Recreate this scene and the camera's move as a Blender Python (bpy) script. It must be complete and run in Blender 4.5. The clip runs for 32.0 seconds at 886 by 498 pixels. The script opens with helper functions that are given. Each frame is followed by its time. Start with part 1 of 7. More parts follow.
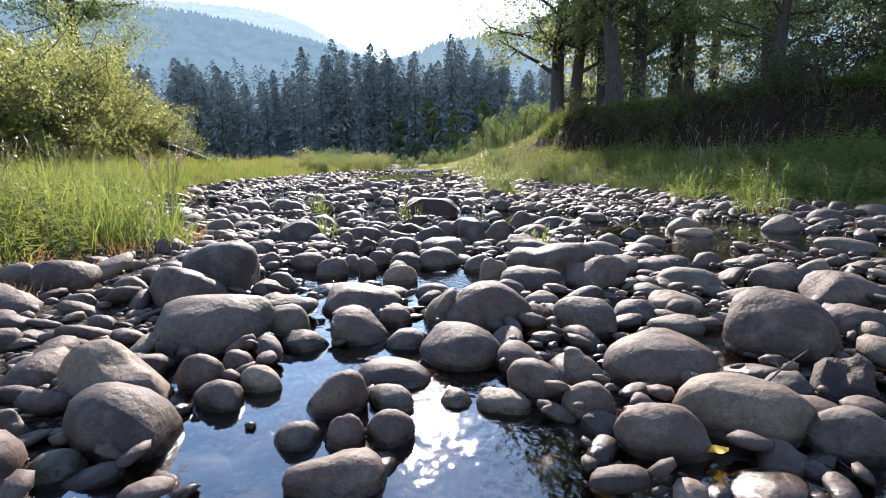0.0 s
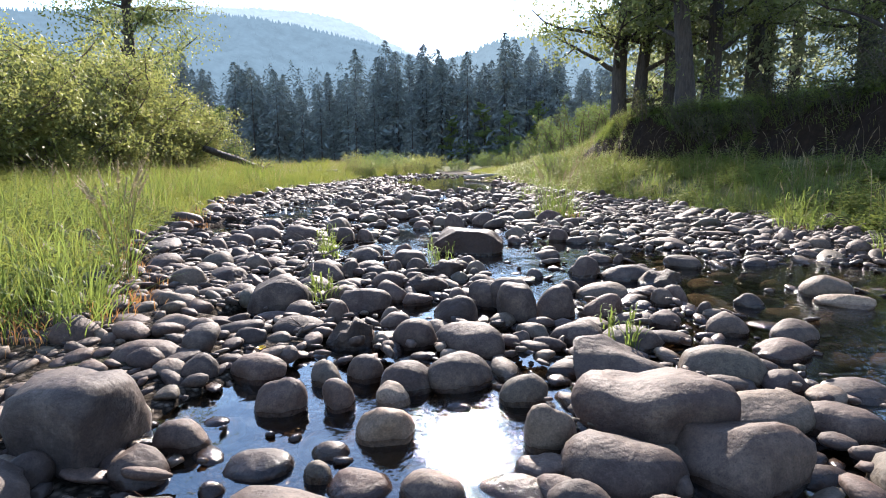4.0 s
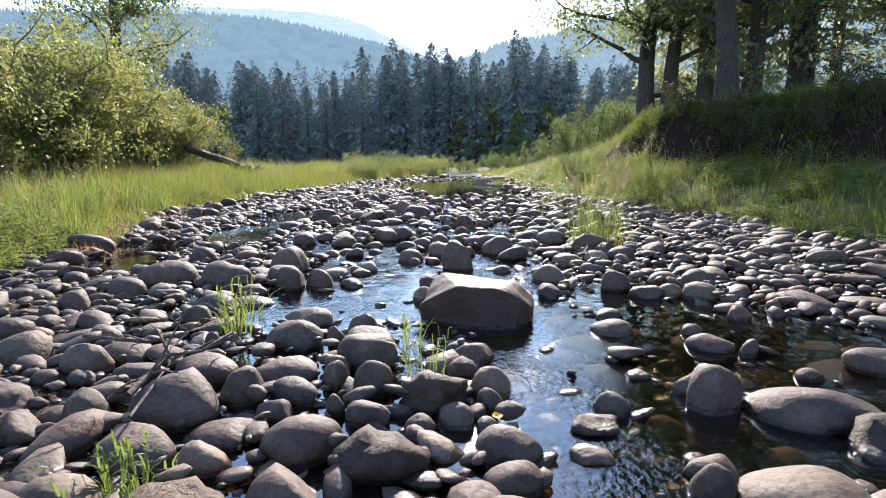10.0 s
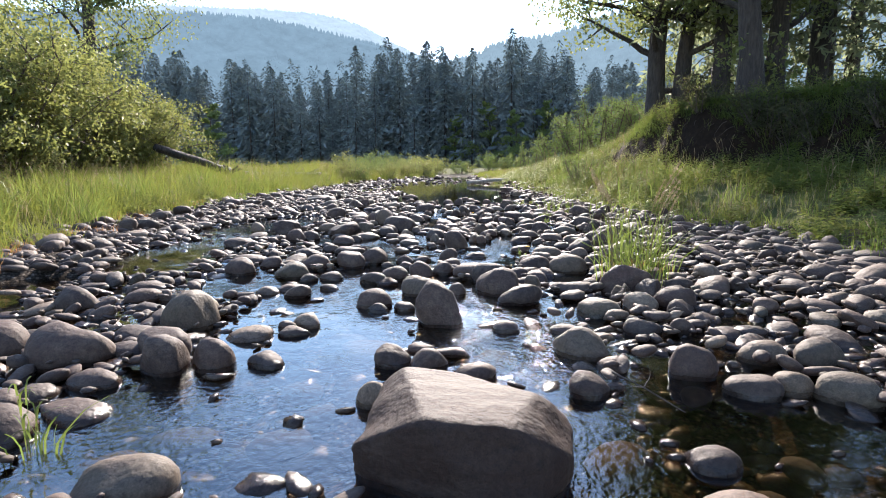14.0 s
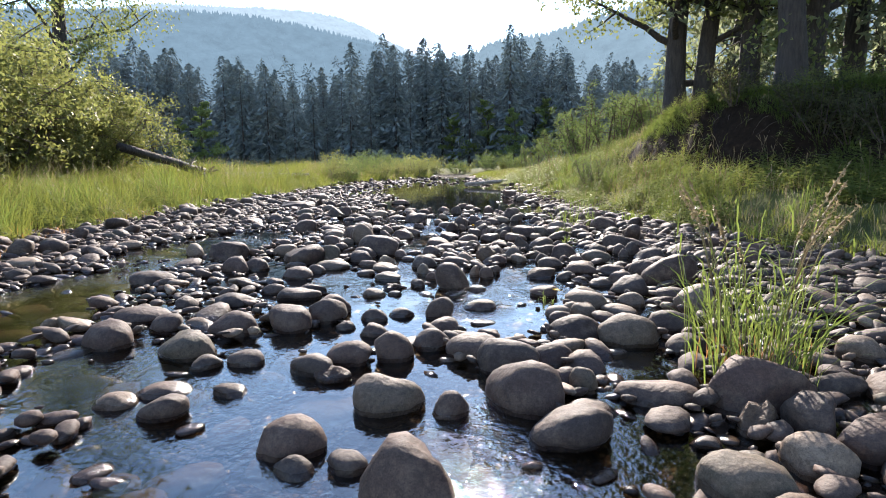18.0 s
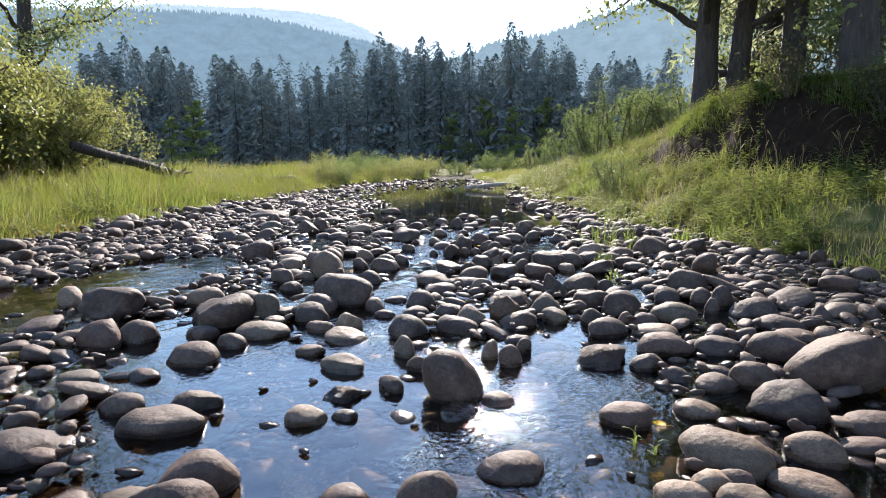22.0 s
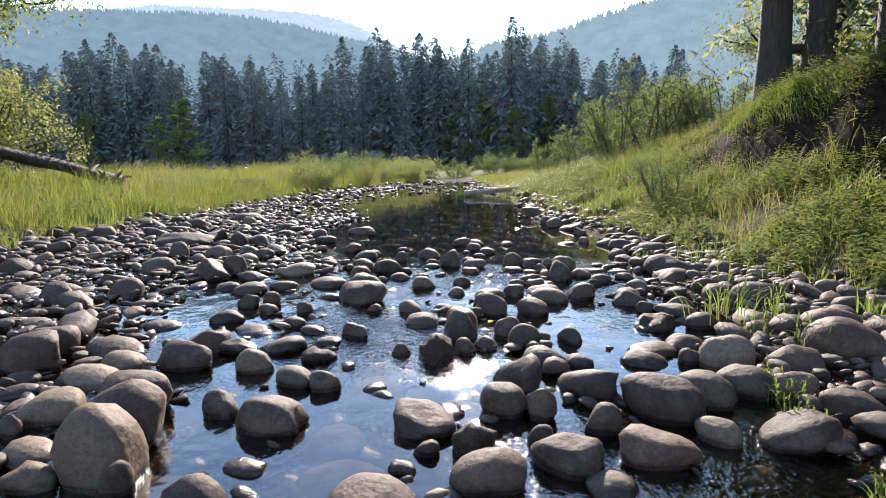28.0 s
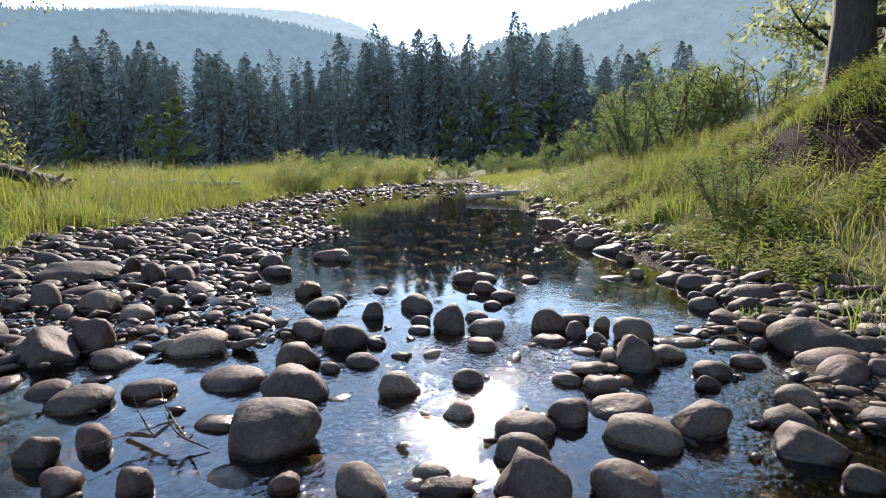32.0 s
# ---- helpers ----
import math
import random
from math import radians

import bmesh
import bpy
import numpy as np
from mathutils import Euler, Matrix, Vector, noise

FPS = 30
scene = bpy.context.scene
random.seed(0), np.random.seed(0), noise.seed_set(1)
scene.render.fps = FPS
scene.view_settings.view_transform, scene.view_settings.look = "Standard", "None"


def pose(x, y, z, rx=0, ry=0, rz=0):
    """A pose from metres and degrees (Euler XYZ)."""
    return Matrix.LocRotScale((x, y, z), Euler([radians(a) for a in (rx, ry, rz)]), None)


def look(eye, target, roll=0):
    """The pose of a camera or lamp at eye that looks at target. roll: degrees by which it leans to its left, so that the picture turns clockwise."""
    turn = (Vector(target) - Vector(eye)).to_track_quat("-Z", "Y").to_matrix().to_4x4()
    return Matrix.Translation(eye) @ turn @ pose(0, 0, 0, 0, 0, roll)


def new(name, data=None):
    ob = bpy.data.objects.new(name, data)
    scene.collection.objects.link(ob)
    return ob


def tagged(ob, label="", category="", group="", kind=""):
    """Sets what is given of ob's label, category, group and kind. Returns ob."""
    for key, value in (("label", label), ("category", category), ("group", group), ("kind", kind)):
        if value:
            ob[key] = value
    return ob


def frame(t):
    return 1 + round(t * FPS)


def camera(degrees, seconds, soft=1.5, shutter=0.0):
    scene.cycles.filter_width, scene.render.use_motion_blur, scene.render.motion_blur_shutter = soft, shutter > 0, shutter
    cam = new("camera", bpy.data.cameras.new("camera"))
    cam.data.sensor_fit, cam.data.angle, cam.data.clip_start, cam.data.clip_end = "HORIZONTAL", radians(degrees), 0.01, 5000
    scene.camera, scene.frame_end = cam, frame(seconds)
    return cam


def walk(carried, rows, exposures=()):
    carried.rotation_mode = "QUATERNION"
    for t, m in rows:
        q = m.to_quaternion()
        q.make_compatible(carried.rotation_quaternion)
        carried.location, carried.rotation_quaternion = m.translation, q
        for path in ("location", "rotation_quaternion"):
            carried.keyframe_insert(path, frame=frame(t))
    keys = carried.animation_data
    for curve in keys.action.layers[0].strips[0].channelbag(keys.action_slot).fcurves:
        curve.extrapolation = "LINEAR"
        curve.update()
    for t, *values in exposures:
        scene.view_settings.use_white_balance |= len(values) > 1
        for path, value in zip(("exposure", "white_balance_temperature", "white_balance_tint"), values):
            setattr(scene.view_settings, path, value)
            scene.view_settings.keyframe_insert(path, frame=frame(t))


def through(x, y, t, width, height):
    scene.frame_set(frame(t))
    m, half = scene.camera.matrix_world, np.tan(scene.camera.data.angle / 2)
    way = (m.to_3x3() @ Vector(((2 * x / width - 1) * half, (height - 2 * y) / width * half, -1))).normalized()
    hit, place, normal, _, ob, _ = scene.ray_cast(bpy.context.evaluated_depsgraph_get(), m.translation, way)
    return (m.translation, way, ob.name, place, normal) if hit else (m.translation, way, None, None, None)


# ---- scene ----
cam = camera(77.5, 32.0, soft=1.0)
METRES, EYE, TILT, LEAN, TURN = 19.0, 0.89, 0.0, 0.0, 0.0
ROWS = [
    (0.0, 0.0, 0.0, 0.0, -0.1, -8.98, 0.6),
    (0.5, 0.0012, 0.011, 0.0012, -0.07, -8.95, 0.58),
    (1.0, 0.0023, 0.0217, 0.0021, -0.04, -8.94, 0.54),
    (1.5, 0.0031, 0.0336, 0.0039, -0.02, -8.95, 0.54),
    (2.0, 0.0037, 0.0452, 0.0053, 0.06, -8.94, 0.53),
    (2.5, 0.0045, 0.0583, 0.0076, 0.42, -8.94, 0.54),
    (3.0, 0.0054, 0.0707, 0.0099, 1.11, -8.94, 0.54),
    (3.5, 0.0068, 0.0844, 0.0124, 3.03, -8.93, 0.57),
    (4.0, 0.0076, 0.0975, 0.0149, 5.29, -8.89, 0.56),
    (4.5, 0.0079, 0.1117, 0.0165, 7.44, -8.85, 0.6),
    (6.5, 0.0066, 0.1631, 0.0177, 7.06, -8.86, 0.53),
    (7.0, 0.0056, 0.1755, 0.0178, 6.87, -8.84, 0.5),
    (7.5, 0.0041, 0.1887, 0.0177, 6.71, -8.85, 0.49),
    (8.0, 0.0032, 0.2007, 0.0175, 6.56, -8.83, 0.42),
    (8.5, 0.0024, 0.2137, 0.0172, 6.45, -8.82, 0.42),
    (9.0, 0.0016, 0.2257, 0.0174, 6.35, -8.81, 0.39),
    (9.5, 0.0009, 0.2386, 0.0177, 6.26, -8.82, 0.4),
    (10.0, 0.0004, 0.2507, 0.0178, 6.17, -8.83, 0.4),
    (10.5, -0.0001, 0.2642, 0.0178, 6.07, -8.83, 0.38),
    (11.0, -0.0002, 0.2773, 0.0179, 6.03, -8.82, 0.39),
    (11.5, -0.0007, 0.2919, 0.0181, 5.94, -8.8, 0.39),
    (12.0, -0.0009, 0.3054, 0.0184, 5.91, -8.81, 0.37),
    (12.5, -0.0011, 0.3201, 0.0185, 5.86, -8.8, 0.33),
    (13.0, -0.0013, 0.3339, 0.0186, 5.83, -8.79, 0.3),
    (13.5, -0.0019, 0.349, 0.0188, 5.82, -8.77, 0.31),
    (14.0, -0.0029, 0.3632, 0.019, 5.77, -8.77, 0.32),
    (14.5, -0.0039, 0.3787, 0.0199, 5.75, -8.78, 0.31),
    (16.5, -0.0093, 0.4416, 0.022, 5.59, -8.88, 0.29),
    (17.0, -0.0102, 0.4573, 0.0223, 5.57, -8.88, 0.31),
    (17.5, -0.0111, 0.4743, 0.0224, 5.54, -8.88, 0.33),
    (18.0, -0.0118, 0.49, 0.0222, 5.5, -8.86, 0.34),
    (18.5, -0.0127, 0.5072, 0.0225, 5.48, -8.84, 0.36),
    (19.0, -0.0148, 0.5231, 0.0231, 5.45, -8.81, 0.3),
    (19.5, -0.017, 0.5412, 0.0236, 5.42, -8.81, 0.28),
    (20.0, -0.0189, 0.5583, 0.0241, 5.39, -8.82, 0.31),
    (20.5, -0.0205, 0.5766, 0.0242, 5.38, -8.8, 0.28),
    (21.0, -0.0217, 0.5933, 0.0246, 5.39, -8.82, 0.29),
    (21.5, -0.0227, 0.6114, 0.0244, 5.39, -8.82, 0.31),
    (22.0, -0.0232, 0.6281, 0.0241, 5.39, -8.81, 0.33),
    (22.5, -0.0237, 0.646, 0.0243, 5.38, -8.82, 0.31),
    (23.0, -0.0243, 0.6626, 0.0245, 5.36, -8.81, 0.3),
    (23.5, -0.025, 0.6809, 0.0246, 5.33, -8.81, 0.33),
    (24.0, -0.0258, 0.6983, 0.0245, 5.33, -8.79, 0.32),
    (24.5, -0.0267, 0.7156, 0.0247, 5.31, -8.79, 0.33),
    (25.0, -0.0281, 0.7344, 0.0249, 5.32, -8.78, 0.32),
    (25.5, -0.0291, 0.7521, 0.0248, 5.32, -8.76, 0.34),
    (27.5, -0.0328, 0.8285, 0.0241, 5.34, -8.72, 0.42),
    (28.0, -0.0352, 0.8487, 0.0254, 5.32, -8.72, 0.43),
    (28.5, -0.0372, 0.8678, 0.0262, 5.31, -8.73, 0.43),
    (29.0, -0.0389, 0.888, 0.0264, 5.32, -8.7, 0.42),
    (29.5, -0.0401, 0.9064, 0.0267, 5.33, -8.7, 0.43),
    (30.0, -0.0413, 0.9255, 0.0266, 5.35, -8.72, 0.47),
    (30.5, -0.0423, 0.943, 0.0265, 5.36, -8.73, 0.47),
    (31.0, -0.0432, 0.9615, 0.0265, 5.37, -8.77, 0.47),
    (31.5, -0.0444, 0.9783, 0.0271, 5.38, -8.77, 0.48),
    (32.0, -0.0459, 0.9962, 0.0273, 5.37, -8.8, 0.49),
]
walk(cam, [(t, pose(0, 0, EYE, TILT, LEAN, TURN) @ pose(METRES * x, METRES * y, METRES * z, 90 + pitch, roll, yaw)) for t, x, y, z, yaw, pitch, roll in ROWS], exposures=[(0.0, 1.9, 6180, 18), (4.0, 1.95, 6180, 18), (10.0, 1.91, 6150, 17), (17.0, 1.78, 6250, 17), (25.0, 1.82, 6300, 17), (32.0, 1.63, 6430, 17)])

# ---------------------------------------------------------------- light
SUN_EL, SUN_AZ = 28.4, 2.5          # degrees above the horizon, degrees left of straight ahead (+y)
world = bpy.data.worlds.new("sky")
scene.world = world
world.use_nodes = True
wn = world.node_tree
wn.nodes.clear()
sky = wn.nodes.new("ShaderNodeTexSky")
sky.sky_type = "NISHITA"
sky.sun_disc = False
sky.sun_elevation = radians(SUN_EL)
sky.sun_rotation = radians(-SUN_AZ)
sky.altitude, sky.air_density, sky.dust_density, sky.ozone_density = 600, 1.45, 0.12, 3.2
bg = wn.nodes.new("ShaderNodeBackground")
bg.inputs["Strength"].default_value = 0.122
wo = wn.nodes.new("ShaderNodeOutputWorld")
# thin bright clouds drift over the blue
wc = wn.nodes.new("ShaderNodeTexCoord")
wm = wn.nodes.new("ShaderNodeMapping")
wm.inputs["Scale"].default_value = (1.0, 1.0, 2.2)
wt = wn.nodes.new("ShaderNodeTexNoise")
wt.inputs["Scale"].default_value, wt.inputs["Detail"].default_value, wt.inputs["Roughness"].default_value = 5.5, 6.0, 0.55
wr = wn.nodes.new("ShaderNodeValToRGB")
wr.color_ramp.elements[0].position, wr.color_ramp.elements[1].position = 0.56, 0.82
wr.color_ramp.elements[1].color = (0.55, 0.55, 0.55, 1)
wx = wn.nodes.new("ShaderNodeMix")
wx.data_type = "RGBA"
wx.inputs[7].default_value = (9.0, 9.4, 10.2, 1)
wn.links.new(wc.outputs["Generated"], wm.inputs["Vector"])
wn.links.new(wm.outputs[0], wt.inputs["Vector"])
wn.links.new(wt.outputs["Fac"], wr.inputs[0])
wn.links.new(wr.outputs[0], wx.inputs[0])
wn.links.new(sky.outputs[0], wx.inputs[6])
wn.links.new(wx.outputs[2], bg.inputs[0])
wn.links.new(bg.outputs[0], wo.inputs[0])

sun = new("sun", bpy.data.lights.new("sun", "SUN"))
sun.data.energy, sun.data.angle, sun.data.color = 4.8, radians(0.55), (1.0, 0.9, 0.74)
_e, _a = radians(SUN_EL), radians(SUN_AZ)
sun.matrix_world = look((0, 0, 60), (0 + math.sin(_a) * math.cos(_e), 0 - math.cos(_a) * math.cos(_e), 60 - math.sin(_e)))


# ---------------------------------------------------------------- materials
def material(name):
    m = bpy.data.materials.new(name)
    m.use_nodes = True
    nt = m.node_tree
    nt.nodes.clear()
    return m, nt, nt.nodes.new("ShaderNodeOutputMaterial")


def node(nt, kind, **values):
    n = nt.nodes.new(kind)
    for key, value in values.items():
        n.inputs[key.replace("_", " ")].default_value = value
    return n


def noise_tex(nt, vec, scale, detail=4.0, rough=0.55):
    n = node(nt, "ShaderNodeTexNoise", Scale=scale, Detail=detail, Roughness=rough)
    nt.links.new(vec, n.inputs["Vector"])
    return n.outputs["Fac"]


def noise_col(nt, vec, scale):
    n = node(nt, "ShaderNodeTexNoise", Scale=scale)
    nt.links.new(vec, n.inputs["Vector"])
    return n.outputs["Color"]


def ramp(nt, fac, stops):
    r = nt.nodes.new("ShaderNodeValToRGB")
    el = r.color_ramp.elements
    while len(el) < len(stops):
        el.new(0.5)
    for e, (p, c) in zip(el, stops):
        e.position, e.color = p, (*c, 1) if len(c) == 3 else c
    nt.links.new(fac, r.inputs[0])
    return r.outputs[0]


def mix(nt, fac, a, b, mode="MIX"):
    m = nt.nodes.new("ShaderNodeMix")
    m.data_type, m.blend_type = "RGBA", mode
    for value, sock in ((fac, m.inputs[0]), (a, m.inputs[6]), (b, m.inputs[7])):
        if isinstance(value, (int, float)):
            sock.default_value = value
        elif isinstance(value, tuple):
            sock.default_value = (*value, 1)
        else:
            nt.links.new(value, sock)
    return m.outputs[2]


def bump(nt, height, strength, distance, after=None):
    b = node(nt, "ShaderNodeBump", Strength=strength, Distance=distance)
    nt.links.new(height, b.inputs["Height"])
    if after is not None:
        nt.links.new(after, b.inputs["Normal"])
    return b.outputs[0]


def place_vec(nt, world_space=True):
    if world_space:
        return nt.nodes.new("ShaderNodeNewGeometry").outputs["Position"]
    return nt.nodes.new("ShaderNodeTexCoord").outputs["Object"]


def stone_material(name, tint=(1, 1, 1), rough_relief=0.35, per_island=False):
    m, nt, out = material(name)
    geo = nt.nodes.new("ShaderNodeNewGeometry")
    vec = geo.outputs["Position"]
    if per_island:
        rnd = geo.outputs["Random Per Island"]
    else:
        rnd = nt.nodes.new("ShaderNodeObjectInfo").outputs["Random"]
    base = ramp(nt, rnd, [(0.0, (0.025, 0.018, 0.015)), (0.18, (0.05, 0.036, 0.031)), (0.34, (0.034, 0.029, 0.027)), (0.5, (0.068, 0.048, 0.039)), (0.64, (0.038, 0.032, 0.028)),
                          (0.76, (0.062, 0.041, 0.034)), (0.84, (0.058, 0.056, 0.043)), (0.92, (0.1, 0.08, 0.06)), (1.0, (0.17, 0.145, 0.112))])
    blot = noise_tex(nt, vec, 7.0, 5, 0.6)
    base = mix(nt, ramp(nt, blot, [(0.45, (0, 0, 0)), (0.63, (0.5, 0.5, 0.5))]), base, (0.105, 0.087, 0.072))
    stain = noise_tex(nt, vec, 16.0, 6, 0.7)
    base = mix(nt, ramp(nt, stain, [(0.55, (0, 0, 0)), (0.7, (0.55, 0.55, 0.55))]), base, (0.022, 0.019, 0.017))
    base = mix(nt, 1.0, base, tuple(c * k for c, k in zip(tint, (1.12, 0.97, 0.89))), "MULTIPLY")
    grain = noise_tex(nt, vec, 130.0, 4, 0.75)
    base = mix(nt, 0.6, base, ramp(nt, grain, [(0.34, (0.5, 0.49, 0.48)), (0.66, (1.45, 1.42, 1.38))]), "MULTIPLY")
    base = mix(nt, 0.6, base, ramp(nt, noise_tex(nt, vec, 38.0, 5, 0.7), [(0.35, (0.55, 0.53, 0.52)), (0.65, (1.35, 1.32, 1.28))]), "MULTIPLY")
    speck = node(nt, "ShaderNodeTexVoronoi", Scale=55.0)
    nt.links.new(vec, speck.inputs["Vector"])
    pits = ramp(nt, speck.outputs["Distance"], [(0.10, (0.55, 0.52, 0.5)), (0.22, (1, 1, 1))])
    base = mix(nt, 0.75, base, pits, "MULTIPLY")
    sep = nt.nodes.new("ShaderNodeSeparateXYZ")
    nt.links.new(vec, sep.inputs[0])
    under = node(nt, "ShaderNodeMapRange")
    under.inputs["From Min"].default_value, under.inputs["From Max"].default_value = -0.035, -0.005
    under.inputs["To Min"].default_value, under.inputs["To Max"].default_value = 0.75, 0.0
    nt.links.new(sep.outputs[2], under.inputs["Value"])
    base = mix(nt, under.outputs[0], base, ramp(nt, blot, [(0.35, (0.09, 0.06, 0.03)), (0.65, (0.24, 0.15, 0.065))]))   # brown algae film
    # a wet dark band just over the waterline
    tide = node(nt, "ShaderNodeMath")
    tide.operation = "MULTIPLY_ADD"
    nt.links.new(noise_tex(nt, vec, 9.0, 4), tide.inputs[0])
    tide.inputs[1].default_value = -0.05
    nt.links.new(sep.outputs[2], tide.inputs[2])
    damp = ramp(nt, tide.outputs[0], [(0.0, (1, 1, 1)), (0.022, (0, 0, 0))])
    base = mix(nt, damp, base, mix(nt, 1.0, base, (0.5, 0.47, 0.45), "MULTIPLY"))
    b = node(nt, "ShaderNodeBsdfPrincipled", Roughness=0.58)
    nt.links.new(ramp(nt, damp, [(0.0, (0.68, 0.68, 0.68)), (1.0, (0.22, 0.22, 0.22))]), b.inputs["Roughness"])
    b.inputs["Specular IOR Level"].default_value = 0.28
    nt.links.new(base, b.inputs["Base Color"])
    n0 = bump(nt, noise_tex(nt, vec, 6.5, 3, 0.5), 0.35, 0.05)
    crack = node(nt, "ShaderNodeTexVoronoi", Scale=4.5)
    crack.feature = "DISTANCE_TO_EDGE"
    nt.links.new(mix(nt, 0.12, vec, noise_col(nt, vec, 5.0)), crack.inputs["Vector"])
    n0 = bump(nt, ramp(nt, crack.outputs["Distance"], [(0.0, (0, 0, 0)), (0.035, (1, 1, 1))]), 0.08, 0.01, n0)
    n1 = bump(nt, noise_tex(nt, vec, 26.0, 7, 0.66), rough_relief * 1.2, 0.014, n0)
    n2 = bump(nt, grain, 0.35, 0.003, n1)
    n3 = bump(nt, pits, 0.5, 0.004, n2)
    nt.links.new(n3, b.inputs["Normal"])
    nt.links.new(b.outputs[0], out.inputs[0])
    return m


def sunken_material():
    """Stones on the bed under the water, filmed over with orange and brown algae."""
    m, nt, out = material("sunken_stone")
    geo = nt.nodes.new("ShaderNodeNewGeometry")
    col = ramp(nt, geo.outputs["Random Per Island"], [(0.0, (0.05, 0.04, 0.03)), (0.35, (0.1, 0.075, 0.05)), (0.6, (0.13, 0.085, 0.042)), (0.82, (0.085, 0.072, 0.06)), (0.95, (0.13, 0.085, 0.042)), (1.0, (0.24, 0.13, 0.045))])
    col = mix(nt, 0.8, col, ramp(nt, noise_tex(nt, geo.outputs["Position"], 14.0, 6, 0.65), [(0.3, (0.45, 0.42, 0.4)), (0.7, (1.35, 1.3, 1.2))]), "MULTIPLY")
    b = node(nt, "ShaderNodeBsdfPrincipled", Roughness=0.8)
    nt.links.new(col, b.inputs["Base Color"])
    nt.links.new(bump(nt, noise_tex(nt, geo.outputs["Position"], 20.0, 5), 0.5, 0.02), b.inputs["Normal"])
    nt.links.new(b.outputs[0], out.inputs[0])
    return m


SUNKEN = sunken_material()
STONE = stone_material("river_stone")
STONE_PALE = stone_material("pale_stone", (1.25, 1.22, 1.16))
STONE_BLUE = stone_material("bluish_stone", (0.92, 1.0, 1.1))
STONE_DARK = stone_material("pitted_dark_stone", (0.62, 0.55, 0.48), 1.0)
STONE_BROWN = stone_material("brown_rock", (0.4, 0.34, 0.31), 0.5)
STONE_LOOSE = stone_material("loose_stone", (1, 1, 1), 0.35, True)


def leaf_material(name, low, high, through=(0.55, 0.65, 0.12), share=0.45, gloss=0.45, shine=0.25, patches=0.0):
    m, nt, out = material(name)
    geo = nt.nodes.new("ShaderNodeNewGeometry")
    col = ramp(nt, geo.outputs["Random Per Island"], [(0.0, low), (0.75, high), (1.0, tuple(min(1, c * 1.5) for c in high))])
    col = mix(nt, 0.5, col, ramp(nt, noise_tex(nt, geo.outputs["Position"], 0.9, 3), [(0.3, (0.62, 0.68, 0.7)), (0.7, (1.3, 1.2, 1.05))]), "MULTIPLY")
    if patches:
        worn = ramp(nt, noise_tex(nt, geo.outputs["Position"], 1.7, 4, 0.6), [(0.48, (0, 0, 0)), (0.66, (patches, patches, patches))])
        col = mix(nt, worn, col, tuple(c * k for c, k in zip(high, (2.0, 1.25, 1.3))))
    b = node(nt, "ShaderNodeBsdfPrincipled", Roughness=gloss)
    b.inputs["Specular IOR Level"].default_value = shine
    nt.links.new(col, b.inputs["Base Color"])
    t = nt.nodes.new("ShaderNodeBsdfTranslucent")
    nt.links.new(mix(nt, 0.75, col, through), t.inputs[0])
    s = nt.nodes.new("ShaderNodeMixShader")
    s.inputs[0].default_value = share
    nt.links.new(b.outputs[0], s.inputs[1])
    nt.links.new(t.outputs[0], s.inputs[2])
    nt.links.new(s.outputs[0], out.inputs[0])
    return m


GRASS = leaf_material("grass_green", (0.036, 0.052, 0.014), (0.092, 0.104, 0.03), (0.27, 0.3, 0.055), 0.45, 0.5, 0.12, 0.45)
WEED = leaf_material("weed_leaf", (0.042, 0.068, 0.02), (0.088, 0.115, 0.034), (0.26, 0.3, 0.06), 0.42, 0.6, 0.06, 0.5)
REED = leaf_material("reed_leaf", (0.042, 0.066, 0.016), (0.085, 0.115, 0.03), (0.23, 0.29, 0.06), 0.44, 0.5, 0.12)
RUST = leaf_material("rusty_stem", (0.16, 0.075, 0.03), (0.3, 0.16, 0.06), (0.45, 0.22, 0.08), 0.4)
GRASS_DRY = leaf_material("grass_dry", (0.15, 0.115, 0.065), (0.25, 0.2, 0.115), (0.32, 0.26, 0.15), 0.4)
WILLOW = leaf_material("willow_leaf", (0.075, 0.095, 0.028), (0.17, 0.185, 0.065), (0.29, 0.31, 0.085), 0.42, 0.5, 0.14, 0.4)
POPLAR = leaf_material("cottonwood_leaf", (0.06, 0.085, 0.03), (0.12, 0.145, 0.055), (0.28, 0.31, 0.1), 0.38, 0.55, 0.1)
# far firs only: the valley haze is mixed into this pale bluish needle colour
NEEDLE_HAZED = leaf_material("hazed_fir_needles", (0.112, 0.136, 0.14), (0.122, 0.146, 0.15), (0.16, 0.2, 0.195), 0.03, 1.0, 0.0)
YELLOW = leaf_material("yellow_leaf", (0.5, 0.3, 0.03), (0.6, 0.4, 0.05), (0.8, 0.5, 0.05), 0.3)
NEEDLE_NEAR = leaf_material("fir_sprays", (0.1, 0.12, 0.07), (0.16, 0.17, 0.1), (0.32, 0.36, 0.2), 0.5, 0.8, 0.05)
# dull dark leaves: the deep shade on the cut bank is part of their colour
SHADED_BRUSH = leaf_material("shaded_undergrowth_leaf", (0.032, 0.034, 0.02), (0.062, 0.062, 0.035), (0.14, 0.14, 0.06), 0.35, 0.8, 0.03)
FARGREEN = leaf_material("birch_leaf", (0.07, 0.1, 0.035), (0.11, 0.145, 0.055), (0.24, 0.3, 0.09), 0.35, 0.7, 0.05)


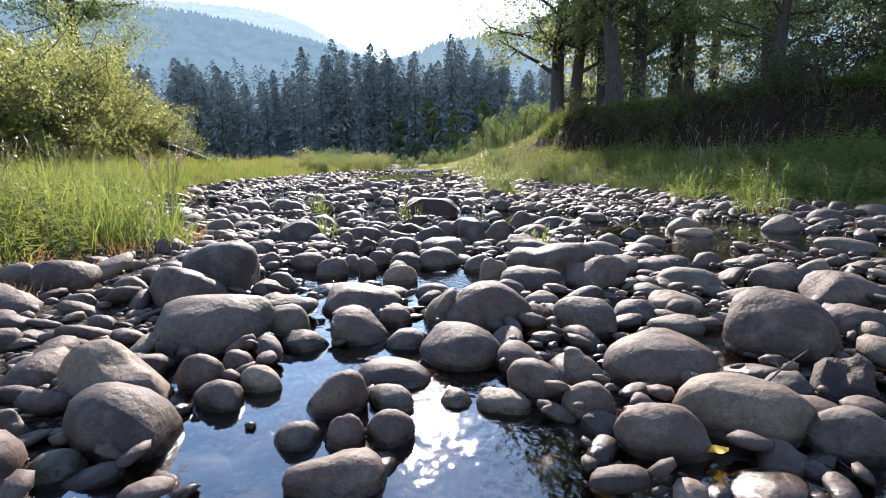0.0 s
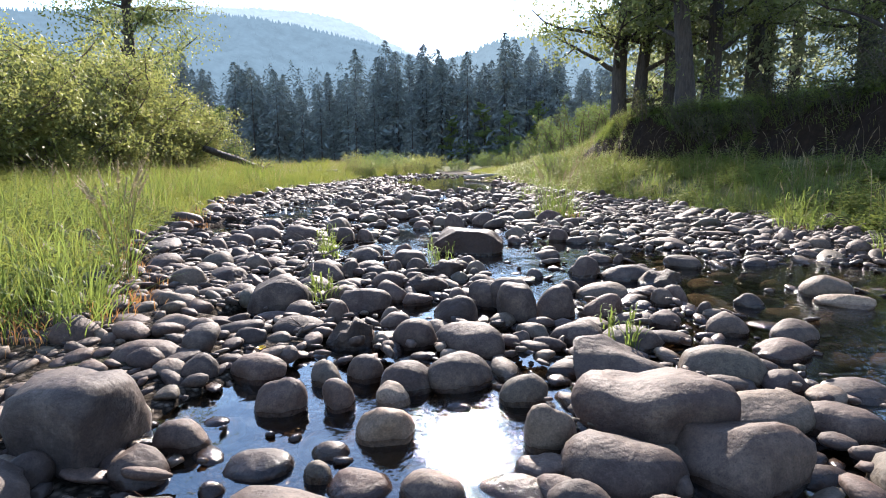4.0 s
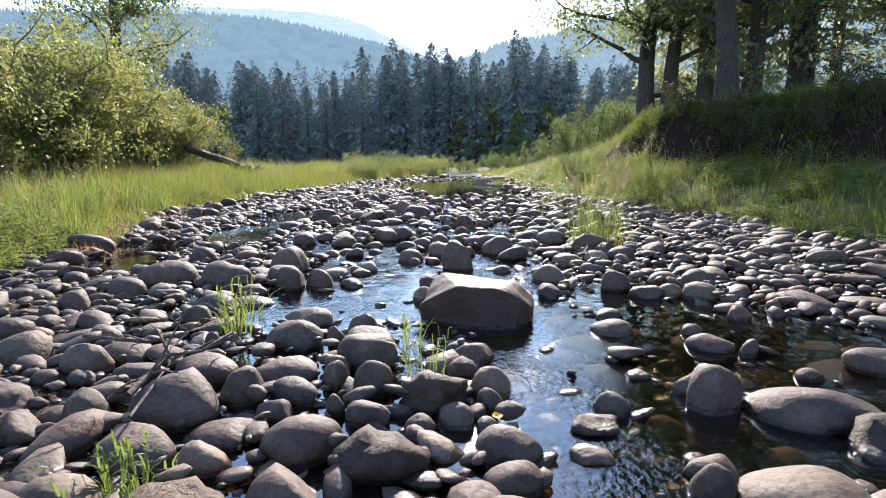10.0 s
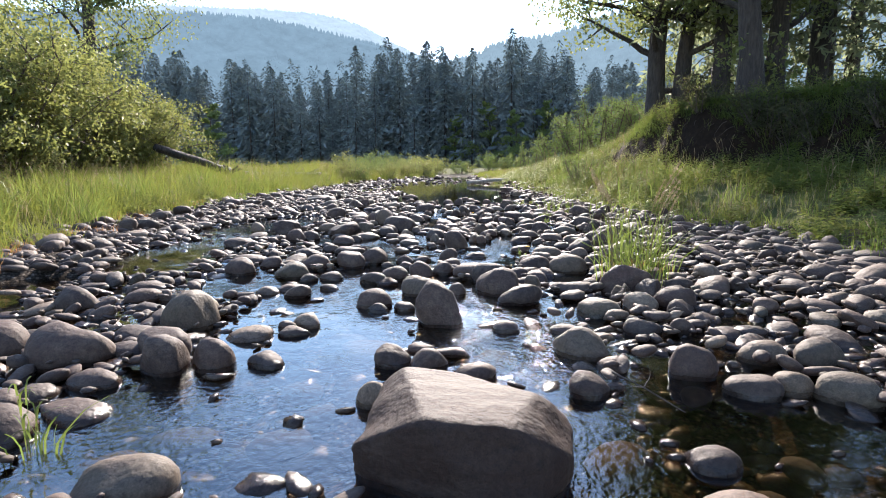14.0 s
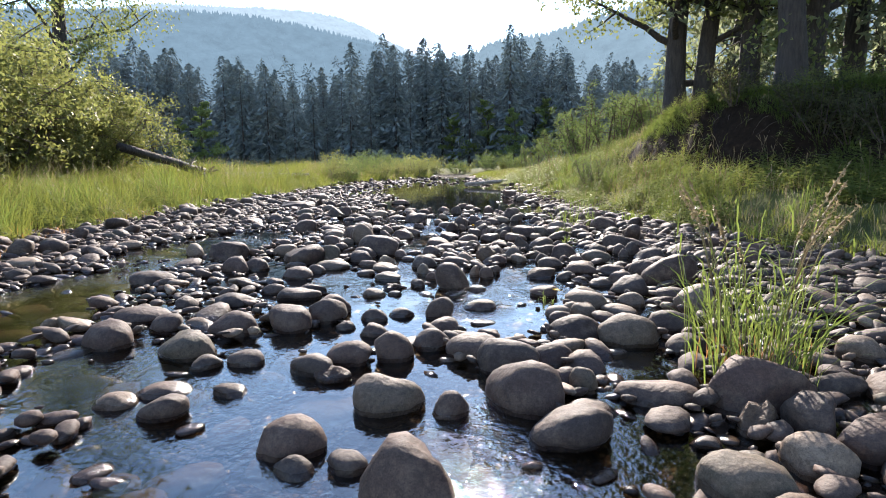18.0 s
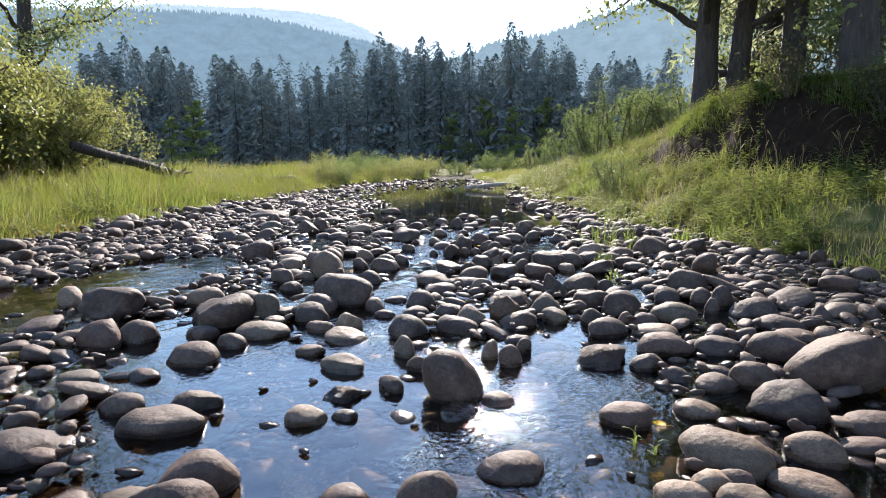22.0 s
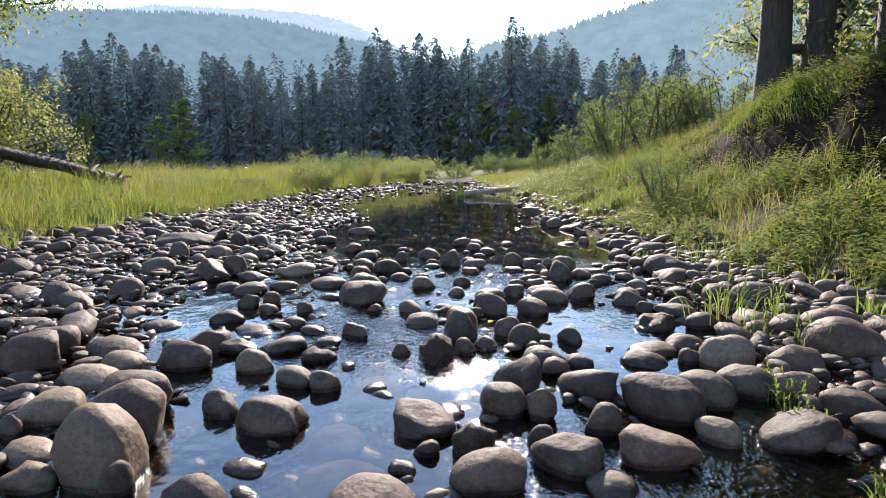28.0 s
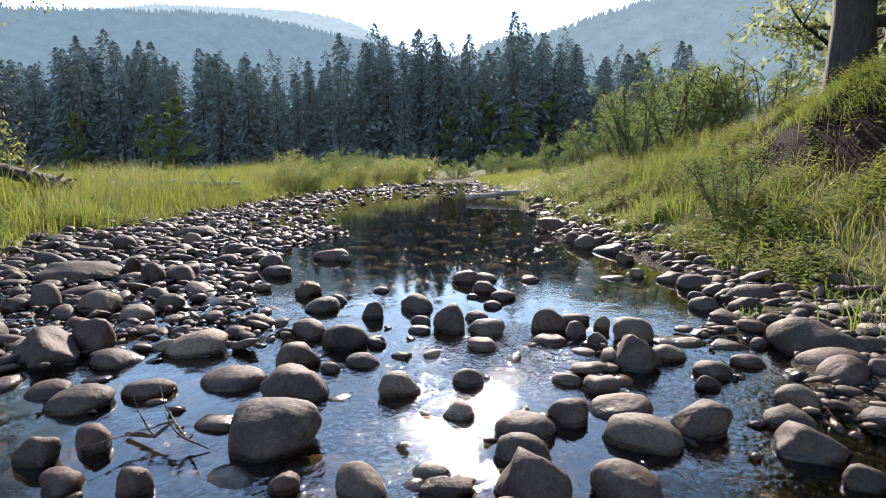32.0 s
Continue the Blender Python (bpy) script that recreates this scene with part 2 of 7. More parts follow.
def bark_material(name, dark, light):
    m, nt, out = material(name)
    vec = place_vec(nt, False)
    mp = nt.nodes.new("ShaderNodeMapping")
    mp.inputs["Scale"].default_value = (7, 7, 1.3)
    nt.links.new(vec, mp.inputs["Vector"])
    f = noise_tex(nt, mp.outputs[0], 2.2, 8, 0.65)
    col = ramp(nt, f, [(0.35, dark), (0.65, light)])
    b = node(nt, "ShaderNodeBsdfPrincipled", Roughness=0.85)
    nt.links.new(col, b.inputs["Base Color"])
    nt.links.new(bump(nt, f, 0.9, 0.06), b.inputs["Normal"])
    nt.links.new(b.outputs[0], out.inputs[0])
    return m


BARK = bark_material("rough_bark", (0.016, 0.012, 0.01), (0.055, 0.042, 0.034))
DRIFT = bark_material("weathered_wood", (0.13, 0.11, 0.09), (0.36, 0.32, 0.28))
TWIG = bark_material("dark_twig", (0.05, 0.035, 0.025), (0.12, 0.09, 0.07))


def ground_material():
    m, nt, out = material("river_ground")
    geo = nt.nodes.new("ShaderNodeNewGeometry")
    vec = geo.outputs["Position"]
    sep = nt.nodes.new("ShaderNodeSeparateXYZ")
    nt.links.new(vec, sep.inputs[0])
    pebble = node(nt, "ShaderNodeTexVoronoi", Scale=30.0)
    nt.links.new(vec, pebble.inputs["Vector"])
    grit = nt.nodes.new("ShaderNodeSeparateColor")
    nt.links.new(pebble.outputs["Color"], grit.inputs[0])
    gravel = ramp(nt, grit.outputs[0], [(0.0, (0.03, 0.023, 0.016)), (0.5, (0.07, 0.054, 0.04)), (0.85, (0.11, 0.088, 0.068)), (1.0, (0.17, 0.14, 0.11))])
    gravel = mix(nt, 0.85, gravel, ramp(nt, pebble.outputs["Distance"], [(0.25, (1.1, 1.1, 1.1)), (0.6, (0.2, 0.2, 0.2))]), "MULTIPLY")
    # brown earth of the steep face, darkened to carry the shade of the trees
    shaded_soil = ramp(nt, noise_tex(nt, vec, 5.0, 7, 0.7), [(0.3, (0.01, 0.0065, 0.0045)), (0.55, (0.022, 0.0145, 0.01)), (0.75, (0.045, 0.03, 0.02))])
    turf = ramp(nt, noise_tex(nt, vec, 1.3, 7, 0.7), [(0.3, (0.045, 0.05, 0.018)), (0.55, (0.08, 0.085, 0.028)), (0.75, (0.15, 0.115, 0.055))])
    # height over the water tells river bed from bank
    wob = node(nt, "ShaderNodeMath")
    wob.operation = "MULTIPLY_ADD"
    nt.links.new(noise_tex(nt, vec, 0.8, 4), wob.inputs[0])
    wob.inputs[1].default_value = 0.3
    nt.links.new(sep.outputs[2], wob.inputs[2])
    onbank = ramp(nt, wob.outputs[0], [(0.26, (0, 0, 0)), (0.36, (1, 1, 1))])
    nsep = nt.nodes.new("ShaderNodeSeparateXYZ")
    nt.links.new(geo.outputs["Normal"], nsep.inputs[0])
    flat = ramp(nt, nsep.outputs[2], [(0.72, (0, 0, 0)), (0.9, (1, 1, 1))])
    silt = node(nt, "ShaderNodeMapRange")
    silt.inputs["From Min"].default_value, silt.inputs["From Max"].default_value = -0.06, -0.02
    silt.inputs["To Min"].default_value, silt.inputs["To Max"].default_value = 1.0, 0.0
    nt.links.new(sep.outputs[2], silt.inputs["Value"])
    gravel = mix(nt, silt.outputs[0], gravel, mix(nt, 1.0, gravel, (1.8, 1.45, 1.0), "MULTIPLY"))     # algae-brown gravel under water
    col = mix(nt, onbank, gravel, mix(nt, flat, shaded_soil, turf))
    b = node(nt, "ShaderNodeBsdfPrincipled", Roughness=0.95)
    b.inputs["Specular IOR Level"].default_value = 0.05
    nt.links.new(col, b.inputs["Base Color"])
    nt.links.new(bump(nt, ramp(nt, pebble.outputs["Distance"], [(0.0, (1, 1, 1)), (0.7, (0, 0, 0))]), 0.5, 0.02, bump(nt, noise_tex(nt, vec, 12.0, 8, 0.7), 0.8, 0.06)), b.inputs["Normal"])
    nt.links.new(b.outputs[0], out.inputs[0])
    return m


GROUND = ground_material()


# where the stream runs quick over stones: x, y and reach
RIFFLES = [(0.2, 10.6, 0.9), (-0.1, 7.9, 0.6), (-1.5, 20.4, 1.2), (-0.8, 22.9, 0.9), (-0.2, 11.8, 0.5), (-0.5, 14.2, 0.5), (-0.9, 17.4, 0.6)]


def water_material():
    m, nt, out = material("stream_water")
    vec = place_vec(nt)
    mp = nt.nodes.new("ShaderNodeMapping")
    mp.inputs["Scale"].default_value = (1.0, 0.8, 1.0)
    nt.links.new(vec, mp.inputs["Vector"])
    swell = noise_tex(nt, mp.outputs[0], 4.5, 3, 0.5)
    rip = noise_tex(nt, mp.outputs[0], 24.0, 2, 0.5)
    # riffles and calm pools alternate along the stream
    calm = ramp(nt, noise_tex(nt, vec, 0.42, 3), [(0.46, (0.07, 0.07, 0.07)), (0.62, (1, 1, 1))])
    for cx, cy, reach in RIFFLES:
        away = nt.nodes.new("ShaderNodeVectorMath")
        away.operation = "DISTANCE"
        nt.links.new(vec, away.inputs[0])
        away.inputs[1].default_value = (cx, cy, 0.0)
        near = node(nt, "ShaderNodeMapRange")
        for key, value in (("From Min", 0.35 * reach), ("From Max", reach), ("To Min", 2.6), ("To Max", 0.0)):
            near.inputs[key].default_value = value
        nt.links.new(away.outputs["Value"], near.inputs["Value"])
        calm = mix(nt, 1.0, calm, near.outputs[0], "LIGHTEN")
    along = nt.nodes.new("ShaderNodeSeparateXYZ")
    nt.links.new(vec, along.inputs[0])
    still = node(nt, "ShaderNodeMapRange")
    for key, value in (("From Min", 23.0), ("From Max", 25.0), ("To Min", 1.0), ("To Max", 0.12)):
        still.inputs[key].default_value = value
    nt.links.new(along.outputs[1], still.inputs["Value"])
    calm = mix(nt, 1.0, calm, still.outputs[0], "MULTIPLY")
    h = node(nt, "ShaderNodeMath")
    h.operation = "MULTIPLY"
    nt.links.new(rip, h.inputs[0])
    nt.links.new(calm, h.inputs[1])
    low = node(nt, "ShaderNodeMath")
    low.operation = "MULTIPLY"
    nt.links.new(swell, low.inputs[0])
    nt.links.new(still.outputs[0], low.inputs[1])
    n1 = bump(nt, low.outputs[0], 0.17, 0.05)
    n2 = bump(nt, h.outputs[0], 0.5, 0.018, n1)
    g = node(nt, "ShaderNodeMath")
    g.operation = "MULTIPLY"
    nt.links.new(noise_tex(nt, vec, 75.0, 2, 0.5), g.inputs[0])
    nt.links.new(calm, g.inputs[1])
    n2 = bump(nt, g.outputs[0], 0.3, 0.004, n2)
    facing = node(nt, "ShaderNodeLayerWeight", Blend=0.5)
    nt.links.new(n2, facing.inputs["Normal"])
    steep = node(nt, "ShaderNodeMath")
    steep.operation = "POWER"
    nt.links.new(facing.outputs["Facing"], steep.inputs[0])
    steep.inputs[1].default_value = 4.6
    fres = node(nt, "ShaderNodeMapRange")
    fres.inputs["To Min"].default_value, fres.inputs["To Max"].default_value = 0.125, 1.0
    nt.links.new(steep.outputs[0], fres.inputs["Value"])
    gl = node(nt, "ShaderNodeBsdfGlossy", Roughness=0.02)
    nt.links.new(n2, gl.inputs["Normal"])
    tr = nt.nodes.new("ShaderNodeBsdfTransparent")
    tr.inputs[0].default_value = (0.4, 0.35, 0.28, 1)
    s = nt.nodes.new("ShaderNodeMixShader")
    nt.links.new(fres.outputs[0], s.inputs[0])
    nt.links.new(tr.outputs[0], s.inputs[1])
    nt.links.new(gl.outputs[0], s.inputs[2])
    nt.links.new(s.outputs[0], out.inputs[0])
    return m


WATER = water_material()


def haze_glow_material(name, green, air, share):
    """Forest seen through kilometres of bright summer air: a far backdrop, its haze put in as a bluish glow."""
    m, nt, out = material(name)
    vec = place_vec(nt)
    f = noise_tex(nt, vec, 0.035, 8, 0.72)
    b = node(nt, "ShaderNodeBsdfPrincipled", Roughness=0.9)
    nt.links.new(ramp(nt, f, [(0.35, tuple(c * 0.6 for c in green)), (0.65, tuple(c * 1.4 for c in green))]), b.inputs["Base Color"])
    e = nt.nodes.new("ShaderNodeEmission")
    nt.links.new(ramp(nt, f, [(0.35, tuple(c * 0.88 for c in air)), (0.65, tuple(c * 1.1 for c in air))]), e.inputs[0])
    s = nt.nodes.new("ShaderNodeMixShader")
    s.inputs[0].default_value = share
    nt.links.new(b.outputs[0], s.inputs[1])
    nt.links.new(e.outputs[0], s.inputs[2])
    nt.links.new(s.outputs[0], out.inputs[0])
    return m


HILL_FAR = haze_glow_material("far_ridge", (0.05, 0.08, 0.06), (0.2, 0.262, 0.3), 0.9)
HILL_LEFT = haze_glow_material("wooded_ridge", (0.05, 0.08, 0.05), (0.09, 0.137, 0.172), 0.85)
HILL_RIGHT = haze_glow_material("near_ridge", (0.05, 0.08, 0.05), (0.12, 0.172, 0.205), 0.8)


# ---------------------------------------------------------------- mesh helpers
def mesh_from(name, verts, faces, mat, smooth=False):
    """A mesh from an (n, 3) array and an (m, 3 or 4) array of corners."""
    verts, faces = np.asarray(verts, dtype=np.float32), np.asarray(faces, dtype=np.int32)
    me = bpy.data.meshes.new(name)
    k = faces.shape[1]
    me.vertices.add(len(verts))
    me.vertices.foreach_set("co", verts.ravel())
    me.loops.add(faces.size)
    me.loops.foreach_set("vertex_index", faces.ravel())
    me.polygons.add(len(faces))
    me.polygons.foreach_set("loop_start", np.arange(0, faces.size, k, dtype=np.int32))
    me.update(calc_edges=True)
    if smooth:
        me.polygons.foreach_set("use_smooth", np.ones(len(faces), dtype=bool))
    me.materials.append(mat)
    me.validate()
    return me


def part(name, me, parent, label=""):
    ob = new(name, me)
    ob.parent = parent
    if label:
        ob["label"] = label
    return ob


def thing(name, x, y, z, label, category, group="", turn=0.0, size=1.0):
    ob = new(name)
    ob.matrix_basis = pose(x, y, z, 0, 0, turn) @ Matrix.Scale(size, 4)
    return tagged(ob, label, category, group)


def tube(points, radii, sides=8):
    """Vertices and quads of a tapered tube along a line of points."""
    pts = [Vector(p) for p in points]
    vs, fs = [], []
    for i, p in enumerate(pts):
        d = (pts[min(i + 1, len(pts) - 1)] - pts[max(i - 1, 0)]).normalized()
        u = d.orthogonal().normalized() if abs(d.z) < 0.95 else Vector((1, 0, 0))
        u = (u - d * u.dot(d)).normalized()
        v = d.cross(u)
        for k in range(sides):
            a = 2 * math.pi * k / sides
            vs.append(p + (u * math.cos(a) + v * math.sin(a)) * radii[i])
    for i in range(len(pts) - 1):
        for k in range(sides):
            a, b = i * sides + k, i * sides + (k + 1) % sides
            fs.append((a, b, b + sides, a + sides))
    return np.array([tuple(v) for v in vs]), np.array(fs)


def joined(pieces):
    vs, fs, n = [], [], 0
    for v, f in pieces:
        vs.append(v)
        fs.append(np.asarray(f) + n)
        n += len(v)
    return np.concatenate(vs), np.concatenate(fs)


def leaves(rng, centres, sizes, droop=0.0, long=1.9):
    """Folded four-cornered leaves of random turn at the centres given."""
    n = len(centres)
    d = rng.normal(size=(n, 3))
    d[:, 2] -= droop
    d /= np.linalg.norm(d, axis=1)[:, None]
    s = np.cross(d, rng.normal(size=(n, 3)))
    s /= np.linalg.norm(s, axis=1)[:, None] + 1e-6
    up = np.cross(d, s)
    L = sizes[:, None]
    a = centres - d * L * 0.5
    c = centres + d * L * 0.5
    b = centres + s * L * 0.5 / long + up * L * 0.08
    e = centres - s * L * 0.5 / long + up * L * 0.08
    vs = np.stack([a, b, c, e], axis=1).reshape(-1, 3)
    return vs, np.arange(4 * n).reshape(-1, 4)


# ---------------------------------------------------------------- the lie of the land
LEFT_Y, LEFT_X = [-14, 3.7, 5.4, 9, 12, 15, 18, 22, 30, 36, 45, 52, 59, 75, 110], [-3.4, -3.0, -2.7, -4.9, -5.8, -7, -7.9, -8.3, -8.9, -9.3, -9.1, -7, -6.2, -8, -14]
RIGHT_Y, RIGHT_X = [-14, 8, 11.5, 15, 18.2, 20, 23.4, 26, 29, 32, 42, 64, 75, 110], [8, 6.4, 5.0, 4.5, 3.5, 3.1, 2.3, 1.95, 1.35, 0.9, -0.2, -2.4, -3.5, -6]
TOE_Y, TOE_X = [-14, 8, 18, 22, 26.5, 30, 33, 39, 45, 60, 110], [13, 10.5, 8.3, 6.9, 5.4, 4.6, 3.4, 2.6, 4.0, 6, 12]
FACE_Y, FACE_W = [-14, 22, 26, 29, 30.5, 32, 34, 110], [1.4, 1.2, 1.15, 1.1, 1.5, 2.8, 3.8, 4.0]
TOP_Y, TOP_Z = [-14, 14, 24, 27, 30, 33, 39, 45, 110], [1.6, 1.7, 1.9, 2.0, 1.8, 1.5, 0.9, 0.5, 0.4]
POOLS = []
POOLS += [
    (-0.3, 1.5, 0.29),
    (0.1, 1.5, 0.24),
    (-0.7, 1.7, 0.17),
    (-0.7, 2, 0.14),
    (-0, 2.1, 0.2),
    (-0.5, 2.3, 0.19),
    (-0.2, 2.4, 0.13),
    (1.4, 2.7, 0.12),
    (-0.8, 2.9, 0.16),
    (-0.2, 2.9, 0.11),
    (-0.4, 3.7, 0.18),
    (-0.2, 4, 0.25),
    (-0, 4, 0.17),
    (-0.8, 4.1, 0.38),
    (-0.7, 4.1, 0.43),
    (-0, 4.1, 0.32),
    (-1.1, 4.2, 0.25),
    (-0.9, 4.3, 0.33),
    (-0, 4.3, 0.28),
    (-0.5, 4.6, 0.18),
    (2.2, 4.8, 0.27),
    (2.3, 5.4, 0.49),
    (3.9, 5.8, 0.66),
    (-0.5, 5.8, 0.14),
    (-1.8, 5.9, 0.13),
    (-0.5, 6.2, 0.24),
    (-0.6, 6.3, 0.18),
    (0.5, 6.6, 0.24),
    (3, 6.6, 0.64),
    (2.1, 6.7, 0.46),
]
POOLS += [
    (2.2, 7.1, 0.49),
    (-0.1, 7.1, 0.11),
    (1, 7.2, 0.5),
    (2.7, 7.3, 0.66),
    (0.4, 7.3, 0.28),
    (0.7, 7.3, 0.39),
    (1.5, 7.3, 0.26),
    (3.6, 7.4, 0.61),
    (2.1, 7.5, 0.52),
    (0.6, 7.6, 0.26),
    (0.3, 7.6, 0.23),
    (0.1, 7.7, 0.22),
    (0.6, 7.8, 0.31),
    (-3.8, 7.8, 0.23),
    (2.1, 7.9, 0.5),
    (1.4, 8.2, 0.63),
    (-1.5, 8.2, 0.11),
    (0.8, 8.2, 0.36),
    (0.5, 8.3, 0.36),
    (1.7, 8.3, 0.63),
    (-0.7, 8.4, 0.21),
    (2.1, 8.5, 0.48),
    (2, 8.6, 0.43),
    (0.4, 8.6, 0.46),
    (0.9, 8.6, 0.46),
    (0.4, 8.7, 0.45),
    (1.4, 8.7, 0.53),
    (1.1, 8.8, 0.7),
    (0.3, 8.9, 0.44),
    (0.5, 9, 0.33),
]
POOLS += [
    (-1.6, 9.5, 0.56),
    (-1.2, 9.6, 0.61),
    (1.2, 9.6, 0.49),
    (-0, 9.8, 0.43),
    (-1.4, 9.9, 0.6),
    (-1.5, 10.3, 0.53),
    (0.1, 10.5, 0.43),
    (-4.6, 10.9, 0.38),
    (-0.4, 11, 0.39),
    (-1.4, 11.2, 0.65),
    (-0.1, 11.4, 0.41),
    (0.5, 11.7, 0.19),
    (-1.1, 11.8, 0.8),
    (-5, 12, 0.38),
    (-2, 12.1, 0.23),
    (-1.6, 12.3, 0.65),
    (-2.7, 12.5, 0.4),
    (0.7, 12.8, 0.18),
    (-4.3, 13.4, 0.46),
    (-1.1, 13.7, 0.41),
    (-0.1, 13.8, 0.25),
    (-4.4, 13.9, 0.47),
    (1, 14.1, 0.2),
    (-0.2, 14.2, 0.45),
    (-4.6, 14.4, 0.57),
    (-0.5, 14.4, 0.48),
    (-1.4, 14.6, 0.61),
    (-0.2, 14.7, 0.44),
    (0.4, 14.7, 0.26),
    (-0.3, 14.8, 0.49),
]
POOLS += [
    (-4.7, 15, 0.51),
    (-1.7, 15.1, 0.72),
    (-0.4, 15.1, 0.51),
    (1, 15.1, 0.2),
    (0.3, 15.2, 0.22),
    (-0.4, 15.3, 0.38),
    (-2.2, 15.3, 0.57),
    (-2.2, 15.4, 0.35),
    (0.2, 15.8, 0.36),
    (-3.2, 15.9, 0.31),
    (-1.4, 16, 0.31),
    (0.1, 16.1, 0.26),
    (-1.6, 16.6, 0.41),
    (1.4, 16.9, 0.3),
    (-1.6, 17, 0.37),
    (-1.9, 17.3, 0.25),
    (-4.8, 17.3, 0.84),
    (-2.6, 17.5, 0.36),
    (1, 17.7, 0.15),
    (-1.3, 17.8, 0.29),
    (-1.6, 18.1, 0.32),
    (-4.7, 18.5, 0.73),
    (-4.6, 18.5, 0.52),
    (-2.1, 18.5, 0.44),
    (-1.2, 18.6, 0.36),
    (-4.7, 18.8, 0.57),
    (-1.6, 18.8, 0.33),
    (-2, 19.4, 0.72),
    (-0.9, 19.4, 0.25),
    (-1.7, 19.6, 0.45),
]
POOLS += [
    (-1.7, 20, 0.36),
    (-1.6, 20.1, 0.43),
    (-0.8, 20.1, 0.21),
    (-3.1, 20.7, 0.39),
    (-1.7, 20.9, 0.29),
    (0.3, 20.9, 0.31),
    (0.3, 21.1, 0.36),
    (-2.6, 21.3, 0.42),
    (0.3, 21.3, 0.2),
    (-1.6, 21.4, 0.39),
    (-1.5, 21.6, 0.3),
    (-3.3, 21.7, 0.6),
    (-3, 21.7, 0.69),
    (0.4, 21.8, 0.24),
    (-1, 21.8, 0.31),
    (-0.3, 21.9, 0.37),
    (-1.5, 22.1, 0.83),
    (-1.2, 22.1, 0.28),
    (-1.4, 22.3, 0.56),
    (0.4, 22.3, 0.21),
    (0.6, 22.7, 0.42),
    (1.1, 23.1, 0.17),
    (0.5, 24.6, 0.61),
    (0.7, 24.7, 0.59),
    (0.5, 24.8, 0.74),
    (-1.1, 26.1, 2.09),
    (-1.8, 27.4, 2.03),
    (-1.9, 28.5, 1.91),
    (-2.2, 32.7, 2.13),
    (-2.8, 35.8, 2.42),
]
POOLS += [
    (-2.4, 38.7, 2.23),
    (0.22, 19.92, 0.4),
    (0.89, 21.13, 0.4),
    (0.6, 19.4, 0.3),
    (0.3, 20.7, 0.45),
    (-0.54, 21.0, 0.45),
    (-0.8, 19.2, 0.45),
    (-1.15, 20.1, 0.45),
    (-0.3, 18.5, 0.4),
    (0.5, 18.6, 0.3),
    (0.25, 18.2, 0.3),
    (-1.6, 21.0, 0.5),
    (-0.78, 23.2, 0.5),
    (-2.2, 22.4, 0.5),
]


def shore(y):
    return np.interp(y, LEFT_Y, LEFT_X), np.interp(y, RIGHT_Y, RIGHT_X)


_pool = np.array(POOLS)


def depth_of_pool(x, y):
    """1 in the middle of open water, 0 on the gravel."""
    x, y = np.atleast_1d(x), np.atleast_1d(y)
    best = np.zeros(len(x))
    for px, py, r in _pool:
        d = np.sqrt((x - px) ** 2 + ((y - py) / 1.35) ** 2) / r
        best = np.maximum(best, np.clip(1.42 - d, 0, 1))
    return best


def ripple(x, y, s, seed=0.0):
    return np.sin(x * s + 1.7 * np.sin(y * s * 0.71 + seed)) * np.cos(y * s * 1.13 + 1.3 * np.sin(x * s * 0.53 + seed * 2))


def land(x, y):
    x, y = np.atleast_1d(np.asarray(x, float)), np.atleast_1d(np.asarray(y, float))
    xl, xr = shore(y)
    pool = depth_of_pool(x, y)
    inner = np.clip((np.minimum(x - xl, xr - x) - 0.8) / 1.4, 0, 1)
    bed = 0.025 - 0.075 * inner - 0.16 * np.clip(pool * 1.5, 0, 1) + 0.02 * ripple(x, y, 2.1)
    far = y > 30
    bed = np.where(far, np.minimum(bed, -0.06), bed)
    ldist, rdist = xl - x, x - xr
    edge = np.minimum(x - xl, xr - x)
    bed = bed + 0.10 * np.clip(1 - edge / 2.2, 0, 1) * (1 - pool)
    z = bed
    zl = 0.07 + 0.11 * np.clip(ldist, 0, 3) + 0.06 * np.clip(ldist - 3, 0, 9) + 0.05 * ripple(x, y, 0.9, 1.0)
    toe, face = np.interp(y, TOE_Y, TOE_X), np.interp(y, FACE_Y, FACE_W)
    run = np.maximum(toe - xr, 0.5)
    zr = 0.07 + 1.05 * np.clip(rdist / run, 0, 1) ** 1.15 + 0.05 * ripple(x, y, 0.9, 2.0)
    c = np.clip((x - toe + np.clip((29 - y) / 4, 0.12, 1) * (0.22 * ripple(x, y, 1.7, 3.0) + 0.3 * ripple(x, y, 0.55, 4.0) + 0.1 * ripple(x, y, 4.3, 5.0))) / face, 0, 1)
    zr = zr + np.interp(y, TOP_Y, TOP_Z) * c * c * (3 - 2 * c) + 0.11 * np.clip(x - toe - face, 0, 5) + 0.04 * np.clip(x - toe - 6, 0, 20)
    z = np.where(ldist > 0, zl, z)
    z = np.where(rdist > 0, zr, z)
    # beyond the bend the valley floor
    f = np.clip((y - 60) / 12, 0, 1)
    z = z * (1 - f) + f * (0.6 + 0.012 * np.clip(y - 90, 0, 400) + 0.3 * ripple(x, y, 0.05))
    return z


def land_at(x, y):
    return float(land(x, y)[0])


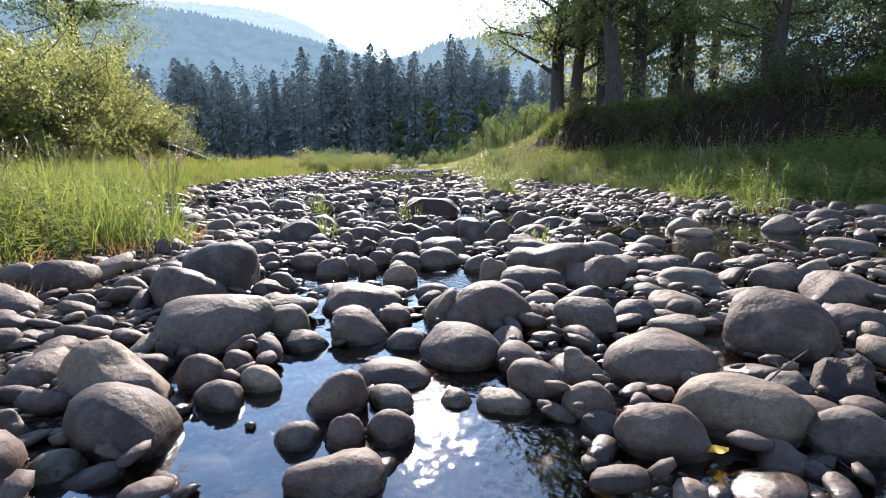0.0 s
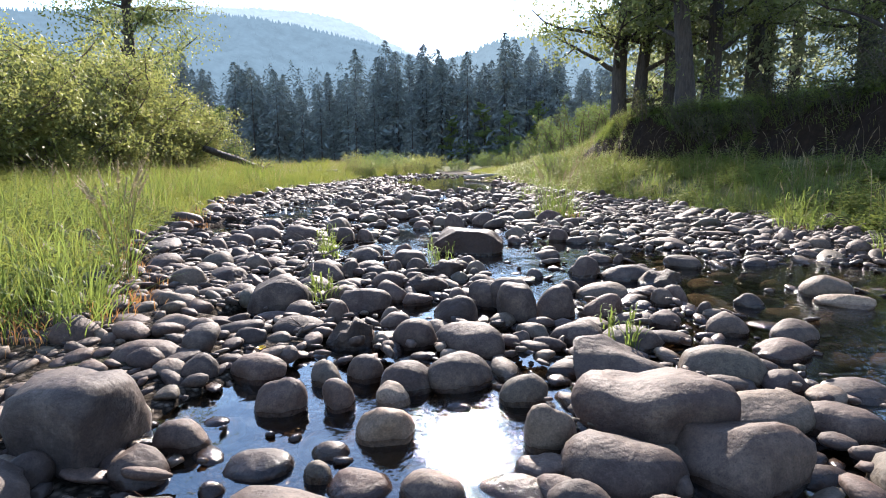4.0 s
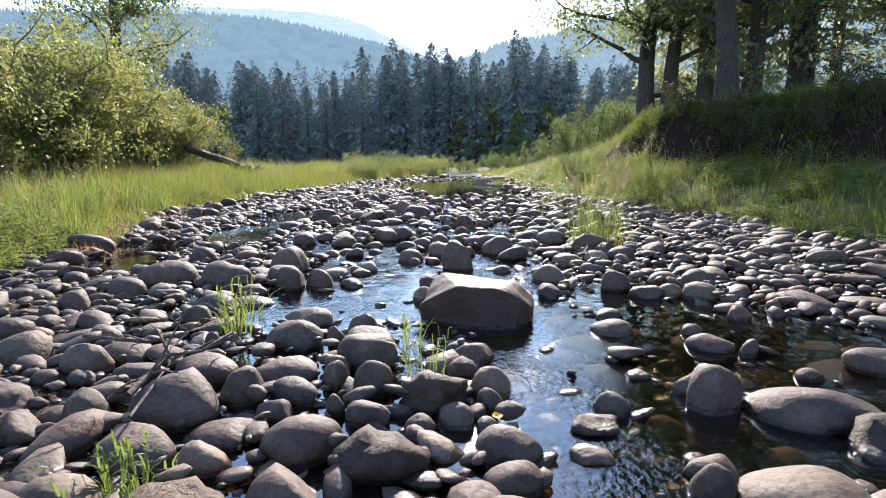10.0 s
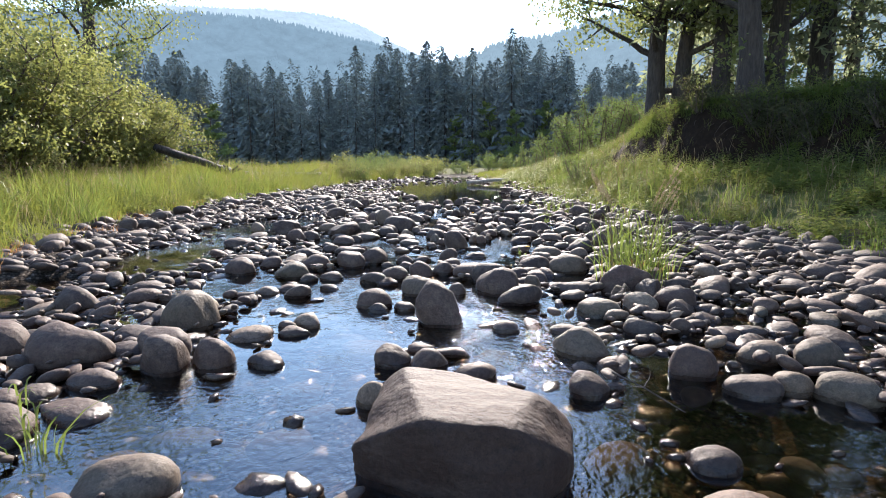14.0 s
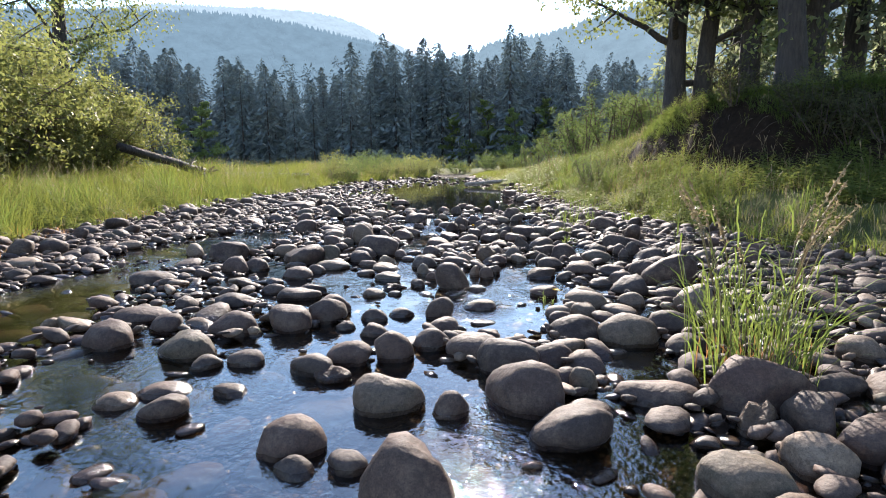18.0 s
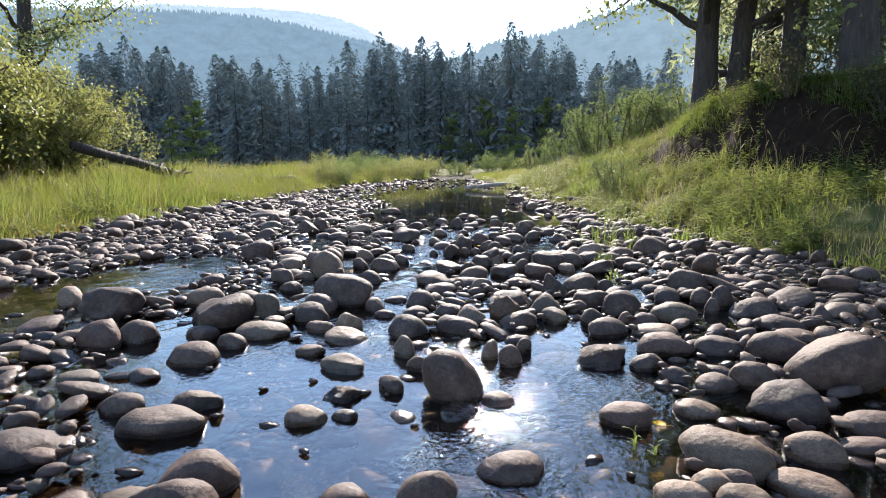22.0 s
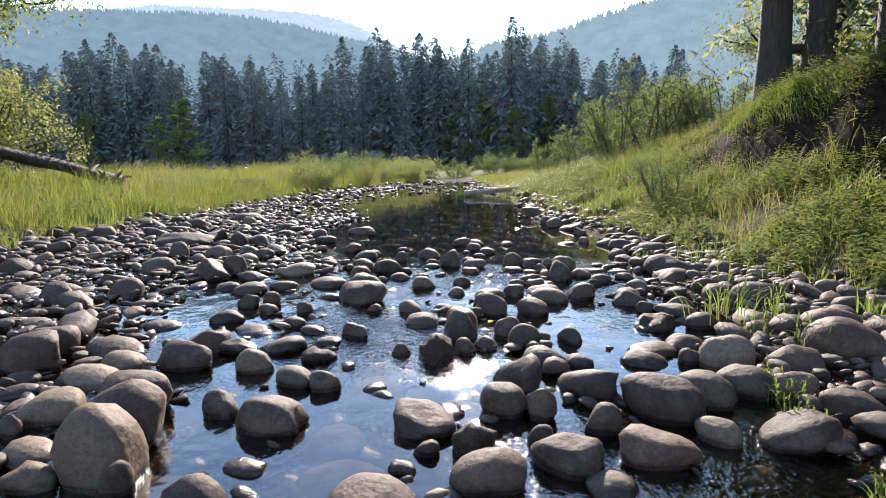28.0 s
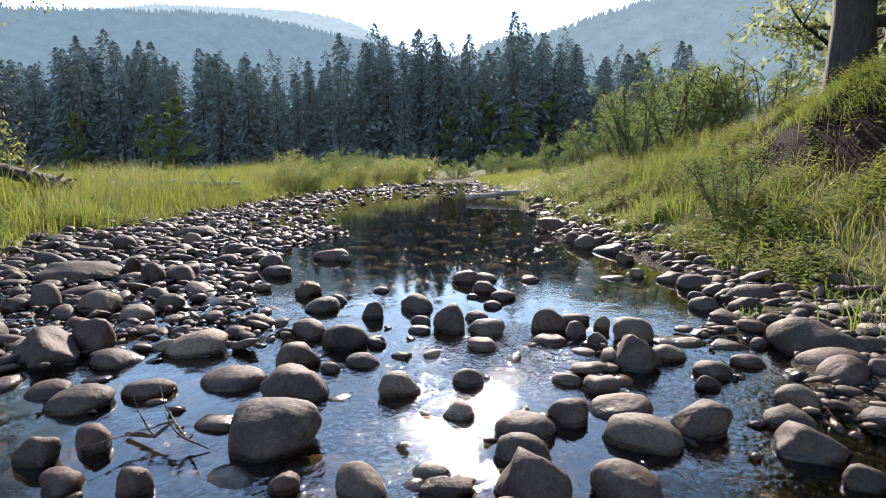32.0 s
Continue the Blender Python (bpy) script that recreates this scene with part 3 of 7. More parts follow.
def make_ground():
    """One sheet from the river bed out to the horizon, finer near the stream."""
    xs = np.unique(np.concatenate([np.linspace(-900, -60, 22), np.linspace(-60, -12, 40), np.arange(-12, 12, 0.22), np.linspace(12, 40, 40), np.linspace(40, 900, 24)]))
    ys = np.unique(np.concatenate([np.linspace(-300, -12, 14), np.arange(-12, 36, 0.26), np.arange(36, 80, 0.6), np.linspace(80, 200, 30), np.linspace(200, 1500, 24)]))
    X, Y = np.meshgrid(xs, ys)
    Z = land(X.ravel(), Y.ravel())
    vs = np.stack([X.ravel(), Y.ravel(), Z], axis=1)
    w = len(xs)
    i = (np.arange(len(ys) - 1)[:, None] * w + np.arange(w - 1)[None, :]).ravel()
    fs = np.stack([i, i + 1, i + 1 + w, i + w], axis=1)
    ob = new("ground", mesh_from("ground", vs, fs, GROUND, True))
    return tagged(ob, "stony river bed between grassy banks and a cut bank", "ground", kind="structure")


make_ground()


def make_water():
    ys = np.arange(-14, 70, 1.0)
    vs, fs = [], []
    for y in ys:
        xl, xr = shore(y)
        vs += [(xl - 1.2, y, 0.0), (xr + 0.6, y, 0.0)]
    for k in range(len(ys) - 1):
        fs.append((2 * k, 2 * k + 1, 2 * k + 3, 2 * k + 2))
    ob = new("water", mesh_from("water", vs, fs, WATER))
    return tagged(ob, "shallow clear stream water running between the stones", "water", kind="structure")


make_water()


# ---------------------------------------------------------------- stones
def ico(level):
    bm = bmesh.new()
    bmesh.ops.create_icosphere(bm, subdivisions=level, radius=1.0)
    v = np.array([tuple(p.co) for p in bm.verts])
    f = np.array([[q.index for q in p.verts] for p in bm.faces])
    bm.free()
    return v, f


ICO = {k: ico(k) for k in (1, 2, 3, 4, 5)}


def stone_shape(seed, level, kind):
    """A unit stone, half a unit to each side: worn round, angular, or pitted; it lies tilted, as the flood left it."""
    rng = np.random.default_rng(seed)
    v, f = ICO[level]
    n = {"round": rng.uniform(1.95, 2.5), "block": rng.uniform(2.1, 2.7), "pitted": 2.4, "slab": 2.5}[kind]
    p = v / (np.sum(np.abs(v) ** n, axis=1) ** (1 / n))[:, None]
    p = p * np.array([1.0, rng.uniform(0.66, 0.95), rng.uniform(0.5, 0.85)])
    # one end is blunter than the other
    p[:, 1:] *= (1 + rng.uniform(-0.28, 0.28) * p[:, 0])[:, None]
    p[:, 0] += rng.uniform(-0.2, 0.2) * p[:, 1]
    for _ in range({"round": 6, "block": 10, "pitted": 8, "slab": 6}[kind]):
        d = rng.normal(size=3)
        d /= np.linalg.norm(d)
        reach = p @ d
        cut = reach.max() * (rng.uniform(0.74, 0.95) if kind == "round" else rng.uniform(0.66, 0.9))
        over = reach - cut
        keep = 0.22 if kind == "round" else 0.08
        p = p - np.where(over > 0, over * (1 - keep), 0)[:, None] * d
    for _ in range(5):
        k = rng.normal(size=3) * 1.8
        p = p + v * (0.026 * np.sin(p @ k + rng.uniform(0, 6)))[:, None]
    small = {"round": 0.006, "block": 0.012, "pitted": 0.03, "slab": 0.01}[kind]
    for _ in range(10 if level > 2 else 3):
        k = rng.normal(size=3) * (8 if kind == "pitted" else 5)
        p = p + v * (small * np.sin(p @ k + rng.uniform(0, 6)))[:, None]
    lean = 0 if kind == "slab" else 1
    turn = pose(0, 0, 0, lean * rng.uniform(-16, 16), lean * rng.uniform(-20, 20), rng.uniform(-40, 40)).to_3x3()
    p = p @ np.array(turn).T
    lo, hi = p.min(axis=0), p.max(axis=0)
    return (p - (lo + hi) / 2) / (hi - lo), f


SHAPES = {}
for _kind, _count in (("round", 34), ("block", 20), ("pitted", 7), ("slab", 8)):
    for _mat, _tone in ((STONE, "grey"), (STONE_PALE, "pale"), (STONE_BLUE, "bluish"), (STONE_DARK, "dark")):
        if (_kind == "pitted") != (_tone == "dark"):
            continue
        for _i in range(_count):
            for _level in (3, 4) if _tone == "grey" or _kind == "pitted" else (3,):
                _v, _f = stone_shape(17 * _i + len(_kind) * 101, _level, _kind)
                SHAPES[_kind, _tone, _i, _level] = mesh_from("stone", _v, _f, _mat, True)
COUNTS = {"round": 34, "block": 20, "pitted": 7, "slab": 8}
KINDS = {"r": ("round", "grey", "rounded grey river stone"), "l": ("round", "pale", "pale dry rounded river stone"),
         "b": ("block", "grey", "angular grey rock with worn edges"), "c": ("block", "bluish", "large bluish grey angular rock"),
         "k": ("pitted", "dark", "dark rough pitted rock"), "f": ("slab", "pale", "pale flat stone")}
STANDING = []        # x, y, half width, half depth of the stones laid so far
stone_rng = random.Random(11)


def lay_stones(rows, where=""):
    """Each stone by the middle of its foot, its width, depth and height over the water, and its kind."""
    for x, y, w, d, h, k in rows:
        kind, tone, text = KINDS[k]
        level = 4 if w > 0.5 and (tone in ("grey", "dark")) else 3
        me = SHAPES[kind, tone, stone_rng.randrange(COUNTS[kind]), level]
        name = "boulder" if w >= 0.36 else "river_stone" if w >= 0.25 else "cobble"
        sunk = 0.42 * h + 0.05
        ob = new(name, me)
        spot = where or (" standing in the stream" if depth_of_pool(x, y)[0] > 0.3 else " lying on the gravel bar")
        tall = h + sunk
        ob.matrix_basis = pose(x, y, h - tall / 2, stone_rng.uniform(-4, 4), stone_rng.uniform(-4, 4), stone_rng.uniform(-14, 14) + 180 * stone_rng.randrange(2)) @ Matrix.Diagonal((w, d, tall, 1))
        tagged(ob, text + spot, "rock" if name == "boulder" else "stone" if name == "river_stone" else "cobble", "stones in the stream bed")
        STANDING.append((x, y, w / 2, d / 2))


def great_boulder():
    """The flat-topped block that parts the stream, about 0.85 m across: a sheer front and a pale top sloping to one end."""
    v, f = ICO[5]
    rng = np.random.default_rng(5)
    n = 6.0
    p = v / (np.sum(np.abs(v) ** n, axis=1) ** (1 / n))[:, None]
    for d, cut, keep in (((0.12, 0.06, 1.0), 0.82, 0.03), ((0.85, -0.1, 0.55), 0.92, 0.06), ((-0.75, -0.2, 0.65), 0.98, 0.06), ((0.3, -0.95, 0.1), 0.96, 0.06),
                         ((-0.45, -0.85, 0.05), 1.0, 0.06), ((0.5, 0.6, 0.6), 1.0, 0.06), ((0.9, -0.5, 0.1), 1.02, 0.06), ((0.5, -0.1, 0.85), 0.98, 0.05)):
        d = np.array(d) / np.linalg.norm(d)
        over = p @ d - cut
        p = p - np.where(over > 0, over * (1 - keep), 0)[:, None] * d
    for _ in range(26):
        k = rng.normal(size=3) * rng.choice([2, 4, 9])
        p = p + v * (0.015 / max(1, np.linalg.norm(k) / 3) * np.sin(p @ k + rng.uniform(0, 6)))[:, None]
    lo, hi = p.min(axis=0), p.max(axis=0)
    p = (p - (lo + hi) / 2) / (hi - lo)
    ob = new("boulder", mesh_from("great_boulder", p, f, STONE_BROWN, True))
    ob.matrix_basis = pose(-0.18, 9.08, 0.07, 0, 0, -4) @ Matrix.Diagonal((0.88, 0.66, 0.5, 1))
    tagged(ob, "large flat-topped brown boulder with a pale top standing in the stream", "rock", "stones in the stream bed")
    STANDING.append((-0.18, 9.0, 0.62, 0.6))


great_boulder()
lay_stones([
    (0.85, 1.38, 0.29, 0.23, 0.03, 'l'),
    (-0.31, 1.44, 0.29, 0.21, 0.09, 'f'),
    (0.99, 1.5, 0.16, 0.13, 0.07, 'r'),
    (-1.14, 1.5, 0.16, 0.13, 0.07, 'r'),
    (1.24, 1.58, 0.24, 0.19, 0.14, 'r'),
    (0.67, 1.62, 0.29, 0.23, 0.14, 'r'),
    (-0.32, 1.66, 0.13, 0.1, 0.1, 'r'),
    (-0.48, 1.67, 0.16, 0.13, 0.07, 'r'),
    (-0.18, 1.68, 0.16, 0.13, 0.1, 'r'),
    (-1.4, 1.69, 0.11, 0.09, 0.11, 'b'),
    (-1.05, 1.71, 0.4, 0.32, 0.19, 'r'),
    (0.53, 1.72, 0.15, 0.12, 0.06, 'r'),
    (0.99, 1.74, 0.42, 0.33, 0.17, 'r'),
    (0.51, 1.85, 0.19, 0.15, 0.12, 'r'),
])
lay_stones([
    (0.71, 1.87, 0.13, 0.1, 0.06, 'r'),
    (-0.4, 1.91, 0.24, 0.19, 0.15, 'r'),
    (0.22, 1.92, 0.21, 0.15, 0.06, 'f'),
    (-0.2, 1.94, 0.18, 0.14, 0.07, 'r'),
    (0.05, 1.96, 0.14, 0.12, 0.05, 'r'),
    (-0.86, 1.98, 0.23, 0.18, 0.09, 'r'),
    (1.53, 1.99, 0.28, 0.22, 0.16, 'k'),
    (-1.23, 1.99, 0.42, 0.34, 0.24, 'b'),
    (0.35, 2, 0.22, 0.17, 0.14, 'r'),
    (1.32, 2.01, 0.2, 0.16, 0.09, 'b'),
    (0.56, 2.08, 0.17, 0.13, 0.16, 'b'),
    (-0.99, 2.12, 0.19, 0.15, 0.14, 'r'),
    (-0.74, 2.13, 0.18, 0.15, 0.09, 'r'),
    (0.9, 2.19, 0.48, 0.38, 0.19, 'r'),
])
lay_stones([
    (-0.21, 2.2, 0.32, 0.26, 0.08, 'r'),
    (-0.91, 2.32, 0.16, 0.13, 0.09, 'r'),
    (0.35, 2.33, 0.25, 0.2, 0.1, 'r'),
    (0.1, 2.41, 0.43, 0.34, 0.17, 'r'),
    (1.6, 2.49, 0.57, 0.46, 0.29, 'l'),
    (-2.04, 2.57, 0.23, 0.19, 0.12, 'r'),
    (-0.68, 2.62, 0.26, 0.21, 0.08, 'r'),
    (-0.19, 2.62, 0.22, 0.17, 0.08, 'r'),
    (-1.18, 2.68, 0.66, 0.52, 0.24, 'r'),
    (2.09, 2.7, 0.32, 0.22, 0.15, 'f'),
    (-1.88, 2.71, 0.18, 0.15, 0.08, 'r'),
    (-0.42, 2.74, 0.32, 0.26, 0.16, 'r'),
    (0.74, 2.8, 0.32, 0.25, 0.18, 'l'),
    (-0.84, 2.81, 0.26, 0.21, 0.16, 'r'),
])
lay_stones([
    (-1.8, 2.81, 0.19, 0.15, 0.12, 'r'),
    (1.39, 2.84, 0.17, 0.12, 0.06, 'f'),
    (0.26, 2.94, 0.49, 0.39, 0.25, 'r'),
    (-0.02, 2.97, 0.21, 0.17, 0.2, 'b'),
    (-2.16, 2.98, 0.23, 0.18, 0.1, 'r'),
    (-0.27, 2.99, 0.19, 0.16, 0.11, 'r'),
    (1.08, 3.01, 0.29, 0.24, 0.12, 'r'),
    (1.41, 3.24, 0.35, 0.28, 0.11, 'r'),
    (-1.57, 3.32, 0.47, 0.37, 0.29, 'b'),
    (-0.5, 3.33, 0.5, 0.4, 0.14, 'b'),
    (2.47, 3.34, 0.49, 0.39, 0.2, 'r'),
    (0.85, 3.34, 0.31, 0.25, 0.13, 'r'),
    (-1, 3.37, 0.42, 0.34, 0.1, 'k'),
    (1.92, 3.37, 0.33, 0.26, 0.09, 'r'),
])
lay_stones([
    (0.62, 3.39, 0.23, 0.18, 0.08, 'r'),
    (-2.07, 3.54, 0.29, 0.23, 0.17, 'r'),
    (-1.56, 3.57, 0.19, 0.15, 0.15, 'r'),
    (0.44, 3.58, 0.23, 0.18, 0.12, 'r'),
    (-0.88, 3.61, 0.11, 0.09, 0.04, 'r'),
    (-0.07, 3.66, 0.25, 0.2, 0.08, 'r'),
    (-1.19, 3.67, 0.22, 0.18, 0.11, 'r'),
    (-0.33, 3.67, 0.27, 0.22, 0.06, 'r'),
    (2.26, 3.68, 0.37, 0.29, 0.16, 'r'),
    (0.23, 3.7, 0.27, 0.21, 0.04, 'r'),
    (-0.51, 3.73, 0.12, 0.1, 0.07, 'r'),
    (1.7, 3.77, 0.47, 0.37, 0.15, 'r'),
    (-0.77, 3.79, 0.27, 0.22, 0.06, 'r'),
    (0.63, 3.81, 0.46, 0.37, 0.17, 'r'),
])
lay_stones([
    (0.33, 3.84, 0.2, 0.16, 0.06, 'b'),
    (1.07, 3.85, 0.48, 0.38, 0.23, 'b'),
    (-1.6, 3.87, 0.61, 0.49, 0.37, 'c'),
    (-1.16, 3.91, 0.22, 0.18, 0.12, 'r'),
    (-0.52, 3.91, 0.16, 0.13, 0.05, 'r'),
    (2.47, 4.02, 0.42, 0.33, 0.12, 'r'),
    (0.38, 4.03, 0.22, 0.17, 0.19, 'r'),
    (-0.33, 4.05, 0.26, 0.18, 0.14, 'f'),
    (-2.06, 4.12, 0.25, 0.2, 0.16, 'r'),
    (0.81, 4.21, 0.63, 0.5, 0.28, 'b'),
    (1.62, 4.23, 0.33, 0.27, 0.13, 'r'),
    (-0.88, 4.3, 0.25, 0.2, 0.16, 'r'),
    (1.36, 4.32, 0.42, 0.34, 0.15, 'r'),
    (-0.61, 4.33, 0.17, 0.14, 0.14, 'r'),
])
lay_stones([
    (-0.35, 4.4, 0.17, 0.14, 0.1, 'r'),
    (-2.19, 4.43, 0.31, 0.25, 0.13, 'r'),
    (0.29, 4.48, 0.24, 0.19, 0.14, 'r'),
    (-2.49, 4.53, 0.18, 0.15, 0.11, 'r'),
    (2.19, 4.55, 0.24, 0.2, 0.12, 'r'),
    (-0.31, 4.59, 0.31, 0.25, 0.14, 'r'),
    (0.81, 4.6, 0.55, 0.44, 0.27, 'b'),
    (-1.48, 4.62, 0.23, 0.18, 0.15, 'r'),
    (-0.76, 4.63, 0.2, 0.16, 0.12, 'r'),
    (1.96, 4.65, 0.31, 0.25, 0.08, 'r'),
    (-0.03, 4.66, 0.35, 0.28, 0.17, 'r'),
    (-1.16, 4.68, 0.33, 0.26, 0.13, 'r'),
    (-0.56, 4.69, 0.2, 0.16, 0.14, 'r'),
    (1.63, 4.7, 0.24, 0.19, 0.11, 'r'),
])
lay_stones([
    (-2.5, 4.75, 0.23, 0.18, 0.12, 'r'),
    (-1.92, 4.82, 0.46, 0.37, 0.16, 'r'),
    (1.37, 4.85, 0.46, 0.37, 0.18, 'r'),
    (0.81, 5.03, 0.48, 0.39, 0.11, 'r'),
    (-0, 5.14, 0.43, 0.35, 0.19, 'r'),
    (3.87, 5.21, 0.52, 0.42, 0.13, 'r'),
    (1.89, 5.23, 0.36, 0.29, 0.1, 'r'),
    (-0.58, 5.23, 0.12, 0.09, 0.09, 'r'),
    (-0.79, 5.25, 0.31, 0.25, 0.19, 'k'),
    (-0.37, 5.28, 0.31, 0.25, 0.18, 'r'),
    (-1.28, 5.29, 0.18, 0.14, 0.07, 'r'),
    (0.31, 5.33, 0.13, 0.1, 0.1, 'r'),
    (1, 5.36, 0.46, 0.37, 0.14, 'r'),
    (-2.41, 5.39, 0.41, 0.33, 0.14, 'r'),
])
lay_stones([
    (-2.06, 5.4, 0.37, 0.29, 0.15, 'r'),
    (0.69, 5.41, 0.36, 0.29, 0.15, 'r'),
    (0.41, 5.49, 0.24, 0.19, 0.1, 'r'),
    (-1.23, 5.51, 0.39, 0.32, 0.12, 'r'),
    (-0.24, 5.54, 0.2, 0.16, 0.09, 'r'),
    (2.11, 5.55, 0.36, 0.29, 0.13, 'r'),
    (-1.56, 5.57, 0.16, 0.11, 0.1, 'f'),
    (-1.92, 5.61, 0.32, 0.25, 0.07, 'r'),
    (-0.57, 5.67, 0.25, 0.2, 0.11, 'r'),
    (1.73, 5.68, 0.29, 0.23, 0.14, 'r'),
    (-0.13, 5.74, 0.32, 0.26, 0.23, 'r'),
    (-1.02, 5.74, 0.2, 0.16, 0.18, 'r'),
    (-1.32, 5.81, 0.26, 0.21, 0.15, 'r'),
    (1.37, 5.83, 0.23, 0.19, 0.11, 'r'),
])
lay_stones([
    (1.09, 5.83, 0.24, 0.19, 0.09, 'r'),
    (-0.63, 5.84, 0.19, 0.15, 0.11, 'r'),
    (0.31, 5.88, 0.3, 0.24, 0.29, 'r'),
    (-2.39, 5.9, 0.45, 0.36, 0.2, 'b'),
    (0.6, 5.97, 0.32, 0.25, 0.26, 'r'),
    (0.95, 6.04, 0.35, 0.28, 0.19, 'l'),
    (-1.61, 6.05, 0.52, 0.41, 0.29, 'r'),
    (-0.88, 6.1, 0.41, 0.32, 0.19, 'b'),
    (1.75, 6.11, 0.12, 0.1, 0.11, 'r'),
    (0.28, 6.16, 0.34, 0.27, 0.27, 'r'),
    (0.08, 6.28, 0.31, 0.24, 0.22, 'r'),
    (0.71, 6.35, 0.38, 0.31, 0.05, 'r'),
    (-0.5, 6.36, 0.27, 0.22, 0.1, 'b'),
    (-0.14, 6.38, 0.2, 0.16, 0.13, 'r'),
])
lay_stones([
    (-1.55, 6.38, 0.3, 0.24, 0.16, 'r'),
    (1.52, 6.41, 0.17, 0.13, 0.14, 'r'),
    (-1.13, 6.41, 0.39, 0.31, 0.15, 'k'),
    (2.21, 6.42, 0.22, 0.18, 0.1, 'r'),
    (-0.76, 6.48, 0.34, 0.27, 0.17, 'b'),
    (2.98, 6.5, 0.42, 0.3, 0.09, 'f'),
    (1.64, 6.52, 0.23, 0.19, 0.15, 'r'),
    (-2.14, 6.57, 0.4, 0.32, 0.11, 'r'),
    (1.47, 6.68, 0.31, 0.25, 0.1, 'l'),
    (1.1, 6.69, 0.48, 0.39, 0.13, 'r'),
    (-2.72, 6.69, 0.36, 0.29, 0.24, 'r'),
    (0.79, 6.73, 0.17, 0.14, 0.14, 'r'),
    (0.05, 6.73, 0.24, 0.2, 0.1, 'r'),
    (-1.2, 6.74, 0.22, 0.17, 0.11, 'r'),
])
lay_stones([
    (4.17, 6.74, 0.44, 0.35, 0.21, 'r'),
    (-1.51, 6.76, 0.32, 0.25, 0.14, 'l'),
    (3.02, 6.8, 0.43, 0.34, 0.19, 'r'),
    (-0.47, 6.82, 0.41, 0.32, 0.18, 'k'),
    (-2.89, 6.86, 0.36, 0.29, 0.15, 'r'),
    (0.83, 6.87, 0.21, 0.17, 0.09, 'r'),
    (-2.16, 6.88, 0.27, 0.21, 0.14, 'b'),
    (-0.84, 6.88, 0.35, 0.28, 0.17, 'r'),
    (0.04, 6.95, 0.3, 0.24, 0.14, 'r'),
    (0.39, 6.98, 0.19, 0.14, 0.04, 'f'),
    (-1.26, 7, 0.37, 0.29, 0.07, 'r'),
    (-0.86, 7.08, 0.15, 0.12, 0.08, 'r'),
    (-2, 7.1, 0.2, 0.16, 0.15, 'r'),
    (-0.36, 7.12, 0.16, 0.13, 0.09, 'r'),
])
lay_stones([
    (-2.54, 7.13, 0.5, 0.4, 0.16, 'b'),
    (1.72, 7.16, 0.45, 0.36, 0.16, 'k'),
    (-1.57, 7.18, 0.44, 0.35, 0.22, 'r'),
    (-1.08, 7.2, 0.21, 0.17, 0.1, 'b'),
    (-0.04, 7.2, 0.14, 0.11, 0.05, 'r'),
    (-0.63, 7.22, 0.23, 0.18, 0.1, 'r'),
    (-0.21, 7.23, 0.2, 0.16, 0.1, 'r'),
    (0.44, 7.25, 0.25, 0.2, 0.06, 'k'),
    (-0.81, 7.28, 0.1, 0.08, 0.1, 'l'),
    (-1.35, 7.39, 0.23, 0.18, 0.18, 'l'),
    (5.18, 7.4, 0.55, 0.44, 0.22, 'r'),
    (-0.05, 7.41, 0.15, 0.12, 0.11, 'r'),
    (-1.08, 7.41, 0.29, 0.23, 0.12, 'r'),
    (-0.34, 7.43, 0.36, 0.29, 0.19, 'k'),
])
lay_stones([
    (0.55, 7.43, 0.19, 0.15, 0.1, 'r'),
    (1.49, 7.5, 0.57, 0.45, 0.14, 'r'),
    (-1.37, 7.53, 0.21, 0.17, 0.13, 'r'),
    (1.09, 7.55, 0.31, 0.25, 0.22, 'b'),
    (-0.68, 7.56, 0.23, 0.19, 0.18, 'r'),
    (-0.05, 7.61, 0.22, 0.18, 0.15, 'r'),
    (-0.92, 7.62, 0.17, 0.14, 0.15, 'r'),
    (-1.71, 7.67, 0.44, 0.35, 0.13, 'r'),
    (0.99, 7.68, 0.13, 0.11, 0.12, 'b'),
    (-1.23, 7.71, 0.39, 0.31, 0.12, 'r'),
    (-2.5, 7.72, 0.32, 0.26, 0.17, 'r'),
    (-0.94, 7.78, 0.18, 0.15, 0.12, 'r'),
    (-3.01, 7.8, 0.39, 0.31, 0.2, 'r'),
    (-0.22, 7.83, 0.19, 0.15, 0.11, 'r'),
])
lay_stones([
    (0.81, 7.92, 0.17, 0.14, 0.04, 'b'),
    (-0.82, 7.96, 0.38, 0.3, 0.2, 'r'),
    (1.76, 7.97, 0.18, 0.14, 0.06, 'r'),
    (-2.4, 7.97, 0.4, 0.32, 0.11, 'r'),
    (-0.16, 8.09, 0.28, 0.22, 0.12, 'b'),
    (2.23, 8.11, 0.37, 0.29, 0.13, 'r'),
    (-0.85, 8.19, 0.37, 0.29, 0.16, 'r'),
    (-1.94, 8.19, 0.12, 0.1, 0.11, 'r'),
    (-1.83, 8.25, 0.13, 0.11, 0.1, 'r'),
    (-0.26, 8.28, 0.21, 0.17, 0.06, 'r'),
    (-1.4, 8.28, 0.39, 0.31, 0.18, 'r'),
    (-1.12, 8.32, 0.14, 0.11, 0.13, 'r'),
    (1.58, 8.34, 0.14, 0.11, 0.11, 'r'),
    (-0.95, 8.37, 0.23, 0.19, 0.22, 'r'),
])
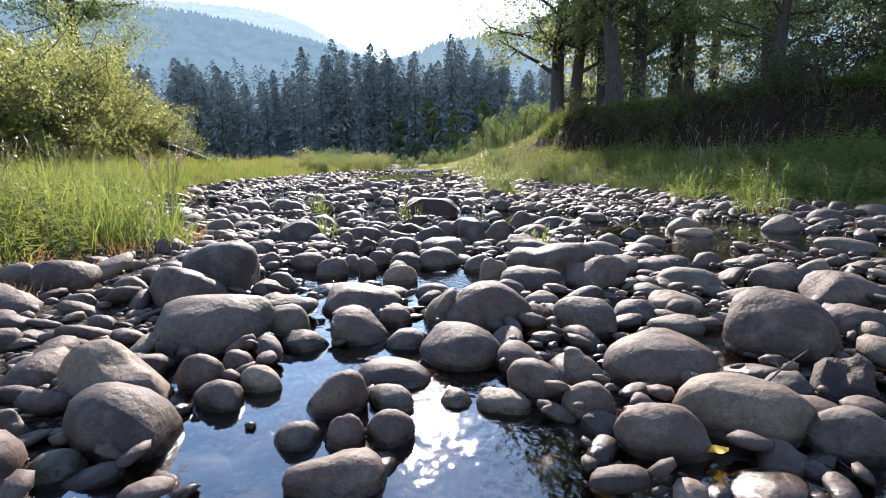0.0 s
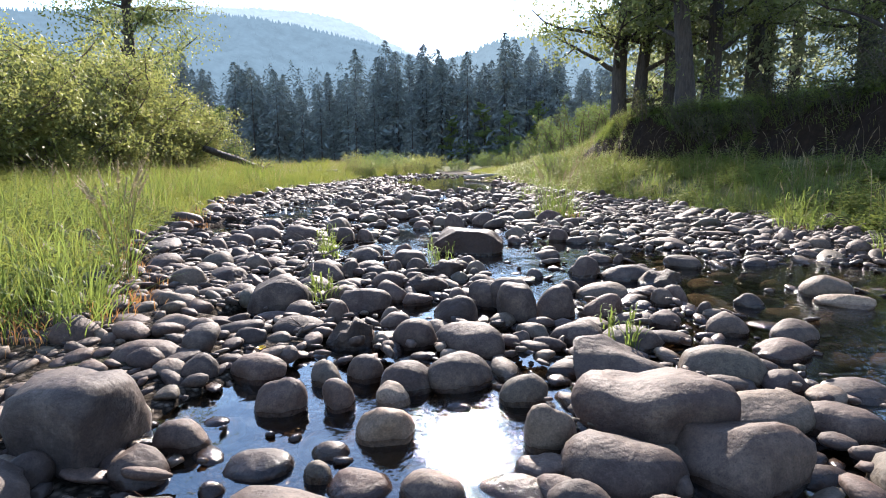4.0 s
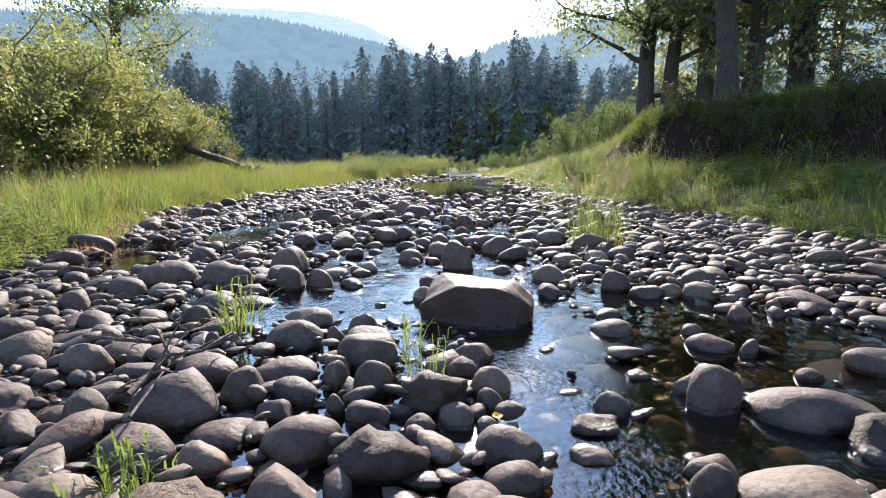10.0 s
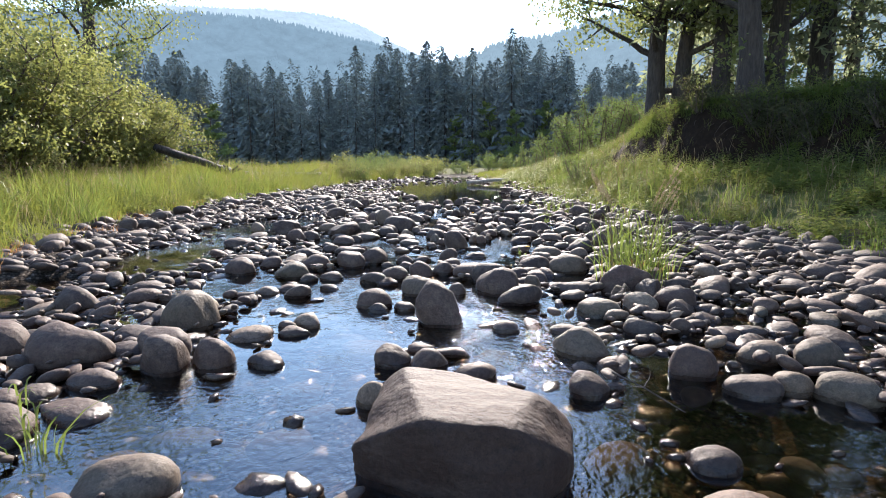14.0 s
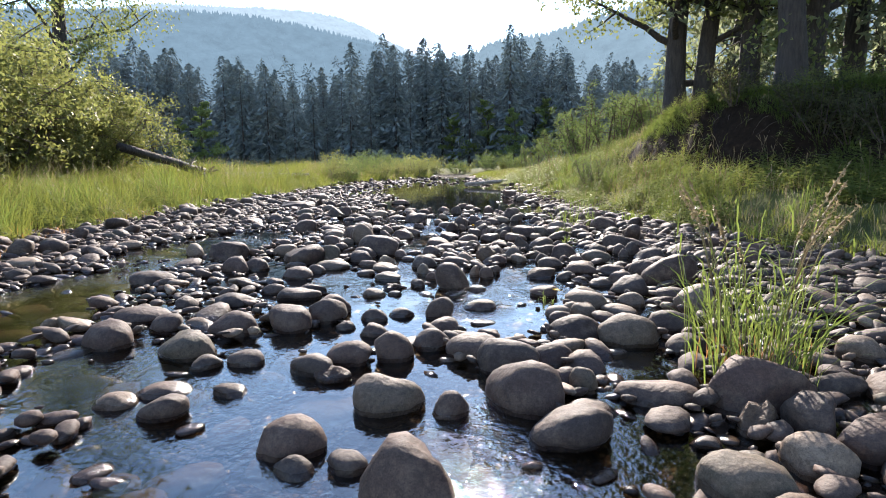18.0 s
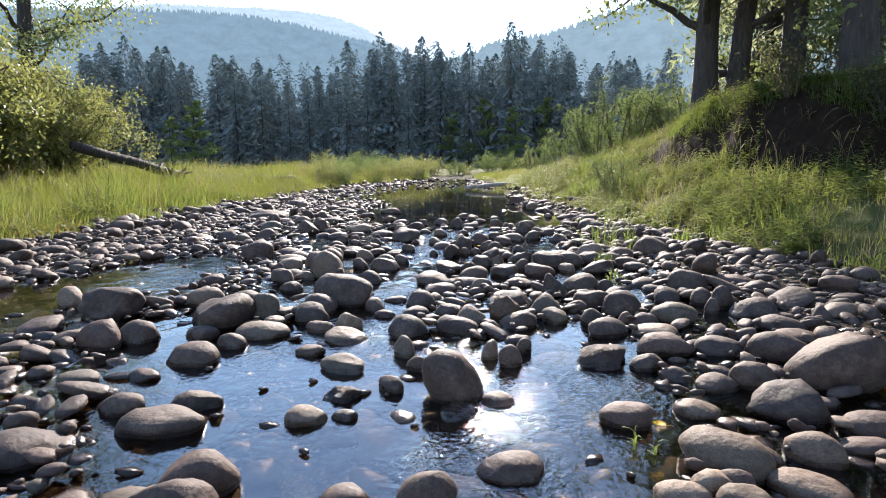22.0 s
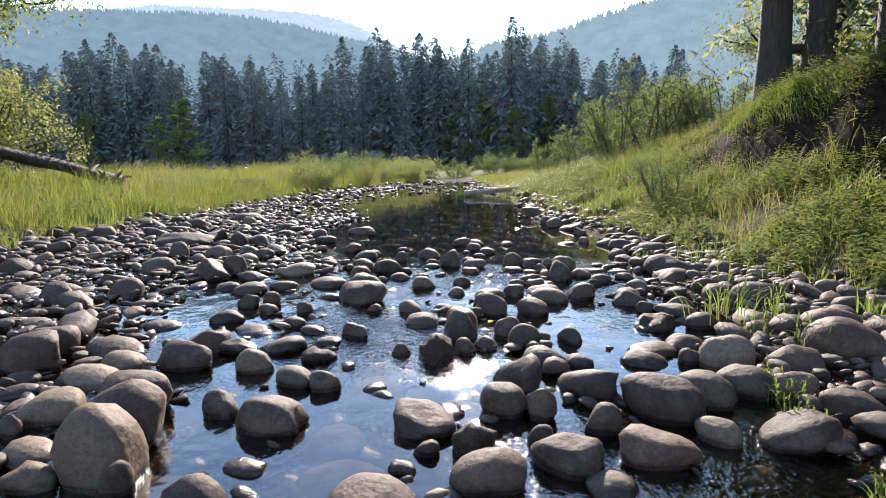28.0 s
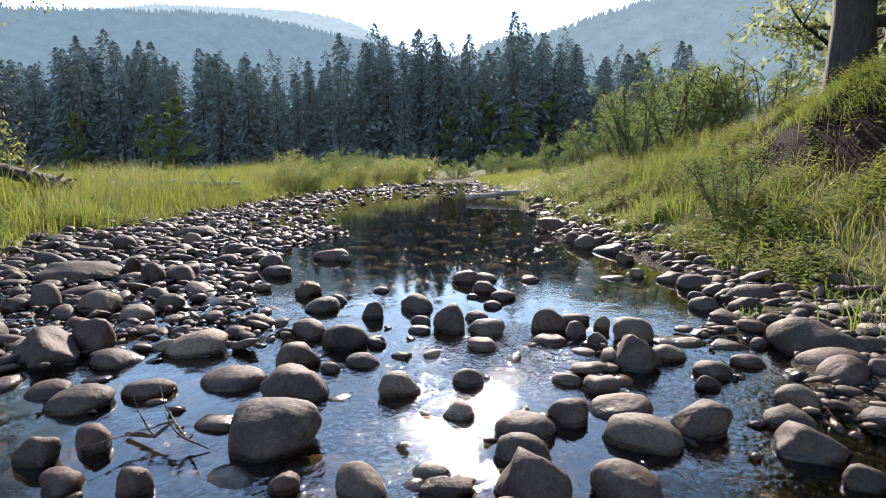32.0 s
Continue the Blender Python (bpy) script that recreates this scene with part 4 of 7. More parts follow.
lay_stones([
    (1.39, 8.48, 0.29, 0.23, 0.09, 'r'),
    (-0.87, 8.56, 0.13, 0.11, 0.09, 'b'),
    (-2.36, 8.7, 0.25, 0.17, 0.16, 'f'),
    (-1.47, 8.73, 0.39, 0.31, 0.15, 'r'),
    (0.81, 8.77, 0.3, 0.24, 0.09, 'l'),
    (1.38, 8.8, 0.17, 0.14, 0.07, 'r'),
    (-0.99, 8.84, 0.25, 0.17, 0.03, 'f'),
    (-3.59, 8.96, 0.29, 0.23, 0.19, 'r'),
    (-2.42, 9.09, 0.42, 0.34, 0.14, 'r'),
    (0.84, 9.14, 0.24, 0.19, 0.08, 'r'),
    (1.85, 9.21, 0.19, 0.15, 0.11, 'b'),
    (-2.19, 9.34, 0.37, 0.29, 0.07, 'r'),
    (-3.54, 9.54, 0.38, 0.3, 0.18, 'r'),
    (-0.7, 9.62, 0.21, 0.17, 0.13, 'r'),
])
lay_stones([
    (1.98, 9.7, 0.16, 0.13, 0.08, 'r'),
    (0.45, 9.83, 0.23, 0.18, 0.12, 'r'),
    (1.82, 9.88, 0.38, 0.3, 0.15, 'r'),
    (1.33, 9.92, 0.3, 0.24, 0.1, 'r'),
    (1.56, 9.97, 0.23, 0.19, 0.12, 'r'),
    (-2.11, 9.99, 0.33, 0.26, 0.23, 'r'),
    (-0.2, 10.01, 0.28, 0.23, 0.09, 'b'),
    (-1.83, 10.04, 0.28, 0.22, 0.19, 'r'),
    (-2.8, 10.08, 0.54, 0.43, 0.25, 'r'),
    (-3.44, 10.09, 0.53, 0.42, 0.24, 'r'),
    (-1.51, 10.13, 0.26, 0.21, 0.08, 'r'),
    (-0.49, 10.16, 0.26, 0.21, 0.13, 'r'),
    (1.1, 10.17, 0.29, 0.23, 0.19, 'r'),
    (-0.71, 10.19, 0.24, 0.19, 0.12, 'r'),
])
lay_stones([
    (-2.26, 10.23, 0.38, 0.3, 0.18, 'r'),
    (0.65, 10.23, 0.2, 0.16, 0.08, 'r'),
    (1.93, 10.43, 0.32, 0.25, 0.17, 'r'),
    (0.49, 10.47, 0.35, 0.28, 0.18, 'r'),
    (1.63, 10.48, 0.32, 0.26, 0.13, 'r'),
    (-1.87, 10.65, 0.34, 0.27, 0.08, 'r'),
    (-1.56, 10.75, 0.24, 0.17, 0.06, 'f'),
    (-1.66, 10.86, 0.15, 0.12, 0.07, 'r'),
    (-2.47, 10.88, 0.45, 0.36, 0.29, 'r'),
    (0.46, 10.96, 0.26, 0.18, 0.06, 'f'),
    (0.01, 10.96, 0.21, 0.17, 0.08, 'r'),
    (-1.54, 10.97, 0.23, 0.18, 0.1, 'r'),
    (1.01, 10.97, 0.28, 0.22, 0.12, 'r'),
    (1.31, 11.05, 0.18, 0.14, 0.11, 'r'),
])
lay_stones([
    (-0.51, 11.13, 0.38, 0.3, 0.34, 'b'),
    (-2.62, 11.18, 0.47, 0.37, 0.21, 'r'),
    (-3.72, 11.26, 0.38, 0.3, 0.22, 'r'),
    (-1.08, 11.43, 0.19, 0.15, 0.07, 'r'),
    (0.78, 11.46, 0.36, 0.25, 0.14, 'f'),
    (-0.86, 11.49, 0.19, 0.15, 0.07, 'r'),
    (-3.08, 11.56, 0.13, 0.1, 0.12, 'r'),
    (-2.79, 11.6, 0.32, 0.23, 0.06, 'f'),
    (1.16, 11.63, 0.28, 0.22, 0.16, 'r'),
    (-1.16, 11.63, 0.33, 0.26, 0.15, 'r'),
    (1.72, 11.64, 0.28, 0.23, 0.08, 'r'),
    (1.47, 11.78, 0.37, 0.29, 0.19, 'b'),
    (0.14, 11.84, 0.41, 0.33, 0.18, 'r'),
    (-1.97, 11.91, 0.26, 0.21, 0.12, 'r'),
])
lay_stones([
    (-2.31, 12.01, 0.23, 0.18, 0.07, 'r'),
    (-0.46, 12.06, 0.21, 0.17, 0.13, 'r'),
    (-0.8, 12.13, 0.4, 0.32, 0.18, 'r'),
    (0.29, 12.17, 0.29, 0.23, 0.05, 'r'),
    (-2.13, 12.19, 0.3, 0.24, 0.06, 'r'),
    (-0.06, 12.2, 0.46, 0.37, 0.26, 'r'),
    (-1.75, 12.2, 0.19, 0.15, 0.06, 'b'),
    (1.2, 12.27, 0.62, 0.34, 0.29, 'b'),
    (1.3, 11.98, 0.22, 0.3, 0.21, 'b'),
    (1.06, 11.98, 0.2, 0.2, 0.17, 'k'),
    (0.68, 12.35, 0.46, 0.32, 0.11, 'f'),
    (0.29, 12.42, 0.16, 0.13, 0.14, 'r'),
    (-1.21, 12.47, 0.24, 0.19, 0.08, 'k'),
    (2.3, 12.5, 0.23, 0.19, 0.14, 'r'),
    (-2.11, 12.6, 0.21, 0.17, 0.08, 'r'),
    (-1.38, 12.6, 0.32, 0.26, 0.12, 'r'),
])
lay_stones([
    (-1.87, 12.7, 0.25, 0.2, 0.09, 'r'),
    (-0.14, 12.71, 0.41, 0.32, 0.21, 'r'),
    (-1.2, 12.78, 0.3, 0.24, 0.15, 'r'),
    (-2.36, 12.81, 0.43, 0.35, 0.18, 'b'),
    (0.15, 12.85, 0.29, 0.23, 0.13, 'r'),
    (-0.91, 12.87, 0.27, 0.22, 0.19, 'r'),
    (-0.37, 12.95, 0.39, 0.32, 0.16, 'r'),
    (-3.05, 12.96, 0.37, 0.3, 0.19, 'r'),
    (-0.67, 13.12, 0.28, 0.23, 0.14, 'r'),
    (2.24, 13.14, 0.32, 0.26, 0.15, 'r'),
    (1.13, 13.2, 0.36, 0.29, 0.12, 'r'),
    (-2.27, 13.35, 0.4, 0.32, 0.17, 'r'),
    (0.76, 13.37, 0.47, 0.37, 0.21, 'r'),
    (-1.16, 13.38, 0.23, 0.18, 0.09, 'r'),
])
lay_stones([
    (0.37, 13.41, 0.39, 0.31, 0.17, 'r'),
    (-0.64, 13.46, 0.29, 0.23, 0.12, 'r'),
    (-1.87, 13.47, 0.38, 0.3, 0.19, 'r'),
    (-1.42, 13.51, 0.16, 0.13, 0.06, 'r'),
    (-3.24, 13.6, 0.49, 0.39, 0.12, 'r'),
    (1.14, 13.66, 0.37, 0.3, 0.16, 'r'),
    (-1.64, 13.73, 0.34, 0.27, 0.19, 'b'),
    (-1.25, 13.79, 0.24, 0.19, 0.1, 'r'),
    (0.32, 13.86, 0.21, 0.17, 0.09, 'r'),
    (-0.7, 13.89, 0.24, 0.19, 0.19, 'r'),
    (-1.05, 13.93, 0.25, 0.2, 0.07, 'r'),
    (-1.67, 13.95, 0.33, 0.26, 0.17, 'r'),
    (0.52, 13.95, 0.22, 0.18, 0.13, 'r'),
    (0.31, 14.06, 0.23, 0.18, 0.08, 'r'),
])
lay_stones([
    (0.86, 14.16, 0.33, 0.27, 0.07, 'r'),
    (-2.69, 14.17, 0.49, 0.39, 0.13, 'r'),
    (-0.36, 14.22, 0.3, 0.24, 0.08, 'r'),
    (1.52, 14.27, 0.35, 0.28, 0.25, 'b'),
    (0.6, 14.35, 0.39, 0.31, 0.15, 'r'),
    (1.03, 14.45, 0.25, 0.2, 0.12, 'r'),
    (-2.15, 14.49, 0.44, 0.35, 0.11, 'b'),
    (-1.44, 14.63, 0.24, 0.2, 0.08, 'r'),
    (-2.49, 14.66, 0.26, 0.21, 0.1, 'r'),
    (-1.24, 14.67, 0.15, 0.12, 0.04, 'r'),
    (-0.93, 14.69, 0.16, 0.13, 0.03, 'r'),
    (1.48, 14.72, 0.37, 0.3, 0.12, 'r'),
    (0.26, 14.73, 0.28, 0.2, 0.1, 'f'),
    (-2.12, 14.75, 0.3, 0.24, 0.09, 'b'),
])
lay_stones([
    (1.13, 14.88, 0.41, 0.33, 0.21, 'b'),
    (0.67, 14.89, 0.26, 0.21, 0.07, 'r'),
    (-1.32, 14.92, 0.23, 0.18, 0.07, 'k'),
    (-0.42, 14.94, 0.21, 0.17, 0.05, 'r'),
    (-0.68, 14.99, 0.36, 0.28, 0.28, 'r'),
    (-4.07, 15.02, 0.52, 0.42, 0.14, 'r'),
    (-1.06, 15.06, 0.17, 0.13, 0.08, 'r'),
    (-2.67, 15.1, 0.21, 0.15, 0.06, 'f'),
    (0.91, 15.27, 0.3, 0.24, 0.08, 'r'),
    (1.12, 15.3, 0.28, 0.22, 0.15, 'r'),
    (1.62, 15.34, 0.59, 0.47, 0.35, 'l'),
    (0.7, 15.37, 0.21, 0.16, 0.07, 'r'),
    (-1.44, 15.39, 0.33, 0.27, 0.09, 'b'),
    (-0.95, 15.4, 0.14, 0.12, 0.1, 'r'),
])
lay_stones([
    (-2.52, 15.44, 0.37, 0.3, 0.13, 'r'),
    (-0.33, 15.53, 0.16, 0.13, 0.14, 'r'),
    (0.56, 15.55, 0.21, 0.17, 0.1, 'r'),
    (1.58, 15.6, 0.14, 0.11, 0.14, 'l'),
    (0.28, 15.62, 0.4, 0.32, 0.11, 'k'),
    (2.39, 15.63, 0.37, 0.3, 0.16, 'r'),
    (-1.76, 15.64, 0.22, 0.15, 0.06, 'f'),
    (-0.47, 15.66, 0.13, 0.11, 0.13, 'r'),
    (-1.08, 15.66, 0.17, 0.14, 0.14, 'r'),
    (-3.39, 15.69, 0.33, 0.26, 0.2, 'r'),
    (-2.41, 15.77, 0.24, 0.2, 0.1, 'r'),
    (-0.23, 15.79, 0.12, 0.09, 0.11, 'b'),
    (1.51, 15.8, 0.4, 0.32, 0.2, 'r'),
    (-3.23, 15.87, 0.36, 0.29, 0.15, 'r'),
])
lay_stones([
    (0.79, 15.88, 0.41, 0.33, 0.14, 'r'),
    (1.16, 15.92, 0.33, 0.26, 0.11, 'r'),
    (-2.74, 15.95, 0.3, 0.24, 0.09, 'r'),
    (-1.58, 15.97, 0.34, 0.27, 0.08, 'r'),
    (-2.29, 16.07, 0.45, 0.36, 0.1, 'r'),
    (-1.1, 16.11, 0.36, 0.29, 0.17, 'r'),
    (-1.87, 16.21, 0.24, 0.19, 0.08, 'r'),
    (-0.74, 16.25, 0.37, 0.3, 0.13, 'r'),
    (0.46, 16.28, 0.32, 0.26, 0.13, 'r'),
    (-1.64, 16.28, 0.23, 0.19, 0.14, 'b'),
    (0.84, 16.28, 0.39, 0.31, 0.09, 'r'),
    (-0.47, 16.29, 0.17, 0.14, 0.09, 'r'),
    (-2.82, 16.31, 0.64, 0.51, 0.26, 'b'),
    (-2.02, 16.45, 0.33, 0.26, 0.16, 'r'),
])
lay_stones([
    (-0.25, 16.45, 0.34, 0.27, 0.12, 'b'),
    (-3.87, 16.49, 0.51, 0.41, 0.27, 'b'),
    (0.8, 16.51, 0.26, 0.21, 0.12, 'r'),
    (-0.65, 16.51, 0.29, 0.23, 0.15, 'r'),
    (-2.47, 16.52, 0.32, 0.25, 0.23, 'r'),
    (1.9, 16.55, 0.41, 0.32, 0.11, 'r'),
    (0.39, 16.56, 0.2, 0.16, 0.14, 'r'),
    (0.67, 16.57, 0.15, 0.12, 0.11, 'l'),
    (0.07, 16.6, 0.23, 0.19, 0.12, 'r'),
    (-0.35, 16.64, 0.28, 0.23, 0.21, 'k'),
    (-1.42, 16.66, 0.21, 0.16, 0.06, 'r'),
    (1.09, 16.67, 0.41, 0.32, 0.17, 'r'),
    (-1.14, 16.71, 0.25, 0.2, 0.08, 'r'),
    (2.32, 16.76, 0.17, 0.14, 0.14, 'r'),
])
lay_stones([
    (0.01, 16.79, 0.31, 0.25, 0.2, 'r'),
    (-2.06, 16.8, 0.36, 0.29, 0.16, 'r'),
    (-4.55, 16.82, 0.28, 0.23, 0.19, 'r'),
    (-1.53, 16.84, 0.21, 0.17, 0.12, 'r'),
    (0.69, 16.86, 0.37, 0.29, 0.22, 'r'),
    (1.84, 16.92, 0.42, 0.34, 0.16, 'r'),
    (0.3, 16.94, 0.2, 0.16, 0.11, 'r'),
    (-3.25, 16.95, 0.36, 0.28, 0.17, 'r'),
    (-2.89, 16.98, 0.34, 0.27, 0.14, 'r'),
    (1.52, 16.99, 0.14, 0.11, 0.14, 'r'),
    (-1.14, 17.04, 0.29, 0.23, 0.15, 'r'),
    (0.45, 17.1, 0.31, 0.25, 0.18, 'b'),
    (-0.26, 17.11, 0.41, 0.33, 0.16, 'b'),
    (-1.93, 17.16, 0.62, 0.5, 0.28, 'r'),
])
lay_stones([
    (1.68, 17.21, 0.23, 0.18, 0.21, 'r'),
    (-1.42, 17.23, 0.24, 0.17, 0.05, 'f'),
    (1.54, 17.3, 0.21, 0.17, 0.16, 'r'),
    (-2.63, 17.56, 0.27, 0.21, 0.11, 'r'),
    (0.18, 17.57, 0.24, 0.19, 0.23, 'b'),
    (-1.02, 17.67, 0.35, 0.28, 0.09, 'r'),
    (-0.58, 17.72, 0.23, 0.19, 0.14, 'r'),
    (0.71, 17.74, 0.17, 0.14, 0.14, 'r'),
    (-3.63, 17.8, 0.34, 0.27, 0.12, 'r'),
    (0.48, 17.85, 0.39, 0.31, 0.18, 'r'),
    (1.6, 17.93, 0.43, 0.34, 0.22, 'r'),
    (-2.87, 17.99, 0.31, 0.24, 0.16, 'r'),
    (-0.16, 18.02, 0.33, 0.27, 0.09, 'r'),
    (-1.88, 18.07, 0.29, 0.23, 0.13, 'r'),
])
lay_stones([
    (-1.11, 18.09, 0.45, 0.36, 0.12, 'r'),
    (-2.27, 18.16, 0.15, 0.12, 0.14, 'r'),
    (-2.69, 18.19, 0.26, 0.19, 0.1, 'f'),
    (2.23, 18.27, 0.41, 0.33, 0.1, 'r'),
    (-2.42, 18.3, 0.41, 0.33, 0.33, 'r'),
    (-0.16, 18.36, 0.23, 0.19, 0.06, 'r'),
    (-0.69, 18.37, 0.34, 0.27, 0.15, 'r'),
    (-1.8, 18.39, 0.21, 0.15, 0.04, 'f'),
    (-1.08, 18.43, 0.14, 0.1, 0.04, 'f'),
    (-0.32, 18.51, 0.34, 0.27, 0.15, 'b'),
    (-0.99, 18.59, 0.13, 0.1, 0.07, 'r'),
    (-3.16, 18.59, 0.13, 0.1, 0.12, 'r'),
    (-2.54, 18.6, 0.41, 0.33, 0.31, 'r'),
    (-0.76, 18.61, 0.22, 0.18, 0.16, 'k'),
])
lay_stones([
    (0.1, 18.63, 0.37, 0.26, 0.13, 'f'),
    (-0.43, 18.71, 0.15, 0.12, 0.11, 'r'),
    (-1.85, 18.81, 0.38, 0.3, 0.16, 'b'),
    (0.45, 18.82, 0.21, 0.17, 0.11, 'r'),
    (-3.12, 18.83, 0.41, 0.33, 0.14, 'r'),
    (0.83, 18.84, 0.4, 0.32, 0.16, 'r'),
    (-1.03, 18.85, 0.36, 0.29, 0.11, 'b'),
    (-0.1, 18.89, 0.19, 0.15, 0.15, 'r'),
    (-2.2, 18.93, 0.23, 0.18, 0.13, 'r'),
    (-2.74, 18.95, 0.48, 0.38, 0.21, 'r'),
    (-0.41, 19.02, 0.18, 0.14, 0.17, 'b'),
    (-0.61, 19.07, 0.26, 0.21, 0.16, 'r'),
    (0.26, 19.11, 0.43, 0.34, 0.21, 'r'),
    (1.29, 19.16, 0.35, 0.28, 0.14, 'b'),
])
lay_stones([
    (0.57, 19.29, 0.37, 0.29, 0.18, 'r'),
    (-1.71, 19.3, 0.2, 0.14, 0.12, 'f'),
    (-0.52, 19.39, 0.3, 0.24, 0.21, 'b'),
    (-1.93, 19.4, 0.28, 0.23, 0.11, 'r'),
    (1.11, 19.42, 0.31, 0.25, 0.15, 'b'),
    (0.83, 19.45, 0.35, 0.28, 0.16, 'r'),
    (-3.83, 19.53, 0.46, 0.37, 0.26, 'b'),
    (-3.25, 19.6, 0.35, 0.28, 0.1, 'r'),
    (-2.29, 19.6, 0.26, 0.2, 0.15, 'r'),
    (-2.83, 19.65, 0.41, 0.33, 0.19, 'b'),
    (-3.94, 19.8, 0.42, 0.33, 0.21, 'r'),
    (-1.91, 19.82, 0.27, 0.22, 0.1, 'k'),
    (1.34, 19.85, 0.38, 0.31, 0.17, 'r'),
    (-0.08, 19.85, 0.2, 0.16, 0.07, 'r'),
])
lay_stones([
    (-1.08, 19.87, 0.26, 0.21, 0.19, 'k'),
    (-0.32, 19.87, 0.31, 0.25, 0.11, 'r'),
    (0.91, 19.91, 0.36, 0.29, 0.22, 'r'),
    (0.37, 19.92, 0.32, 0.26, 0.08, 'r'),
    (-2.57, 19.94, 0.25, 0.2, 0.1, 'b'),
    (0.7, 19.95, 0.17, 0.13, 0.1, 'r'),
    (-2.84, 19.97, 0.34, 0.27, 0.16, 'b'),
    (-1.35, 19.97, 0.16, 0.12, 0.09, 'r'),
    (-2.27, 20.01, 0.38, 0.3, 0.1, 'r'),
    (-0.87, 20.01, 0.16, 0.12, 0.12, 'r'),
    (-0.73, 20.13, 0.17, 0.14, 0.1, 'r'),
    (0.48, 20.14, 0.36, 0.29, 0.07, 'r'),
    (1.84, 20.18, 0.53, 0.43, 0.28, 'l'),
    (-1.97, 20.18, 0.23, 0.18, 0.05, 'r'),
])
lay_stones([
    (-0.44, 20.22, 0.25, 0.2, 0.18, 'r'),
    (0.75, 20.27, 0.31, 0.25, 0.1, 'r'),
    (-0.93, 20.31, 0.27, 0.21, 0.25, 'r'),
    (-1.78, 20.35, 0.23, 0.18, 0.12, 'b'),
    (-0.08, 20.35, 0.2, 0.16, 0.11, 'r'),
    (-2.67, 20.4, 0.35, 0.28, 0.06, 'r'),
    (-0.56, 20.44, 0.22, 0.18, 0.17, 'r'),
    (-2.16, 20.45, 0.24, 0.19, 0.06, 'r'),
    (-0.93, 20.47, 0.28, 0.23, 0.22, 'r'),
    (-3.54, 20.51, 0.35, 0.28, 0.06, 'r'),
    (-2.39, 20.61, 0.22, 0.17, 0.08, 'r'),
    (-3.05, 20.71, 0.31, 0.24, 0.1, 'r'),
    (2.04, 20.71, 0.46, 0.37, 0.21, 'r'),
    (-1.3, 20.73, 0.32, 0.26, 0.1, 'r'),
])
lay_stones([
    (0.69, 20.78, 0.38, 0.31, 0.13, 'k'),
    (1.09, 20.85, 0.29, 0.23, 0.12, 'r'),
    (-0.85, 20.93, 0.17, 0.14, 0.11, 'r'),
    (-2.79, 21.02, 0.19, 0.16, 0.08, 'r'),
    (-2.45, 21.02, 0.19, 0.15, 0.12, 'b'),
    (-1.79, 21.09, 0.14, 0.12, 0.09, 'r'),
    (-1.45, 21.1, 0.26, 0.21, 0.12, 'r'),
    (-1.07, 21.12, 0.26, 0.21, 0.08, 'k'),
    (-0.71, 21.12, 0.33, 0.26, 0.21, 'b'),
    (-0.31, 21.14, 0.29, 0.23, 0.15, 'r'),
    (0.99, 21.21, 0.39, 0.32, 0.1, 'r'),
    (-3.08, 21.22, 0.19, 0.16, 0.14, 'b'),
    (-1.16, 21.27, 0.19, 0.15, 0.05, 'r'),
    (0.75, 21.32, 0.19, 0.15, 0.09, 'r'),
])
lay_stones([
    (-2.9, 21.37, 0.2, 0.16, 0.12, 'r'),
    (-0.74, 21.42, 0.28, 0.22, 0.13, 'r'),
    (1.1, 21.47, 0.25, 0.2, 0.11, 'l'),
    (-2.02, 21.5, 0.54, 0.43, 0.21, 'r'),
    (-4.61, 21.59, 0.39, 0.32, 0.2, 'r'),
    (0.67, 21.59, 0.36, 0.29, 0.14, 'b'),
    (-0.12, 21.66, 0.4, 0.32, 0.13, 'r'),
    (-2.39, 21.66, 0.26, 0.18, 0.04, 'f'),
    (-0.71, 21.68, 0.32, 0.25, 0.11, 'r'),
    (0.22, 21.79, 0.29, 0.23, 0.16, 'b'),
    (-3.36, 21.84, 0.41, 0.33, 0.11, 'r'),
    (-0.46, 21.85, 0.23, 0.19, 0.12, 'r'),
    (-1.07, 21.88, 0.19, 0.15, 0.08, 'r'),
    (0.72, 21.91, 0.28, 0.23, 0.09, 'r'),
])
lay_stones([
    (-3.68, 21.98, 0.32, 0.25, 0.07, 'r'),
    (-0.15, 22.01, 0.36, 0.29, 0.09, 'r'),
    (-3.04, 22.03, 0.3, 0.24, 0.09, 'r'),
    (-2.1, 22.11, 0.42, 0.34, 0.17, 'b'),
    (0.87, 22.12, 0.25, 0.2, 0.13, 'l'),
    (-1.46, 22.15, 0.26, 0.2, 0.14, 'r'),
    (-2.58, 22.24, 0.43, 0.35, 0.1, 'r'),
    (-0.21, 22.27, 0.22, 0.18, 0.11, 'b'),
    (-1.04, 22.34, 0.21, 0.17, 0.1, 'r'),
    (0.46, 22.38, 0.16, 0.12, 0.08, 'b'),
    (-0.4, 22.4, 0.2, 0.14, 0.06, 'f'),
    (-2, 22.49, 0.15, 0.12, 0.06, 'r'),
    (1.35, 22.5, 0.37, 0.29, 0.18, 'r'),
    (0.67, 22.52, 0.11, 0.09, 0.04, 'k'),
])
